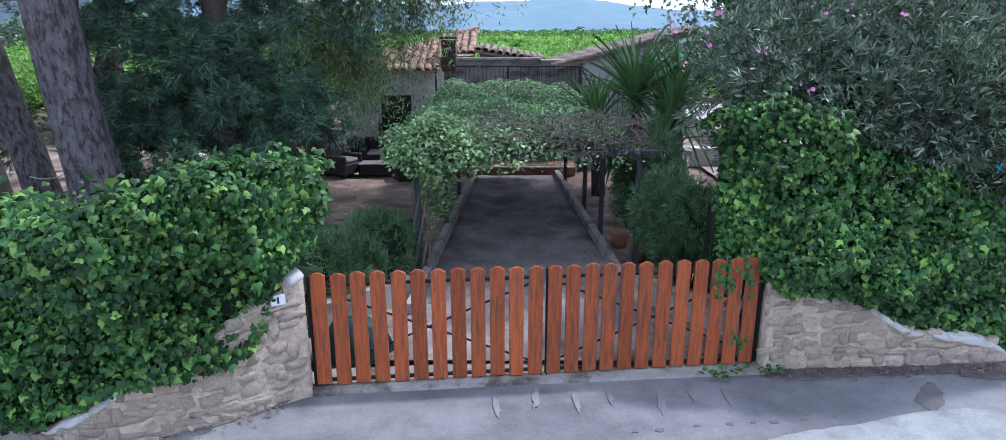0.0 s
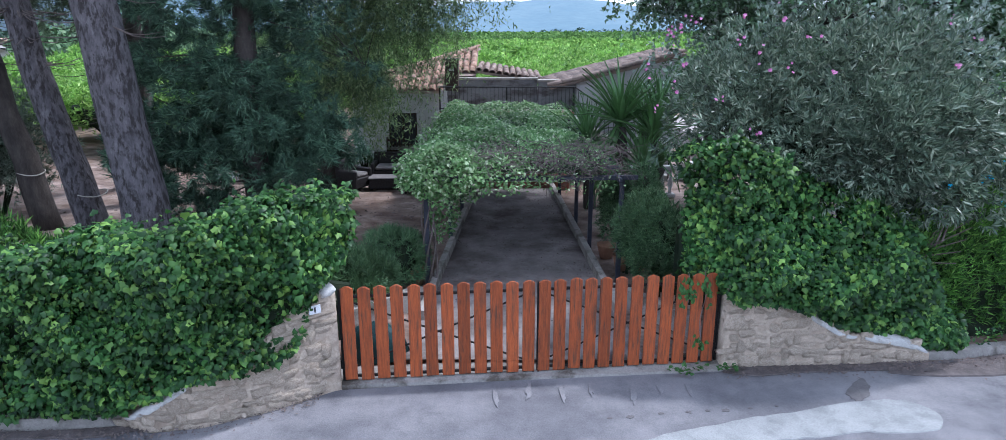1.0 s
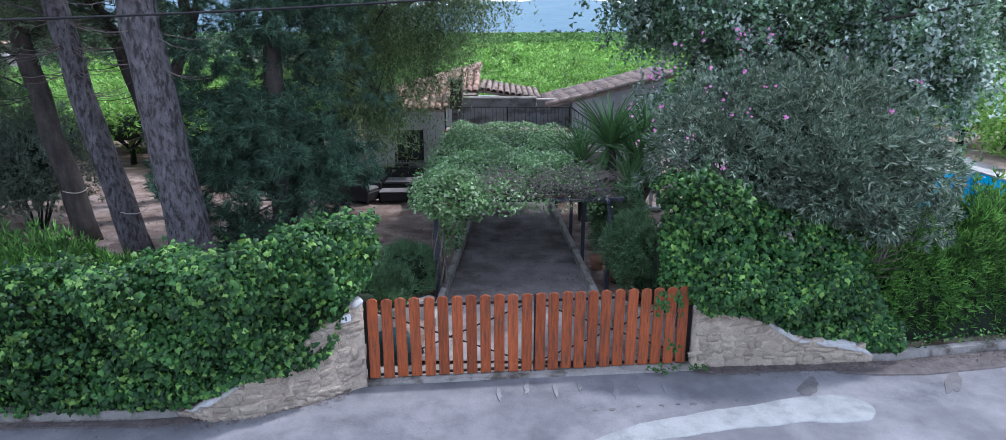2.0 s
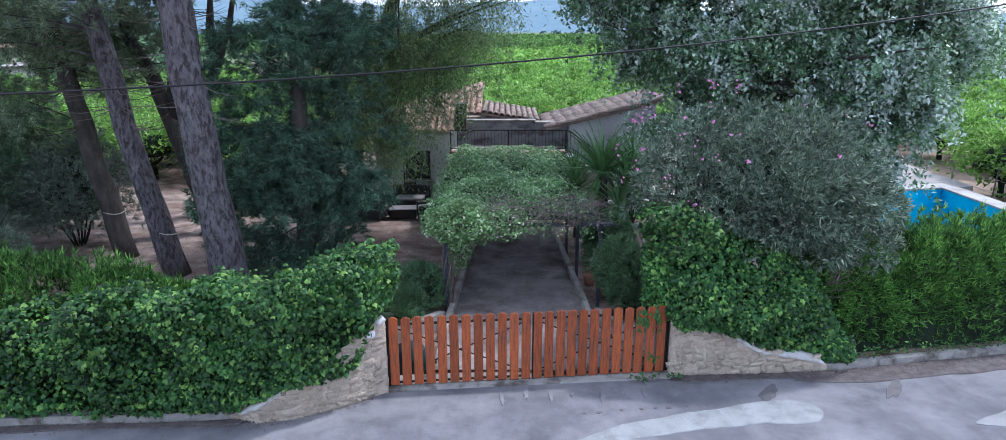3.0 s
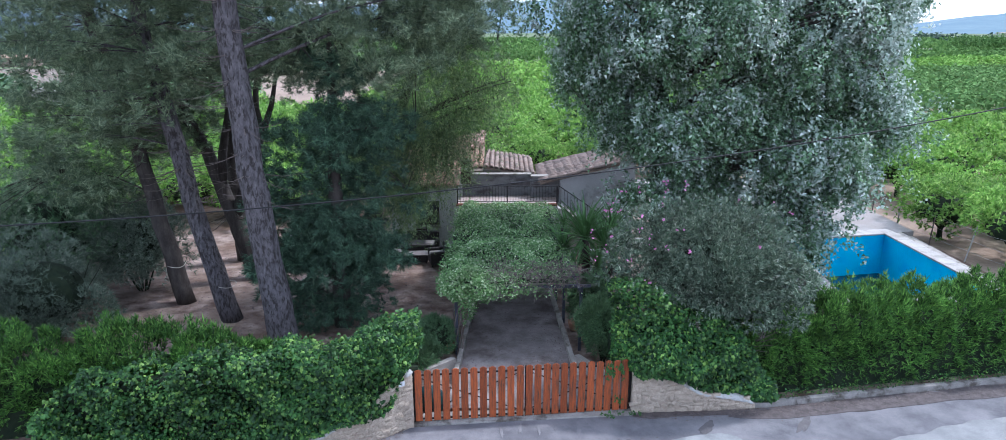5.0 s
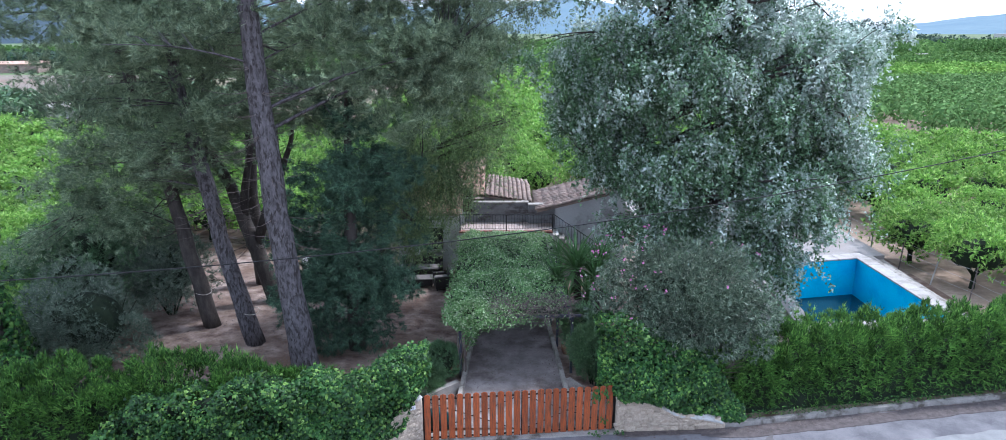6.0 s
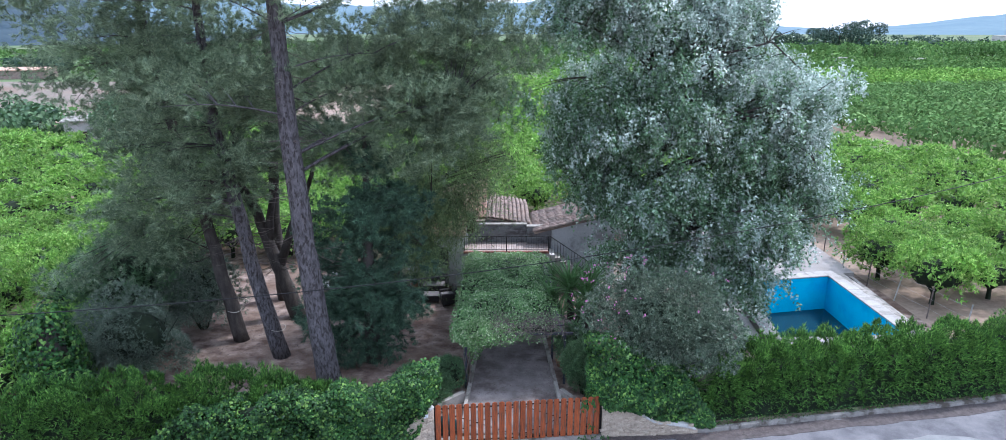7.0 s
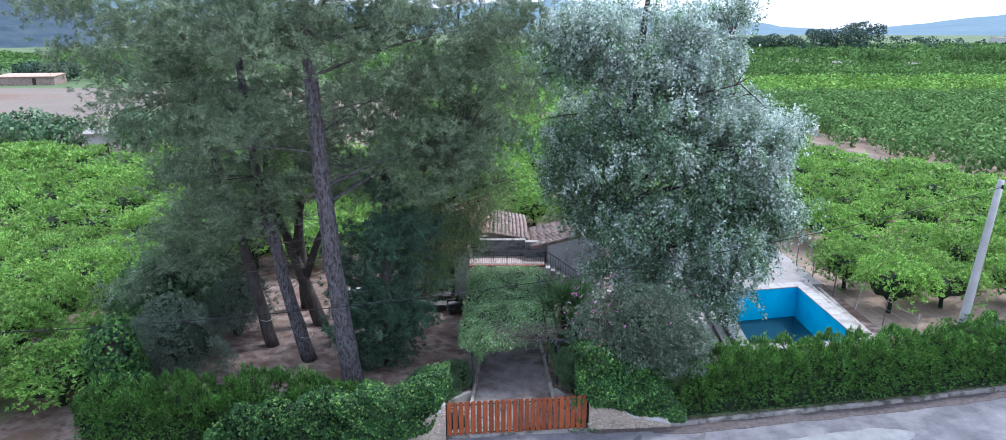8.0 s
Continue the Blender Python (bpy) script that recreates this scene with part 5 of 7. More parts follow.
conifer_hedge("cypress_hedge", "clipped bright-green conifer hedge along the road", 24000, [(x, road_edge(x) + 1.05 + 0.012 * (x - 7)) for x in steps(6.3, 22.5, 13)], [1.2, 1.6, 1.9, 2.0], [1.5, 2.0, 2.1, 2.15, 2.1, 1.9], 21, (14.5, 10.2, 0.0))
conifer_hedge("cypress_hedge", "bright-green conifer hedge with feathery tips behind ivy", 15000, [(x, road_edge(x) + 1.6) for x in steps(-14.0, -3.8, 10)], [1.8, 1.7, 1.5, 1.0], [1.75, 1.9, 1.95, 1.8, 1.7, 1.1], 23, (-8.5, 7.6, 0.0))
# low weeds under the hedges
for nm, x0, x1, dy in (("verge_weeds", 6.6, 22.0, 0.12), ("verge_weeds", -9.0, -4.2, 0.18)):
    n = 1700
    x = U(x0, x1, n)
    p = np.column_stack([x, [road_edge(v) + dy for v in x] + np.abs(rng.normal(size=n)) * 0.10, U(0.10, 0.36, n)])
    o = thing(nm, "yellow-green weeds along the kerb under the hedge", "weeds", (x0, road_edge(x0) + dy, 0.1), kind="stuff")
    leaf_part("leaves", swarm("leaves", OVAL_V, OVAL_F, p - [x0, road_edge(x0) + dy, 0.1], frames(unit(noisy(n, .5) + [0, -.6, .7]), noisy(n, 1)), U(.035, .075, n)), L_IVY, o)


# ---- shrubs ----
def shrub(name, label, c, r, n, leaf, size, mat, seed, shape="quad", stems=0, low=-0.5, core=0.7, amp=0.18, tipup=0.5, cat="shrub", lobes=0):
    """A bush: lumpy mass of leaves round a dark heart of stems and painted inner shade, thin stems from the ground."""
    base = thing(name, label, cat, (c[0], c[1], 0.06))
    cc = np.array([0, 0, c[2]])
    if lobes:
        q = np.random.default_rng(seed)
        bits = []
        for i in range(lobes):
            d = unit(q.normal(size=3)) * [1, 1, 0.8]
            d[2] = max(d[2], low)
            s = q.uniform(0.38, 0.62)
            bits.append(shell(int(n / lobes), cc + d * np.asarray(r) * (1 - s) * 1.08, np.asarray(r) * s, seed + i, -0.7, amp))
        p, nr = np.vstack([b[0] for b in bits]), np.vstack([b[1] for b in bits])
    else:
        p, nr = shell(n, cc, r, seed, low, amp)
    p[:, 2] = np.maximum(p[:, 2], 0.03)
    k = len(p)
    tv, tf = leaf
    R = frames(unit(np.cross(nr, noisy(k, 1))), unit(nr + [0, 0, tipup] + noisy(k, 0.4))) if shape == "spray" else frames(unit(nr + noisy(k, .5)), unit(noisy(k, 1) + [0, 0, tipup]))
    leaf_part("foliage", swarm("foliage", tv, tf, p, R, U(*size, k)), mat, base)
    g = Geo()
    for i in range(9):
        a = 2 * math.pi * i / 9
        g.tube([(0.12 * math.cos(a), 0.12 * math.sin(a), -0.05), (r[0] * 0.3 * math.cos(a), r[1] * 0.3 * math.sin(a), c[2] * 0.6), (r[0] * 0.62 * math.cos(a + .3), r[1] * 0.62 * math.sin(a + .3), c[2] + r[2] * 0.3)], [0.03, 0.022, 0.008], 5)
    # dark shell behind the leaves stands in for the bush's inner shade
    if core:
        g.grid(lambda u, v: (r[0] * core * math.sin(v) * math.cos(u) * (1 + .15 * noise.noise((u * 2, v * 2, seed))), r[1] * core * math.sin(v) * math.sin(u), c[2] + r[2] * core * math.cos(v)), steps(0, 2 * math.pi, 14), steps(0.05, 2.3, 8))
    part("heart", g, M_CORE, base, "woody heart coloured dark for inner shade", kind="stuff")
    return base


OLEAF = spray(7, 1.05, 0.17, 9, 0.05, "quad")
FEATH = spray(9, 0.75, 0.085, 12, 0.2)
ole = shrub("oleander", "tall grey-green oleander with scattered pink flowers", (5.6, 9.2, 3.15), (2.4, 1.7, 1.95), 8200, OLEAF, (0.09, 0.18), L_OLEAN, 31, "spray", low=-0.85, core=0.36, amp=0.35, tipup=0.5, lobes=24)
ext, nx = [np.vstack(a) for a in zip(*(shell(420, (0.75 + x, -0.8 + y, 2.45 + z), (0.75, 0.6, 0.55), 36 + k, -0.7, 0.3) for k, (x, y, z) in enumerate([(-1.2, 0, .5), (-.5, -.3, .3), (.3, -.2, .0), (1.0, 0.1, -.2), (1.3, 0.3, .5), (.6, 0.1, .7), (-.3, .2, .9)])))]
R = frames(unit(np.cross(nx, noisy(len(ext), 1))), unit(nx + noisy(len(ext), .4)))
leaf_part("foliage", swarm("foliage", *OLEAF, ext, R, U(.10, .19, len(ext))), L_OLEAN, ole)
fp, fn = shell(80, (-0.1, -0.1, 3.2), (2.45, 1.75, 1.95), 31, 0.0, 0.26, depth=0.05)
sel = (fn[:, 1] < 0.5) & (rng.random(len(fp)) < np.where((fp[:, 0] < -0.2) & (fp[:, 2] > 3.6), 0.9, 0.18))
PET = [(0, 0, 0), (-.3, .35, .1), (0, .6, .02), (.3, .35, .1)]
pv, pf = [], []
for i in range(5):
    a = 2 * math.pi * i / 5
    o = len(pv)
    pv += [(x * math.cos(a) - y * math.sin(a), x * math.sin(a) + y * math.cos(a), z) for x, y, z in PET]
    pf += [(o, o + 3, o + 2), (o, o + 2, o + 1)]
clusters = np.repeat(fp[sel], 3, axis=0) + noisy(3 * sel.sum(), 0.045) + np.repeat(fn[sel], 3, axis=0) * 0.12
for i in range(min(len(clusters), 240)):
    if i == 0:
        FLW = Geo()
        FLW.v, FLW.f = pv, pf
        FLW = FLW.mesh("flower")
        FLW.materials.append(L_PETAL)
    part("flower", FLW, L_PETAL, ole, "pink flower" if i == 0 else "", m=Matrix.Translation(clusters[i]) @ pose(0, 0, 0, rng.uniform(30, 90), rng.uniform(-40, 40), rng.uniform(-40, 40)) @ Matrix.Scale(rng.uniform(.032, .055), 4))
for k in range(9):
    part("stem", Geo().tube([(0.2 + 0.05 * k, -0.2, 0.4), (0.9 + 0.06 * k, -0.75 - 0.03 * k, 1.2 + 0.05 * k), (1.45 + 0.09 * (k % 5), -1.25 + 0.06 * k, 1.35 + 0.16 * k)], [0.022, 0.016, 0.006], 5), M_TWIG, ole, "pale bare stem" if k == 0 else "")

shrub("rosemary_bush", "low dark-green feathery bush behind the gate", (-2.2, 9.6, 0.6), (1.05, 0.9, 0.85), 3200, FEATH, (0.10, 0.19), L_BUSH, 41, "spray", tipup=0.8, amp=0.3, core=0.45, lobes=9)
shrub("rosemary_bush", "dark-green feathery bush beside the pergola", (-1.35, 10.6, 0.5), (0.6, 0.7, 0.6), 800, FEATH, (0.12, 0.22), L_BUSH, 42, "spray", tipup=0.8)
shrub("broom_bush", "blue-green feathery bush between pergola and wall", (3.45, 10.1, 1.0), (0.8, 0.8, 1.05), 3400, FEATH, (0.10, 0.2), L_BUSH, 43, "spray", tipup=0.7, amp=0.3, core=0.4, lobes=8)
shrub("broom_bush", "blue-green feathery bush between pergola and wall", (3.1, 11.3, 1.25), (0.6, 0.7, 1.1), 2000, FEATH, (0.10, 0.2), L_BUSH, 44, "spray", tipup=0.7, amp=0.3, core=0.4, lobes=7)
shrub("grey_bush", "large dull green bush under the pines", (-12.9, 11.5, 1.5), (2.6, 1.8, 2.0), 5200, FEATH, (0.13, 0.26), L_GREYB, 45, "spray", amp=0.3, core=0.45, lobes=9)
shrub("grey_bush", "dull grey-green bush under the pines", (-12.2, 15.4, 1.7), (1.9, 1.8, 2.3), 4200, FEATH, (0.14, 0.28), L_GREYB, 46, "spray", amp=0.3, core=0.45, lobes=8)
shrub("dark_bush", "dark bush in the shade of the pines", (-14.8, 15.0, 2.0), (2.8, 2.4, 3.0), 5800, FEATH, (0.17, 0.34), L_BUSH, 47, "spray", amp=0.3, core=0.45, lobes=10)
p_, n_ = shell(3000, (0, 0, 1.9), (1.15, 1.1, 2.0), 48, -0.9, 0.3)
st = thing("ivy_clad_stump", "tall stump wrapped in dark ivy at the hedge's end", "stump", (-14.2, 9.0, 0.05))
leaf_part("foliage", swarm("foliage", IVY_V, IVY_F, p_, frames(unit(n_ + noisy(len(p_), .3)), np.array([0, 0, -1.]) + noisy(len(p_), .4)), U(.08, .15, len(p_))), L_IVY, st)
part("trunk", Geo().tube([(0, 0, -0.1), (0.05, 0, 1.5), (0, 0.05, 3.0)], [0.55, 0.5, 0.3], 10, True, 0.1), M_BARK2, st)
shrub("hedge_end_bush", "dark ivy-clad bush at the end of the hedge", (-13.4, 8.0, 1.0), (1.3, 1.2, 1.2), 1800, (np.array(IVY_V), IVY_F), (0.08, 0.14), L_IVY, 49)
shrub("mauve_bush", "greyish-mauve shrub beside the concrete pole", (20.9, 12.2, 1.2), (2.2, 1.0, 1.1), 1900, FEATH, (0.15, 0.3), L_GREYB, 50, "spray", lobes=9, core=0.4)
shrub("deck_bush", "dark green bush at the edge of the pool deck", (15.3, 23.4, 1.5), (0.8, 0.8, 0.9), 900, (np.array(OVAL_V), OVAL_F), (0.10, 0.2), L_BUSH, 51)

# ---- yuccas beside the pergola ----
_g = Geo()
_n = 7
for i in range(_n):
    u = i / (_n - 1)
    w = 0.046 * (0.55 + 0.9 * u) if u < 0.35 else 0.046 * (1.02 - u) * 1.35
    droop = -0.24 * u ** 2.4
    _g.v += [(-w, u, droop + 0.012), (0, u, droop - 0.008), (w, u, droop + 0.012)]
for i in range(_n - 1):
    o = i * 3
    _g.f += [(o, o + 1, o + 4, o + 3), (o + 1, o + 2, o + 5, o + 4)]
YUC = _g.mesh("leaf", True)
YUC.materials.append(L_YUCCA)


def yucca(x, y, heads, label):
    base = thing("yucca", label, "yucca", (x, y, 0.06), group="yuccas")
    for (hx, hy_, hz_, s, n) in heads:
        part("trunk", Geo().tube([(0, 0, -0.1), (hx * 0.4, hy_ * 0.4, hz_ * 0.55), (hx, hy_, hz_)], [0.18, 0.15, 0.12], 8, True, 0.08), M_BARK2, base, "rough brown trunk")
        for k in range(n):
            el = (18 + 70 * ((k + 0.5) / n) ** 0.75) if k % 7 else -45
            part("leaf", YUC, L_YUCCA, base, m=pose(hx, hy_, hz_ + 0.12 * rng.random(), 0, 0, k * 137.5 + rng.uniform(-12, 12)) @ pose(0, 0.04, 0, el + rng.uniform(-8, 8), 0, 0) @ pose(0, 0, 0, 0, rng.uniform(-25, 25), 0) @ Matrix.Scale(s * rng.uniform(.8, 1.1), 4))


yucca(3.3, 13.3, [(-0.15, 0, 2.55, 1.3, 72), (0.5, -0.3, 2.3, 1.2, 64), (-0.8, 0.3, 2.05, 1.0, 46), (0.75, 0.25, 2.6, 1.05, 50), (0.25, -0.5, 1.7, 1.0, 44), (-0.5, -0.25, 1.5, 0.9, 36)], "tall branched yucca with sword-shaped dark green leaves")
yucca(3.9, 14.6, [(0.1, 0.1, 2.2, 0.9, 30), (0.35, -0.5, 1.5, 0.75, 26)], "yucca with drooping old leaves behind the pergola")
yucca(2.95, 16.2, [(-0.2, -0.2, 2.1, 0.85, 30)], "yucca beside the terrace stair")

# ---- trees ----
TUFTS = [spray(7, 0.9, 0.075, 60 + k, 0.1) for k in range(2)]


def branch(g, a, b, r, sag=0.12, n=5, seed=0.0):
    """A crooked, tapering limb from a to b."""
    a, b = Vector(a), Vector(b)
    ln = (b - a).length
    pts = []
    for i in range(n + 1):
        u = i / n
        p = a.lerp(b, u) + Vector((0, 0, -sag * ln * math.sin(u * math.pi)))
        if 0 < i < n:
            p += Vector((noise.noise((seed, i, 1)), noise.noise((seed, i, 2)), noise.noise((seed, i, 3)))) * ln * 0.13
        pts.append(p)
    g.tube(pts, [r * (1 - 0.8 * i / n) for i in range(n + 1)], 6, False)
    return pts


def framework(base, fine, rr, cs, bark, seed, mains, every, rise=0.35, sag=0.1, thick=1.0):
    """Main limbs, each a part, from the trunk to some of the clumps; thin twigs from there to the others."""
    r = np.random.default_rng(seed + 900)
    pick = r.choice(len(cs), min(mains, len(cs)), replace=False)
    pool_ = []
    for i in pick:
        c = Vector(cs[i])
        k = min(range(len(fine) // 4, len(fine)), key=lambda j: (fine[j] - c).length * 0.4 + abs(fine[j].z - (c.z - rise * (c - fine[j]).xy.length)))
        g = Geo()
        pool_ += branch(g, fine[k], c, thick * min(rr[k] * 0.45, 0.022 + 0.012 * (fine[k] - c).length), sag, 7, seed + i)[2:]
        part("limb", g, bark, base, smooth=True)
    pool_ += fine[len(fine) // 2:]
    P = np.array([tuple(q) for q in pool_])
    tw = Geo()
    for i, c in enumerate(cs):
        if i % every == 0:
            d = np.linalg.norm(P - c, axis=1) + np.maximum(0, P[:, 2] - c[2]) * 0.8
            a = P[int(np.argmin(d))]
            branch(tw, a, c, min(0.03, 0.008 + 0.006 * float(np.linalg.norm(a - c))), sag, 4, seed + i)
    part("twig_mass", tw, bark, base, "thin bare twigs", kind="stuff")


def clumps(r, c, rad, n, fill, seed, amp, group, size):
    """Places of n clumps in a crown: boughs spread through a lumpy ellipsoid, and round each a flat handful of clumps."""
    m = max(2, n // group)
    d = unit(r.normal(size=(m, 3)))
    boughs = np.asarray(c) + d * (r.random(m) ** fill * (1 + amp * lump(d * 3, 1.4, seed)))[:, None] * np.asarray(rad)
    return boughs[np.arange(n) % m] + r.normal(size=(n, 3)) * np.minimum(size, np.asarray(rad) * 0.4) * [1, 1, 0.45]


def conifer(name, label, trunk, radii, crowns, leaf_mat, bark, seed, per=88, tuft=(0.17, 0.30), clump=0.9, fill=0.4, hang=0.0, bare=110, brush=13, tight=0.055, arms=()):
    """A pine: crooked trunk, limbs to clumps, each clump a fluffy tuft of needle sprays. crowns: rows of (centre, radii, number of clumps)."""
    b = Vector(trunk[0])
    base = thing(name, label, "tree", tuple(b))
    tp = [Vector(p) - b for p in trunk]
    fine = []
    for i in range(len(tp) - 1):
        for k in range(5):
            fine.append(tp[i].lerp(tp[i + 1], k / 5))
    fine.append(tp[-1])
    rr = [float(np.interp(i / (len(fine) - 1), np.linspace(0, 1, len(radii)), radii)) for i in range(len(fine))]
    g = Geo().tube([p + Vector((0.05 * noise.noise((i * .5, seed, 1)), 0.05 * noise.noise((i * .5, seed, 2)), 0)) for i, p in enumerate(fine)], rr, 14, True, 0.07)
    part("trunk", g, bark, base, "grey fissured bark" if bark is M_BARK else "", True)
    cs = []
    r = np.random.default_rng(seed)
    for c, rad, n in crowns:
        cs.append(clumps(r, c, rad, n, fill, seed, 0.25, 8, 0.72) - np.array(b))
    cs = np.vstack(cs)
    framework(base, fine, rr, cs, bark, seed, max(6, len(cs) // 36), 3, 0.25, -0.05, 0.5)
    for arm in arms:
        q = [Vector(a) - b for a in arm]
        part("limb", Geo().tube(q, [0.2 * (1 - 0.75 * i / (len(q) - 1)) for i in range(len(q))], 9, True, 0.08), bark, base, "crooked dark limb", True)
    limbs = Geo()
    for i in range(bare):
        k = r.integers(len(fine) // 3, len(fine) - 2)
        a = r.uniform(0, 6.28)
        e = fine[k] + Vector((math.cos(a), math.sin(a), r.uniform(-.3, .15))) * r.uniform(0.4, 1.8)
        branch(limbs, fine[k], e, 0.014, 0.1, 4, seed + 500 + i)
    part("dead_growth", limbs, M_TWIG if bark is M_BARK else bark, base, "bare dead twigs", True, kind="stuff")
    # every clump carries brushes, every brush a tight fan of needle sprays at a twig's end
    each = max(4, per // brush)
    n = len(cs) * brush * each
    size = np.repeat(clump * r.uniform(0.55, 1.25, len(cs)), brush)
    out_ = unit(r.normal(size=(len(size), 3)) + [0, 0, 0.25 - 0.3 * hang])
    mid = np.repeat(cs, brush, axis=0) + out_ * (size * (0.35 + 0.65 * r.random(len(size)) ** 0.6))[:, None] * [1.2, 1.2, 0.62]
    mid[:, 2] -= hang * r.random(len(size)) * size
    d = unit(r.normal(size=(n, 3)) * 0.75 + np.repeat(out_, each, axis=0))
    p = np.repeat(mid, each, axis=0) + r.normal(size=(n, 3)) * tight
    tip = unit(d * [1, 1, 0.7] + [0, 0, 0.45 - hang] + r.normal(size=(n, 3)) * 0.25)
    R = frames(unit(np.cross(tip, r.normal(size=(n, 3)))), tip)
    h = n // 2
    for k, sl in enumerate((slice(0, h), slice(h, n))):
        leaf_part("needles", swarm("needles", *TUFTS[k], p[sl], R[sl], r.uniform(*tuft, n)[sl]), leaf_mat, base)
    return base


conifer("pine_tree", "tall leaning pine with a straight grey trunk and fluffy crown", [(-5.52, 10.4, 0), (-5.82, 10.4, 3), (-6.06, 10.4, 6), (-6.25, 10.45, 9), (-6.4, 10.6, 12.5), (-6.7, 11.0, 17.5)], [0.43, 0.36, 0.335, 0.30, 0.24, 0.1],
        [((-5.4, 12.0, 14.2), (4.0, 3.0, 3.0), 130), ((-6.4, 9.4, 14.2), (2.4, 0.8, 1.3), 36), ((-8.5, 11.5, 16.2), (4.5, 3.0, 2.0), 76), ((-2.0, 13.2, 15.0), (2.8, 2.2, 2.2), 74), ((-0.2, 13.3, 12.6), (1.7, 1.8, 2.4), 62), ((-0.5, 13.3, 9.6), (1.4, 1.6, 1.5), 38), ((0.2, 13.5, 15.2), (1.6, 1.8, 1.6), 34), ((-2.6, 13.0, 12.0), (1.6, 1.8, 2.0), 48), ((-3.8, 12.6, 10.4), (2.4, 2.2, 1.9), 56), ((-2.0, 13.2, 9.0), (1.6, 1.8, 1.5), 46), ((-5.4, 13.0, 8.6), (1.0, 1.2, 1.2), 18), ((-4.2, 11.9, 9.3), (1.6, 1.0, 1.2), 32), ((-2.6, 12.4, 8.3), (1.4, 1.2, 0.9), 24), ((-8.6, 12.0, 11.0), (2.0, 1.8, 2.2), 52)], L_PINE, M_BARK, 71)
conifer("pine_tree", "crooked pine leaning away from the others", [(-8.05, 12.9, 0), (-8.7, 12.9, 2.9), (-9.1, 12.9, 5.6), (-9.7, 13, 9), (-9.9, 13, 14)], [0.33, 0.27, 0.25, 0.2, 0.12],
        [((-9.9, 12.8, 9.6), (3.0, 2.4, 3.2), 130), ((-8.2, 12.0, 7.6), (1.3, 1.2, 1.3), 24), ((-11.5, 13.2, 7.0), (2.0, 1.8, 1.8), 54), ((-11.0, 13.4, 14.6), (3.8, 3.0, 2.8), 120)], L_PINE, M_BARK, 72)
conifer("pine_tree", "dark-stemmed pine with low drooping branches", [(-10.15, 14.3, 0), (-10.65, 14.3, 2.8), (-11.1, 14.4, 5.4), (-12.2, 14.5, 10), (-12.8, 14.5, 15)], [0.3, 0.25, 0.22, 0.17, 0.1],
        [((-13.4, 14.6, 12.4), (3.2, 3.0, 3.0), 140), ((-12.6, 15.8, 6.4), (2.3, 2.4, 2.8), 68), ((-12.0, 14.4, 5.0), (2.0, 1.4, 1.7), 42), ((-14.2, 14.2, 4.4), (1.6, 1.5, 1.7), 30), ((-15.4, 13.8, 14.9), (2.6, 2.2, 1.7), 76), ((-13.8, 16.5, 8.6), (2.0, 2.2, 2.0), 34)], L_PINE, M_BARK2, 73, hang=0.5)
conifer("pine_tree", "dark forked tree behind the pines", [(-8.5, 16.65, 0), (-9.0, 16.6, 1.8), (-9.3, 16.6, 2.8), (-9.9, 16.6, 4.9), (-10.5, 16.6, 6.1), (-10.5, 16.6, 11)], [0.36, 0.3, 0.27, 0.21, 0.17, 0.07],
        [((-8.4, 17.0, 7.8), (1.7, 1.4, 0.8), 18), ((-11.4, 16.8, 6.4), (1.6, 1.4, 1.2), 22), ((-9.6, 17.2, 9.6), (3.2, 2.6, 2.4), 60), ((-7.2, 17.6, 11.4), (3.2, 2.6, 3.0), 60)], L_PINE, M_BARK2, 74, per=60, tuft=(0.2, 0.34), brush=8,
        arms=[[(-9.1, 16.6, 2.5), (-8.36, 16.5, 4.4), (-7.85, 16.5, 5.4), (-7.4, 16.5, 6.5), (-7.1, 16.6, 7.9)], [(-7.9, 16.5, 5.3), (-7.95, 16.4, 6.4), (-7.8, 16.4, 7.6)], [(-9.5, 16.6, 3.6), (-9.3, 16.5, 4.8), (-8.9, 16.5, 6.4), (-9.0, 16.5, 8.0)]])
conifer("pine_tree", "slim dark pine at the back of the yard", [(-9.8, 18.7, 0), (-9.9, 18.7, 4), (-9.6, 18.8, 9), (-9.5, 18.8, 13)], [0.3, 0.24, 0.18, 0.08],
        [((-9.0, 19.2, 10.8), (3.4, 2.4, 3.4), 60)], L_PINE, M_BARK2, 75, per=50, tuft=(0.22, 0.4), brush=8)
conifer("dark_conifer", "dense dark blue-green conifer reaching down to the ground", [(-4.4, 12.5, 0), (-4.4, 12.5, 4), (-4.25, 12.5, 9.0)], [0.3, 0.22, 0.06],
        [((-4.8, 12.5, 2.2), (1.5, 1.0, 1.7), 60), ((-4.4, 12.5, 4.6), (1.8, 1.1, 2.0), 78), ((-4.2, 12.5, 7.2), (1.35, 1.0, 2.0), 54), ((-5.7, 12.4, 2.6), (0.9, 0.9, 1.9), 34), ((-3.3, 12.4, 2.1), (0.9, 0.9, 1.5), 26)], L_CEDAR, M_BARK2, 76, per=112, tuft=(0.16, 0.29), clump=0.52, fill=0.3, hang=0.7, bare=10, brush=12, tight=0.05)


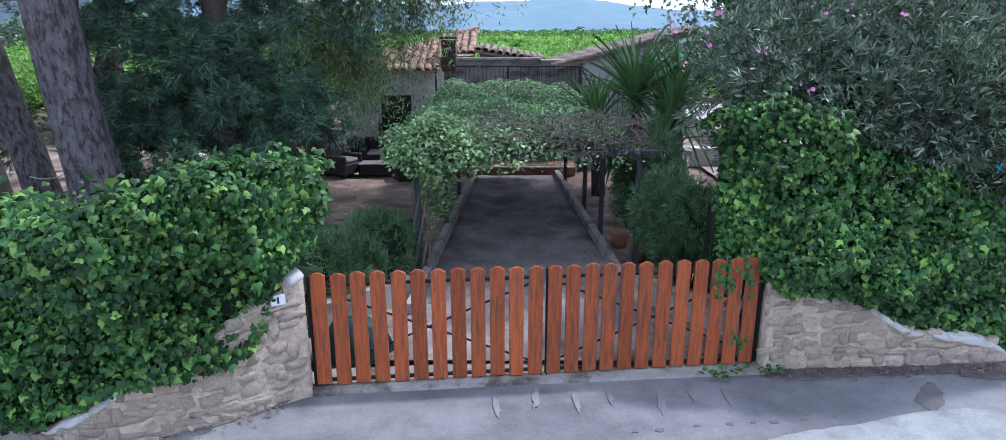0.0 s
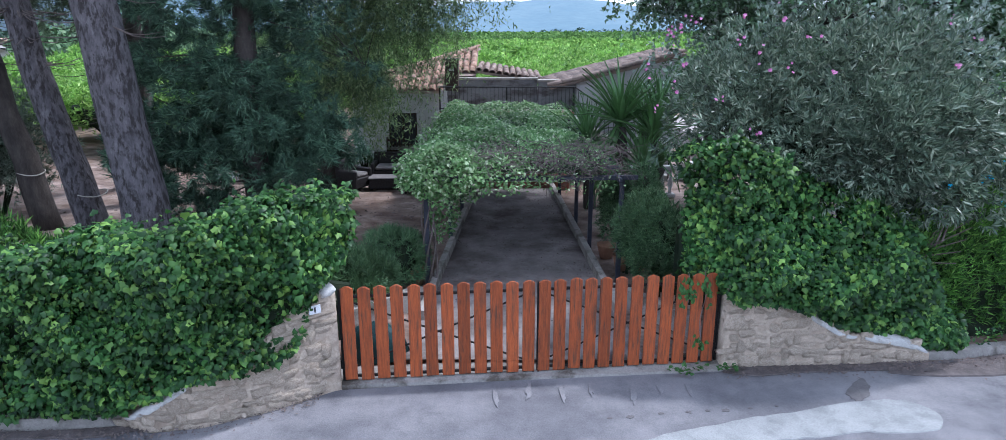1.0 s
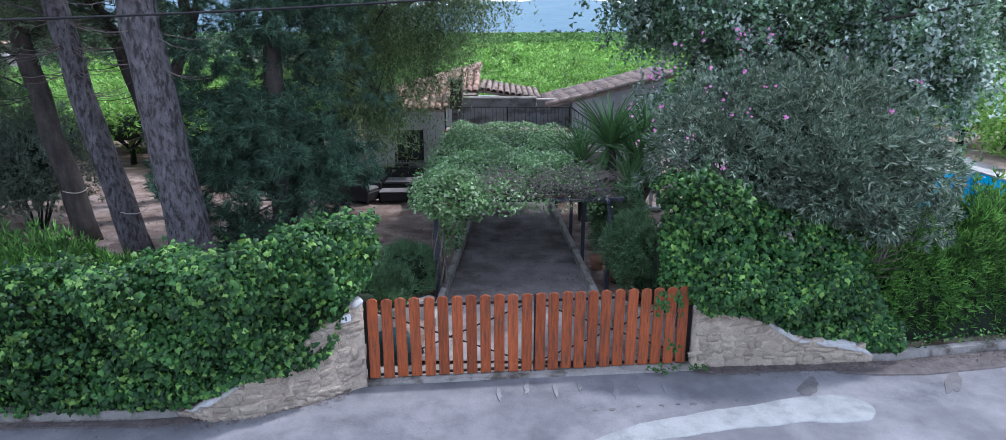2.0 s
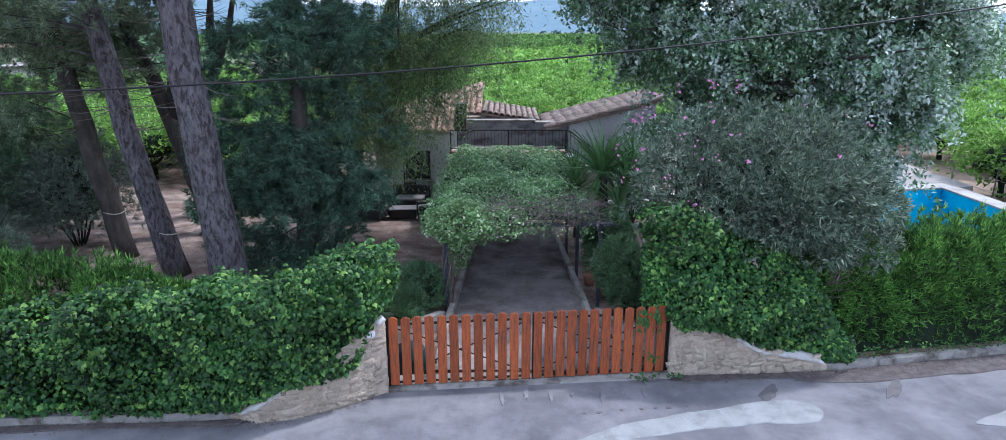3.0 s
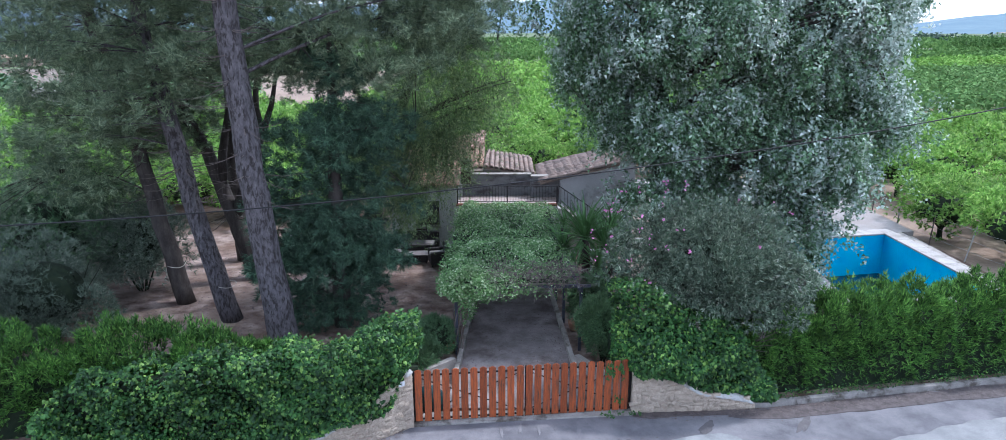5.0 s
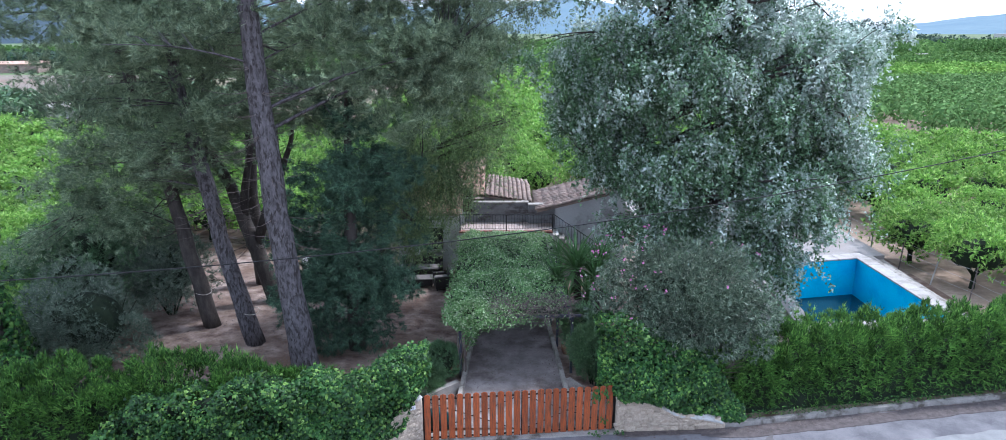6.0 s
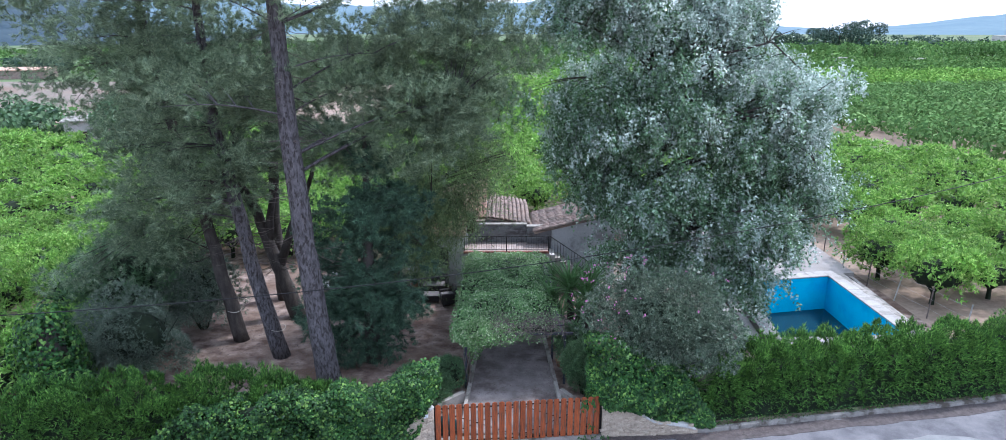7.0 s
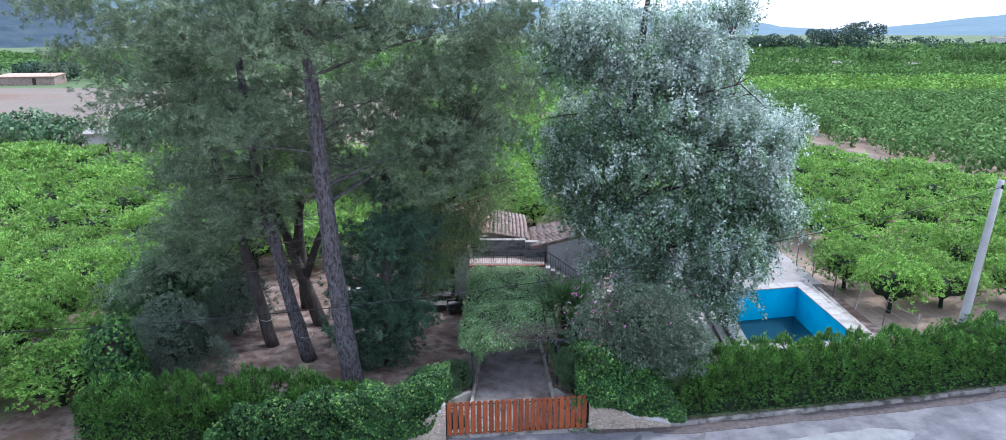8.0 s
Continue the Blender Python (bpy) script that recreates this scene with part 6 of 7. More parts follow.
def weeper(name, label, trunk, radii, crowns, leaf, leaf_mat, bark, seed, per=40, size=(0.08, 0.13), drop=1.0, spread=0.4, limb_every=2, mains=22, category="tree", fill=0.42, strands=6, thin=0.10, bough=0.6, under=None, arms=()):
    """A broad-leaved tree whose twigs hang: limbs, then bunches of leaves strung downwards."""
    b = Vector(trunk[0])
    base = thing(name, label, category, tuple(b))
    tp = [Vector(p) - b for p in trunk]
    fine = [tp[i].lerp(tp[i + 1], k / 4) for i in range(len(tp) - 1) for k in range(4)] + [tp[-1]]
    rr = [float(np.interp(i / (len(fine) - 1), np.linspace(0, 1, len(radii)), radii)) for i in range(len(fine))]
    part("trunk", Geo().tube(fine, rr, 12, True, 0.08), bark, base, smooth=True)
    r = np.random.default_rng(seed)
    cs = []
    for c, rad, n in crowns:
        cs.append(clumps(r, c, rad, n, fill, seed, 0.32, 8, bough) - np.array(b))
    cs = np.vstack(cs)
    framework(base, fine, rr, cs, bark, seed, mains, limb_every, 0.5, -0.05)
    for arm in arms:
        g = Geo()
        q = [Vector(a) - b for a in arm]
        g.tube(q, [0.085 * (1 - 0.8 * i / (len(q) - 1)) for i in range(len(q))], 8)
        for i in range(1, len(q)):
            for t in range(3):
                a = q[i - 1].lerp(q[i], r.random())
                branch(g, a, a + Vector((r.normal() * 0.6, r.normal() * 0.4, r.uniform(-0.9, 0.7))), 0.025, -0.08, 4, seed + i * 9 + t)
        part("limb", g, bark, base, "bare dark limb", True)
    # each clump is a few leafy strands that lean out and hang
    k = len(cs) * strands
    per //= strands
    n = k * per
    start = np.repeat(cs, strands, axis=0) + r.normal(size=(k, 3)) * spread * [1, 1, 0.8]
    lean = r.normal(size=(k, 3)) * [0.35, 0.35, 0.0]
    ln = drop * r.uniform(0.35, 1.35, k)
    u = r.random(n)
    q = np.repeat(np.arange(k), per)
    p = start[q] + lean[q] * (u * ln[q])[:, None] + r.normal(size=(n, 3)) * (thin * (1.5 - 0.8 * u))[:, None]
    p[:, 2] -= (u ** 1.3) * ln[q]
    nr = unit(r.normal(size=(n, 3)) + [0.3, -0.4, 0.95])
    R, s = frames(nr, r.normal(size=(n, 3)) * 0.7 + [0, 0, -1]), r.uniform(*size, n)
    if under:
        # strand by strand the pale undersides show, more of them high up and towards +x
        show = np.clip((start[:, 2] + b.z - 7.5) / 6.5 + 0.06 * (start[:, 0] - 1.0) + 0.22 * lump(start, 0.9, seed + 7), 0.3, 0.85)
        pale = (r.random(k) < show)[q]
        leaf_part("turned_leaves", swarm("turned_leaves", *leaf, p[pale], R[pale], s[pale]), under, base)
        p, R, s = p[~pale], R[~pale], s[~pale]
    leaf_part("leaves", swarm("leaves", *leaf, p, R, s), leaf_mat, base)
    return base


weeper("white_poplar", "huge silvery poplar with drooping leafy branches", [(6.5, 16.9, 0), (6.3, 16.8, 4), (5.9, 16.7, 8), (6.5, 16.6, 12), (7.0, 16.5, 17)], [0.42, 0.36, 0.3, 0.2, 0.08],
       [((6.9, 16.2, 10.4), (4.2, 3.2, 3.6), 150), ((12.0, 15.8, 9.8), (2.3, 2.2, 1.4), 60), ((13.1, 15.8, 6.9), (0.7, 1.0, 2.2), 22), ((11.0, 15.2, 4.8), (1.8, 1.6, 2.3), 56), ((3.3, 15.8, 8.2), (1.5, 1.8, 2.2), 48), ((6.6, 16.2, 14.6), (4.0, 2.6, 2.8), 110), ((4.3, 15.9, 13.4), (1.9, 1.8, 2.2), 44), ((8.0, 14.9, 5.4), (2.4, 1.6, 2.2), 66), ((9.6, 15.4, 8.2), (2.0, 1.6, 1.6), 34), ((10.3, 14.9, 3.1), (1.3, 1.0, 1.4), 34), ((5.6, 15.4, 6.6), (1.6, 1.5, 1.7), 44), ((10.4, 15.8, 12.0), (2.2, 2.0, 1.5), 40), ((12.2, 15.3, 4.6), (0.7, 0.9, 1.2), 12), ((11.6, 15.6, 8.0), (1.5, 1.3, 1.1), 22), ((6.8, 14.9, 3.9), (1.6, 1.2, 1.2), 34)],
       (np.array(TRI_V) * [1.15, 1, 1], TRI_F), L_POPLAR, M_BARK2, 81, 440, (0.095, 0.155), 0.95, 0.36, 1, 60, fill=0.36, strands=8, thin=0.10, bough=0.62, under=L_SILVER,
       arms=[[(6.4, 16.6, 9.0), (7.6, 16.0, 9.9), (9.0, 15.4, 9.2), (10.3, 15.2, 9.3), (11.5, 14.9, 8.1), (12.5, 15.0, 7.8), (13.3, 15.1, 6.7)], [(6.4, 16.6, 10.6), (7.6, 15.8, 11.9), (9.2, 15.4, 11.5), (10.8, 15.4, 11.9), (12.6, 15.4, 10.4)], [(6.2, 16.6, 6.6), (5.4, 15.6, 7.8), (4.9, 15.4, 9.4), (3.9, 15.2, 10.2)], [(6.3, 16.5, 7.5), (7.3, 15.4, 8.8), (7.7, 15.0, 10.6), (8.8, 14.8, 12.0)]])
weeper("pepper_tree", "leaning tree with fine weeping yellow-green foliage", [(-4.5, 18.6, 0), (-4.4, 18.4, 2.6), (-3.6, 18.0, 5.2), (-2.4, 17.4, 8), (-1.4, 17.0, 12)], [0.32, 0.27, 0.22, 0.16, 0.06],
       [((-0.8, 17.0, 10.0), (2.7, 2.5, 3.6), 110), ((-2.7, 16.6, 6.9), (1.6, 1.8, 1.4), 54), ((-0.7, 16.8, 7.6), (1.6, 1.6, 0.8), 26), ((-4.0, 16.2, 5.6), (1.7, 1.6, 1.7), 70), ((-3.4, 17.4, 4.0), (1.5, 1.3, 1.0), 46), ((-2.3, 16.4, 5.3), (0.9, 0.9, 0.9), 36), ((-2.7, 16.3, 4.1), (0.8, 0.8, 0.8), 34), ((-1.0, 17.0, 14.0), (2.3, 2.2, 1.8), 40), ((-0.6, 16.8, 5.8), (1.0, 1.0, 0.8), 34), ((-1.6, 16.6, 5.0), (0.9, 0.9, 0.7), 28)],
       (np.array(LANCE_V) * [1.3, 1, 1], QUAD_F), L_PEPPER, M_BARK2, 82, 204, (0.085, 0.16), 1.7, 0.34, thin=0.07)
for x, y, z0, lb in ((-8.15, 12.9, 1.25, "b"), (-10.35, 14.3, 1.4, "a")):
    rr_ = 0.31 if lb == "b" else 0.28
    solo("rope", Geo().tube([(rr_ * math.cos(a), rr_ * math.sin(a), 0.03 * math.sin(a * 2)) for a in steps(0, 2 * math.pi, 20)], 0.012, 5).tube([(-rr_, -0.1, 0), (-rr_ - 0.02, -0.12, -0.25)], 0.01, 5), M_ROPE, "pale rope tied round a pine trunk", "rope", (x, y, z0), smooth=True, group="ropes on the pines")

# ---- orchards ----
CIT = spray(5, 1.0, 0.34, 21, 0.05)


def citrus_mesh(seed, lobes, per, size):
    """Crown of one citrus tree: a heap of leafy lobes with gaps between them."""
    r = np.random.default_rng(seed)
    ps, ns = [], []
    for i in range(lobes):
        d = unit(r.normal(size=3) * [1, 1, 0.75] + [0, 0, 0.25])
        c = d * [1.35, 1.35, 0.75] * r.uniform(0.75, 1.1) + [0, 0, 1.5]
        c[2] = max(c[2], 0.75)
        q = unit(r.normal(size=(per, 3)) + [0, 0, 0.35])
        rad = r.uniform(0.5, 0.8) * (1 - 0.35 * r.random(per) ** 2)
        ps.append(c + q * rad[:, None] * [1, 1, 0.8])
        ns.append(q)
    p, d = np.vstack(ps), np.vstack(ns)
    tip = unit(d + [0, 0, 0.5] + r.normal(size=d.shape) * 0.35)
    me = swarm("crown", *CIT, p, frames(unit(np.cross(tip, r.normal(size=d.shape))), tip), r.uniform(*size, len(p)))
    me.materials.append(L_CITRUS)
    return me


CROWN_C = [citrus_mesh(85 + k, 28, 50, (0.14, 0.25)) for k in range(3)]
CROWN_N = [citrus_mesh(90 + k, 20, 21, (0.21, 0.38)) for k in range(3)]
CROWN_M = [citrus_mesh(95 + k, 15, 13, (0.34, 0.60)) for k in range(3)]
_g = Geo()
_g.tube([(0, 0, -0.1), (0.03, 0, 0.35), (0.02, 0.02, 0.6)], [0.11, 0.09, 0.09], 7)
for k in range(5):
    a = k * 1.26
    _g.tube([(0.02, 0.02, 0.5), (0.45 * math.cos(a), 0.45 * math.sin(a), 1.0), (1.05 * math.cos(a), 1.05 * math.sin(a), 1.65)], [0.06, 0.045, 0.015], 5)
# added near-black dome: painted shade that fills the crown behind its leaves
_g.grid(lambda u, v: (0.95 * math.sin(v) * math.cos(u) * (1 + .2 * math.sin(3 * u)), 0.95 * math.sin(v) * math.sin(u), 1.3 + 0.6 * math.cos(v)), steps(0, 2 * math.pi, 9), steps(0.05, 2.1, 4))
STEM = _g.mesh("trunk")
STEM.materials.append(M_CORE)


def plot(x, y):
    """True where the citrus fields lie: outside the garden, nearer than the bare strips."""
    if -16.2 < x < 19.6 and y < (24.5 if x < -6.5 else 32.5):
        return False
    if y < road_edge(x) + (4.6 if x > 0 else 3.2) or y < 8.4:
        return False
    if x > 0 and x + 0.25 * y > 51.0:
        return False
    if x < -14 and y > 57 + 2 * math.sin(x * 0.2):
        return False
    return y < 82


spots = []
c_, s_ = math.cos(radians(8)), math.sin(radians(8))
for i in range(-40, 40):
    for j in range(0, 40):
        a, b_ = i * 3.75 + rng.uniform(-.35, .35), j * 3.75 + rng.uniform(-.35, .35)
        x, y = a * c_ - b_ * s_, a * s_ + b_ * c_
        if plot(x, y) and abs(x - 0.5) < 0.78 * (y + 14) + 4:
            spots.append((math.hypot(x - 0.5, y + 14), x, y))
spots.sort()
for i, (d, x, y) in enumerate(spots[:298]):
    if i in (0, 42, 150):
        crowns = {0: CROWN_C, 42: CROWN_N, 150: CROWN_M}[i]
        tree = [thing("citrus_tree", "rounded bright-green citrus tree in bare earth", "citrus tree", (0, 0, 0), group="orchard trees") for k in range(3)]
        for k in range(3):
            part("crown", crowns[k], L_CITRUS, tree[k], kind="stuff")
            part("trunk", STEM, M_CORE, tree[k])
        used = [False] * 3
    k = i % 3
    m = pose(x, y, 0.03, 0, 0, rng.uniform(0, 360)) @ Matrix.Diagonal((*([rng.uniform(1.08, 1.34)] * 2), rng.uniform(.9, 1.2), 1))
    if not used[k]:
        tree[k].matrix_basis = m
        used[k] = True
    else:
        copy_thing(tree[k], Matrix.LocRotScale(m.to_translation(), m.to_quaternion(), None)).scale = m.to_scale()


def far_trees(name, label, xy, mat, quads, r, h, size, seed, cat="trees"):
    """Many far trees in one mesh: a little heap of leaf masses each."""
    xy = np.asarray(xy)
    rr = np.random.default_rng(seed)
    n = len(xy) * quads
    d = unit(rr.normal(size=(n, 3)) * [1, 1, .8] + [0, -.15, .35])
    k = np.repeat(rr.uniform(.75, 1.2, len(xy)), quads)
    p = np.column_stack([np.repeat(xy, quads, axis=0), np.full(n, h * 0.45)]) + d * (k * rr.uniform(.75, 1.0, n))[:, None] * [r, r, h * 0.55]
    nr = unit(d + rr.normal(size=(n, 3)) * .4)
    me = swarm(name, QUAD_V, QUAD_F, p, frames(nr, rr.normal(size=(n, 3))), rr.uniform(*size, n))
    o = solo(name, me, mat, label, cat, kind="stuff")
    return o


rest = [(x, y) for _, x, y in spots[298:]] or [(0.0, 84.0)]
far_trees("citrus_rows", "rows of bright-green citrus trees farther off", rest, L_CITRUS, 240, 2.1, 2.7, (0.6, 1.0), 1)


def rows_in(test, x0, x1, y0, y1, dx, dy, ang, jit=0.4):
    out_, c, s = [], math.cos(radians(ang)), math.sin(radians(ang))
    for a in np.arange(x0, x1, dx):
        for b in np.arange(y0, y1, dy):
            x, y = a * c - b * s, a * s + b * c
            if abs(x - 0.5) < 0.80 * (y + 14) + 5 and test(x, y):
                out_.append((x + rng.uniform(-jit, jit), y + rng.uniform(-jit, jit)))
    return out_


far_trees("olive_rows", "rows of dull-green olive trees beyond a dirt track", rows_in(lambda x, y: x > 20 and x + 0.25 * y > 60.5 and y < 128, 0, 190, 0, 190, 4.3, 3.6, -14), L_OLIVE, 230, 2.25, 2.9, (0.34, 0.6), 2)
far_trees("far_orchard", "bands of green orchard across the plain", rows_in(lambda x, y: (132 < y < 178 and x > 12) or (86 < y < 150 and -14 < x <= 34), -300, 420, 0, 260, 3.6, 5.2, -8), L_GROVE, 80, 2.3, 2.9, (0.5, 0.9), 3)
far_trees("far_orchard", "bands of darker green orchard across the plain", rows_in(lambda x, y: 184 < y < 262 and x > -60, -300, 420, 0, 420, 5.0, 6.5, -4), L_FAR, 42, 2.6, 3.2, (0.7, 1.2), 4)
far_trees("far_orchard", "hazy green orchard bands far across the plain", rows_in(lambda x, y: 290 < y < 640 and (int(y / 38) % 3) and x > -260, -620, 900, 0, 900, 7.0, 12, -3, 1.0), L_FAR, 16, 4.2, 3.4, (1.5, 2.6), 5)
far_trees("far_scrub", "dull green scrub and groves on the left plain", rows_in(lambda x, y: x < -30 and (62 < y < 84 or 165 < y < 420) and noise.noise((x * .03, y * .03, 0)) > -0.15, -500, 0, 0, 500, 6.0, 7.0, 5, 2.0), L_OLIVE, 30, 2.8, 2.8, (0.8, 1.4), 6)

far_trees("far_hedgerows", "dark lines of trees far across the plain", [(x + rng.uniform(-8, 8), y + rng.uniform(-12, 12)) for y in (440, 560, 690, 840, 1020) for x in np.arange(60, 0.85 * y, 17) if noise.noise((x * .011, y * .02, 3)) > -0.05], L_WOOD, 44, 6.0, 6.5, (1.6, 2.8), 9)


def grove(name, label, items, mat, seed):
    """Taller trees standing on the plain; items: x, y, radius, height."""
    for i, (x, y, r, h) in enumerate(items):
        b = thing(name, label, "tree", (x, y, 0), group=name + "s")
        n = 1150
        rr = np.random.default_rng(seed + i)
        d = unit(rr.normal(size=(n, 3)))
        p = d * ((1 + .3 * lump(d * 3, 1.8, seed + i)) * (1 - .25 * rr.random(n) ** 2))[:, None] * [r, r, h * .44] + [0, 0, h * .56]
        leaf_part("crown", swarm("crown", QUAD_V, QUAD_F, p, frames(unit(d + noisy(n, .5)), noisy(n, 1)), U(r * .09, r * .19, n)), mat, b)
        part("trunk", Geo().tube([(0, 0, -.2), (0, 0, h * .6)], [r * .09, r * .05], 6), M_BARK2, b)


grove("far_tree", "dark rounded tree on the plain", [(229, 480, 8, 13), (241, 484, 9, 15.5), (253, 480, 8, 14.5), (598, 1180, 15, 27), (622, 1190, 17, 31), (646, 1180, 14, 27), (190, 500, 8, 10), (202, 505, 8.5, 12), (215, 500, 8, 11), (180, 510, 7, 10), (520, 1150, 12, 18), (536, 1155, 11, 17)], L_WOOD, 300)
grove("far_tree", "grey-green tree beside a far field", [(139, 325, 4.5, 6.5), (148, 322, 4, 6), (157, 326, 4.2, 6.5), (168, 324, 4.5, 7), (128, 322, 3.6, 5), (148, 262, 4.6, 7), (154, 265, 4.4, 6.5), (160, 262, 4, 6), (206, 300, 5, 7), (214, 304, 5, 7), (222, 300, 5, 7.5), (232, 305, 4, 6), (180, 305, 4, 6), (243, 300, 5, 7)], L_OLIVE, 330)
grove("field_edge_tree", "dark-green leafy tree at the edge of the citrus field", [(-41, 63, 3.4, 5.2), (-36.5, 65, 3.8, 6), (-32, 64, 3.0, 5), (-50.5, 63, 3.6, 4.6), (-55.5, 66, 3.8, 4.8), (-47, 73, 3.0, 5), (-29, 67, 3, 5), (-64, 70, 3.4, 4.4)], L_BUSH, 360)
grove("field_edge_tree", "dull-green tree beside the sandy clearing", [(-128, 186, 5, 5.5), (-140, 190, 5, 5), (-112, 184, 4, 6), (-92, 168, 4, 5), (-80, 158, 3.4, 5), (-155, 188, 6, 5.5), (-100, 205, 7, 12), (-108, 208, 6, 13)], L_WOOD, 390)
_g = Geo().grid(lambda x, y: (x - 0.45 * (y - 84), y, 0.12 + 1.0 * math.exp(-((x + 92) / 18) ** 2 - ((y - 138) / 8) ** 2) + 0.05 * noise.noise((x * .2, y * .2, 0))), steps(-100, -46, 30), steps(84, 158, 30))
solo("clearing", _g, M_SAND, "pale sandy bare field beyond the orchard", "clearing", kind="structure", smooth=True).data.flip_normals()
solo("dirt_track", Geo().grid(lambda v, u: (53.0 - 0.25 * v + 6.0 * u, v, 0.16), steps(12, 120, 40), steps(0, 1, 4)), M_SAND, "dusty track between citrus and olive rows", "track", kind="structure")


def hut(name, x, y, w, d, h, label, rz=0.0, mat=M_SHED, roofm=M_CONC):
    b = thing(name, label, "hut", (x, y, 0), rz)
    part("wall", Geo().box((0, 0, h / 2), (w, d, h), None, 0.02), mat, b)
    part("roof", Geo().box((0, 0, h + 0.12), (w + 0.5, d + 0.5, 0.2), pose(0, 0, 0, 3, 0, 0), 0.03), roofm, b)
    part("door", Geo().box((w * 0.15, -d / 2 - 0.02, 0.95), (0.9, 0.06, 1.9), None, 0.01), M_DARKWOOD, b)


hut("field_shed", -45.3, 62.0, 2.7, 3.0, 3.0, "small pale block shed at the edge of the orchard", 20)
hut("field_shed", 150, 236, 3.2, 3, 2.6, "small far pale farm hut", 10)
hut("field_shed", 126, 245, 3.6, 3, 2.6, "small far pale farm hut", -5)
hut("field_shed", -128, 172, 14, 8, 2.4, "low reddish farm building far off", 12, M_OLDTILE, M_TILE)
hut("far_house", 560, 760, 26, 10, 7, "long low pale building near the horizon", 8)
hut("far_house", 640, 800, 16, 10, 6, "low pale building near the horizon", -8)

# ---- garden furniture in front of the house ----
def armchair(x, y, rz, w, label, name="armchair"):
    """Boxy rattan seat with arms, back and loose cushions."""
    c = thing(name, label, "sofa" if w > 1 else "chair", (x, y, 0.09), rz)
    part("seat", Geo().box((0, 0, 0.22), (w, 0.72, 0.30), None, 0.03), M_RATTAN, c)
    part("backrest", Geo().box((0, 0.32, 0.52), (w, 0.14, 0.62), None, 0.03), M_RATTAN, c)
    for s in (-1, 1):
        part("arm", Geo().box((s * (w / 2 - 0.06), -0.02, 0.42), (0.12, 0.70, 0.34), None, 0.03), M_RATTAN, c)
        for yy in (-0.3, 0.3):
            part("leg", Geo().box((s * (w / 2 - 0.08), yy, 0.03), (0.06, 0.06, 0.09), None, 0.006), M_RATTAN, c)
    part("cushion", Geo().box((0, -0.06, 0.43), (w - 0.28, 0.58, 0.12), None, 0.045), M_CUSHION, c, "pale grey seat cushion")
    part("back_cushion", Geo().box((0, 0.22, 0.62), (w - 0.28, 0.12, 0.34), pose(0, 0, 0, -6, 0, 0), 0.045), M_RATTAN, c)
    return c


armchair(-3.75, 18.35, 62, 0.78, "black rattan armchair on bare earth by the house")
armchair(-1.95, 18.1, -75, 0.78, "black rattan armchair beside the pergola")
armchair(-2.75, 19.5, 0, 1.35, "black rattan sofa with a pale cushion against the white wall", "sofa")
tb = thing("coffee_table", "low black rattan table with a pale top", "table", (-2.85, 18.4, 0.09), 4)
part("frame", Geo().box((0, 0, 0.17), (0.88, 0.5, 0.28), None, 0.02), M_RATTAN, tb)
part("tabletop", Geo().box((0, 0, 0.335), (0.94, 0.56, 0.03), None, 0.008), M_CUSHION, tb)
for sx in (-1, 1):
    for sy in (-1, 1):
        part("leg", Geo().box((sx * 0.38, sy * 0.2, 0.02), (0.06, 0.06, 0.08), None, 0.005), M_RATTAN, tb)
ch = thing("wooden_chair", "dark turned-wood chair with a spindle back by the wall", "chair", (-2.85, 20.02, 0.09), 0)
part("seat", Geo().box((0, 0, 0.46), (0.44, 0.4, 0.05), None, 0.01), M_DARKWOOD, ch)
for sx in (-1, 1):
    part("leg", Geo().box((sx * 0.19, -0.17, 0.23), (0.045, 0.045, 0.46), None, 0.006), M_DARKWOOD, ch)
    part("back_post", Geo().box((sx * 0.2, 0.18, 0.62), (0.05, 0.05, 1.24), None, 0.008), M_DARKWOOD, ch)
for z in (0.78, 1.14):
    part("back_rail", Geo().box((0, 0.18, z), (0.38, 0.035, 0.08), None, 0.006), M_DARKWOOD, ch)
for k in (-1, 0, 1):
    part("spindle", Geo().tube([(k * 0.1, 0.18, 0.8), (k * 0.1, 0.18, 0.96), (k * 0.1, 0.18, 1.12)], [0.012, 0.022, 0.012], 6), M_DARKWOOD, ch)
for x, y in ((-5.0, 19.6), (-4.75, 19.95), (-3.75, 19.85)):
    shrub("potted_plant", "small green plant in a terracotta pot by the wall", (x, y, 0.62), (0.28, 0.28, 0.3), 160, (np.array(OVAL_V), OVAL_F), (0.08, 0.15), L_BUSH, int(x * 100) % 97, core=0, cat="plant")
    solo("flower_pot", Geo().tube([(0, 0, 0), (0, 0, 0.26), (0, 0, 0.3)], [0.11, 0.17, 0.18], 12), M_POT, "plain terracotta pot on the ground", "pot", (x, y, 0.09), smooth=True, group="flower pots")
for x, y in ((2.95, 11.3), (3.25, 11.25), (-0.95, 10.55), (2.75, 12.0)):
    solo("flower_pot", Geo().tube([(0, 0, 0), (0, 0, 0.26), (0, 0, 0.3)], [0.12, 0.19, 0.2], 12), M_POT, "plain clay pot beside the driveway", "pot", (x, y, 0.1), smooth=True, group="flower pots")


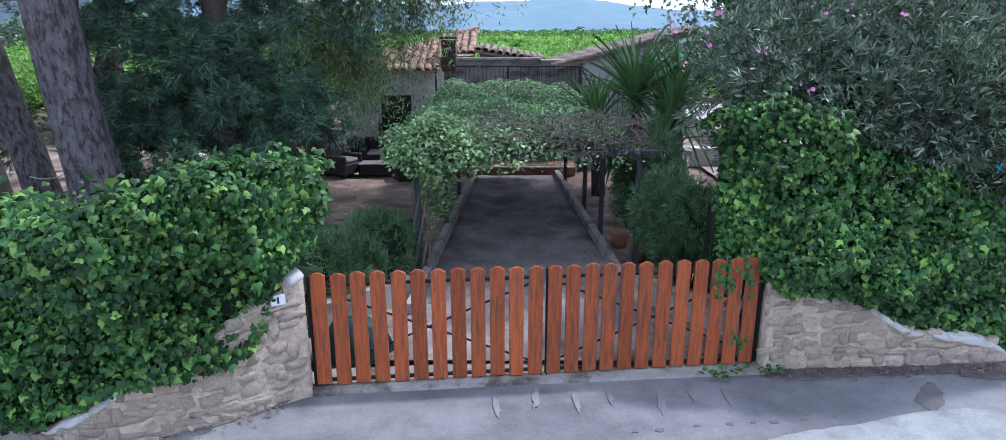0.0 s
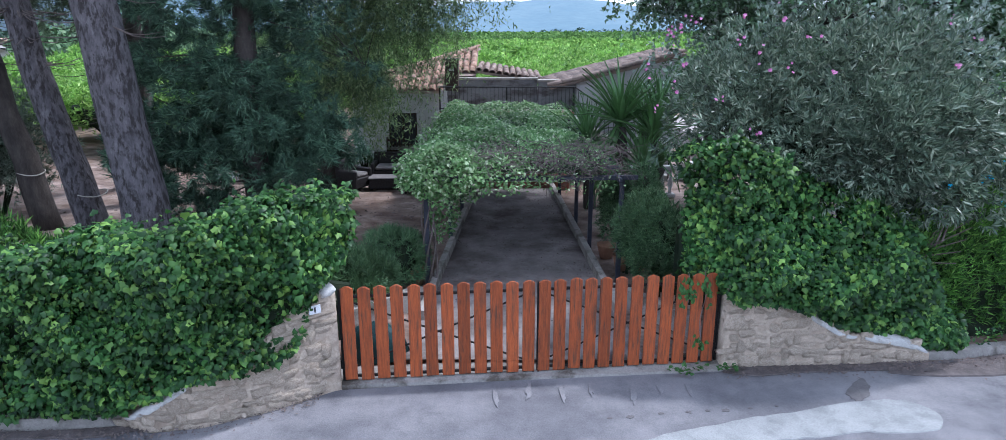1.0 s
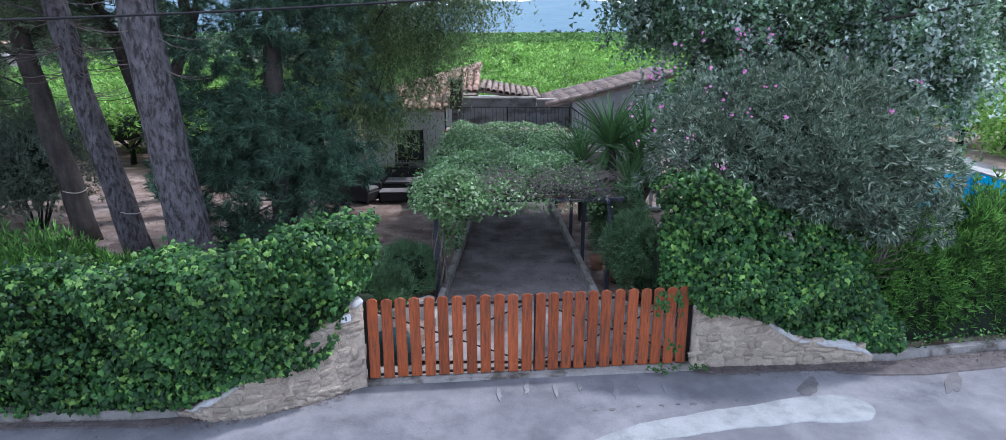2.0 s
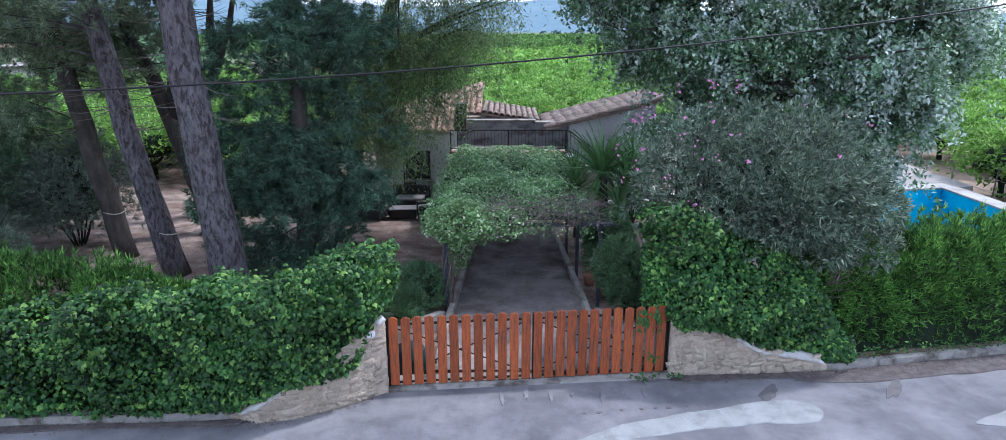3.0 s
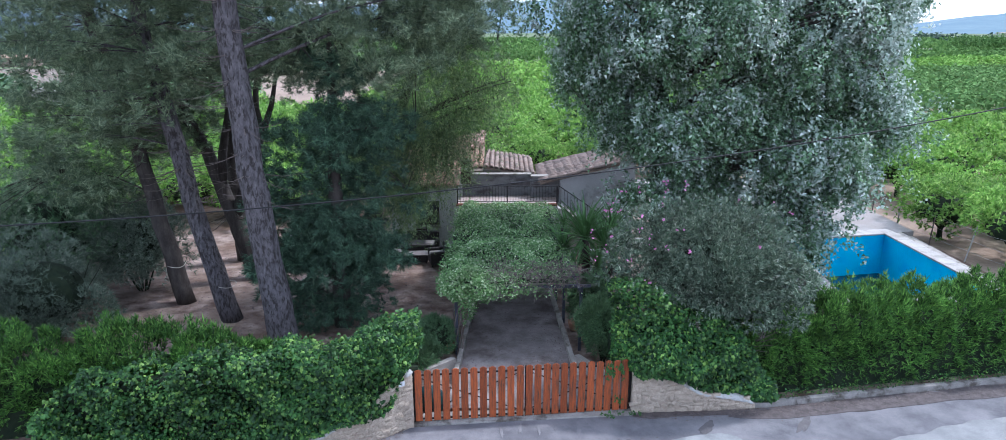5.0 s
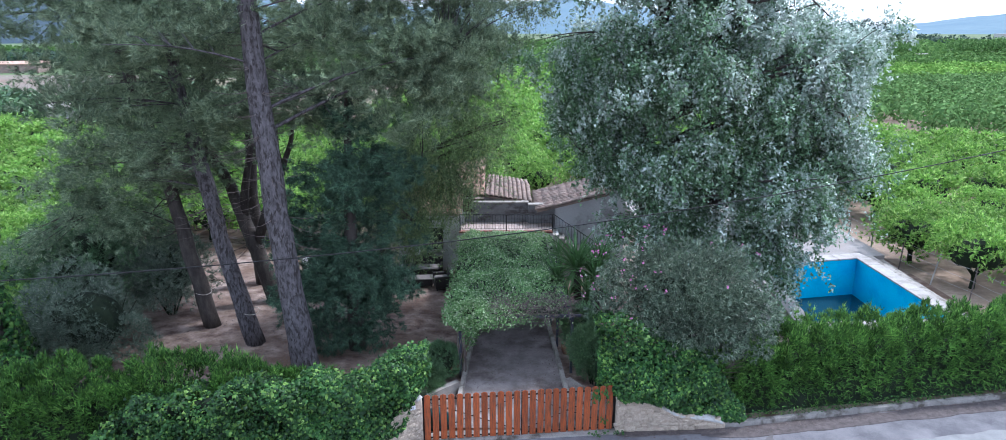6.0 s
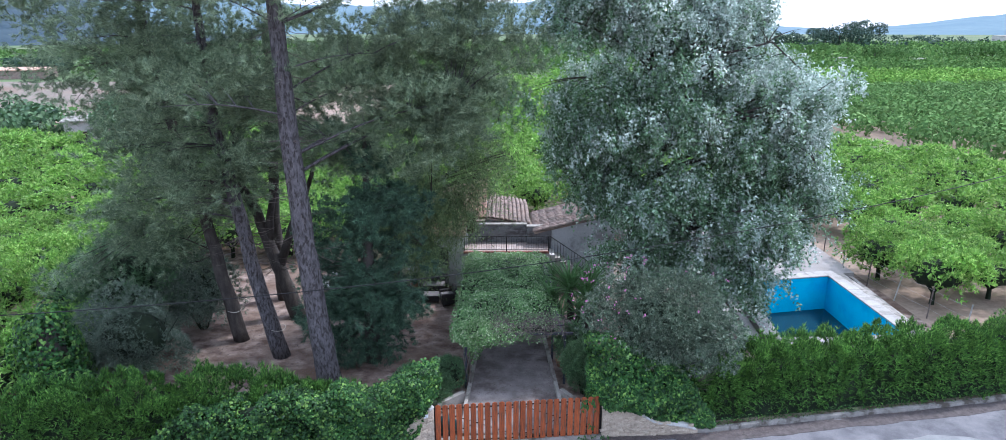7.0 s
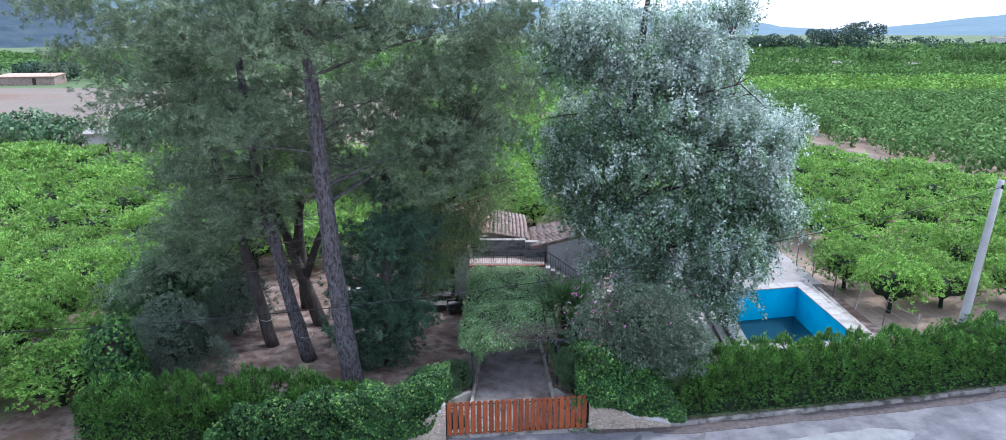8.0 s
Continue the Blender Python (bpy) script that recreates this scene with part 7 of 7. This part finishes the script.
def plastic_chair(x, y, rz):
    c = thing("plastic_chair", "white plastic garden chair on bare earth", "chair", (x, y, 0.09), rz, group="white garden chairs")
    part("seat", Geo().box((0, 0, 0.43), (0.48, 0.46, 0.04), None, 0.015), M_WHITE, c)
    part("backrest", Geo().box((0, 0.22, 0.66), (0.46, 0.04, 0.46), pose(0, 0, 0, -8, 0, 0), 0.015), M_WHITE, c)
    for sx in (-1, 1):
        part("armrest", Geo().box((sx * 0.25, 0.02, 0.63), (0.05, 0.42, 0.03), None, 0.01), M_WHITE, c)
        for sy in (-1, 1):
            part("leg", Geo().box((sx * 0.22, sy * 0.19, 0.21), (0.045, 0.045, 0.42), None, 0.008), M_WHITE, c)


plastic_chair(-7.9, 19.2, 30)
plastic_chair(-6.9, 19.6, -60)
plastic_chair(-7.5, 20.3, 170)
wt = thing("garden_table", "round white plastic garden table on bare earth", "table", (-7.35, 19.5, 0.09))
part("tabletop", Geo().tube([(0, 0, 0.70), (0, 0, 0.73)], 0.42, 24), M_WHITE, wt)
for k in range(4):
    a = k * 1.5708 + 0.4
    part("leg", Geo().tube([(0.3 * math.cos(a), 0.3 * math.sin(a), 0), (0.12 * math.cos(a), 0.12 * math.sin(a), 0.7)], 0.022, 6), M_WHITE, wt)

# teal tarpaulin heap and hose behind the gate
_r = np.random.default_rng(5)
solo("tarpaulin", Geo().grid(lambda u, v: (0.45 * math.cos(u) * math.sin(v) * (1 + .25 * noise.noise((u, v, 2))), 0.32 * math.sin(u) * math.sin(v), 0.5 * math.cos(v) + 0.05 * noise.noise((u * 3, v * 3, 1))), steps(0, 2 * math.pi, 20), steps(0.02, 1.6, 10)), M_TEAL, "crumpled teal tarpaulin heap behind the gate", "tarpaulin", (-1.2, 7.8, 0.07), smooth=True)

# ---- by the pool ----
fence = thing("wire_fence", "sagging wire fence on thin leaning posts beside the pool", "fence", (19.0, 18.0, 0.05))
_fp = [(18.3, 24.2), (18.45, 22.3), (18.7, 20.3), (18.95, 18.4), (19.3, 16.4), (19.6, 14.4)]
for i, (x, y) in enumerate(_fp):
    part("post", Geo().tube([(x - 19, y - 18, -0.2), (x - 19 + rng.uniform(-.12, .25), y - 18 + rng.uniform(-.1, .1), 1.55)], 0.028, 6), M_POLE if i % 2 else M_TWIG, fence)
for z in (0.5, 0.95, 1.4):
    for (a, b), (c, d) in zip(_fp[:-1], _fp[1:]):
        part("wire", Geo().tube([(a - 19, b - 18, z), ((a + c) / 2 - 19, (b + d) / 2 - 18, z - 0.04), (c - 19, d - 18, z)], 0.006, 4), M_POLE, fence)
solo("edging_wall", along([(17.65, 12.8), (17.8, 17), (17.95, 20.6), (17.7, 25), (17.2, 30)], [(-0.12, -0.1), (-0.11, 0.5), (0.1, 0.52), (0.12, -0.1)]), M_CONC, "low concrete edging between pool and orchard", "wall", kind="structure")
hatch = thing("skimmer_hatch", "square white-rimmed hatch in the pool deck", "hatch", (13.9, 21.6, 0.70), 8)
for dx, dy, w, d in ((0, 0.4, 1.1, 0.14), (0, -0.4, 1.1, 0.14), (0.48, 0, 0.14, 0.66), (-0.48, 0, 0.14, 0.66)):
    part("rim", Geo().box((dx, dy, 0.05), (w, d, 0.1), None, 0.01), M_LIME, hatch)
part("lid", Geo().box((0, 0, 0.02), (0.84, 0.64, 0.05), None, 0.005), M_DECK, hatch)
bench = solo("low_white_wall", Geo().box((0, 0, 0.28), (1.3, 0.3, 0.56), None, 0.02), M_PLASTER, "low white plastered wall by the stair foot", "wall", (6.7, 19.5, 0.1), -8, kind="structure")
# white balustrade by the yuccas
bal = thing("balustrade", "short white balustrade beside the yucca", "balustrade", (4.5, 17.2, 0.08), 4)
part("base_rail", Geo().box((0, 0, 0.06), (1.9, 0.2, 0.12), None, 0.02), M_LIME, bal)
part("top_rail", Geo().box((0, 0, 0.84), (1.9, 0.22, 0.12), None, 0.02), M_LIME, bal)
for k in range(8):
    part("baluster", Geo().tube([(-0.8 + k * 0.23, 0, z) for z in (0.12, 0.22, 0.36, 0.52, 0.66, 0.78)], [0.05, 0.035, 0.075, 0.045, 0.035, 0.05], 8), M_LIME, bal, smooth=True)

# leaf litter on the driveway and the yard
n = 3400
p = np.column_stack([U(-0.6, 2.3, n), U(8.2, 18.1, n), np.full(n, 0.135)])
edge = np.minimum(p[:, 0] + 0.6, 2.3 - p[:, 0])
p = p[rng.random(n) < 0.25 + 0.75 * np.exp(-edge / 0.4)]
o = solo("leaf_litter", swarm("leaf_litter", OVAL_V, OVAL_F, p, frames(unit(noisy(len(p), .25) + [0, 0, 1]), noisy(len(p), 1)), U(.025, .06, len(p))), M_TWIG, "dry brown leaves scattered over the driveway", "leaf litter", kind="stuff")
n = 2600
p = np.column_stack([U(-11, -1.2, n), U(9.5, 19.5, n), np.zeros(n)])
p[:, 2] = [ground_z(a, b) + 0.015 for a, b in p[:, :2]]
o = solo("pine_litter", swarm("pine_litter", OVAL_V, OVAL_F, p, frames(unit(noisy(n, .3) + [0, 0, 1]), noisy(n, 1)), U(.04, .10, n)), M_TWIG, "dry needles and twigs scattered under the pines", "leaf litter", kind="stuff")

# debris along the foot of the walls
n = 1500
x = np.concatenate([U(3.7, 9.5, 1100), U(-4.0, -1.7, 400)])
p = np.column_stack([x, [road_edge(v) - 0.02 for v in x] - np.abs(rng.normal(size=n)) * 0.16 - np.where(x < 0, np.interp(x, [-4, -2.9, -1.6], [0.1, 0.25, 0.0]), 0.0), np.full(n, 0.03)])
solo("gutter_litter", swarm("gutter_litter", OVAL_V, OVAL_F, p, frames(unit(noisy(n, .35) + [0, 0, 1]), noisy(n, 1)), U(.02, .06, n)), M_TWIG, "dry leaves and grit along the foot of the wall", "leaf litter", kind="stuff")
# fine dry bits in the gutter along walls and kerbs
for _x0, _x1, _n, _lb in ((3.7, 7.0, 900, "fine dry bits along the stone wall"), (7.0, 20.0, 900, "fine dry bits along the kerb"), (-9.0, -1.7, 900, "fine dry bits along the wall")):
    x = U(_x0, _x1, _n)
    p = np.column_stack([x, np.array([road_edge(v) for v in x]) - 0.02 - np.abs(rng.normal(size=_n)) * 0.13, np.full(_n, 0.036)])
    solo("gutter_bits", swarm("gutter_bits", TRI_V, TRI_F, p, frames(unit(noisy(_n, .3) + [0, 0, 1]), noisy(_n, 1)), U(.02, .055, _n)), M_TWIG, _lb, "leaf litter", kind="stuff")
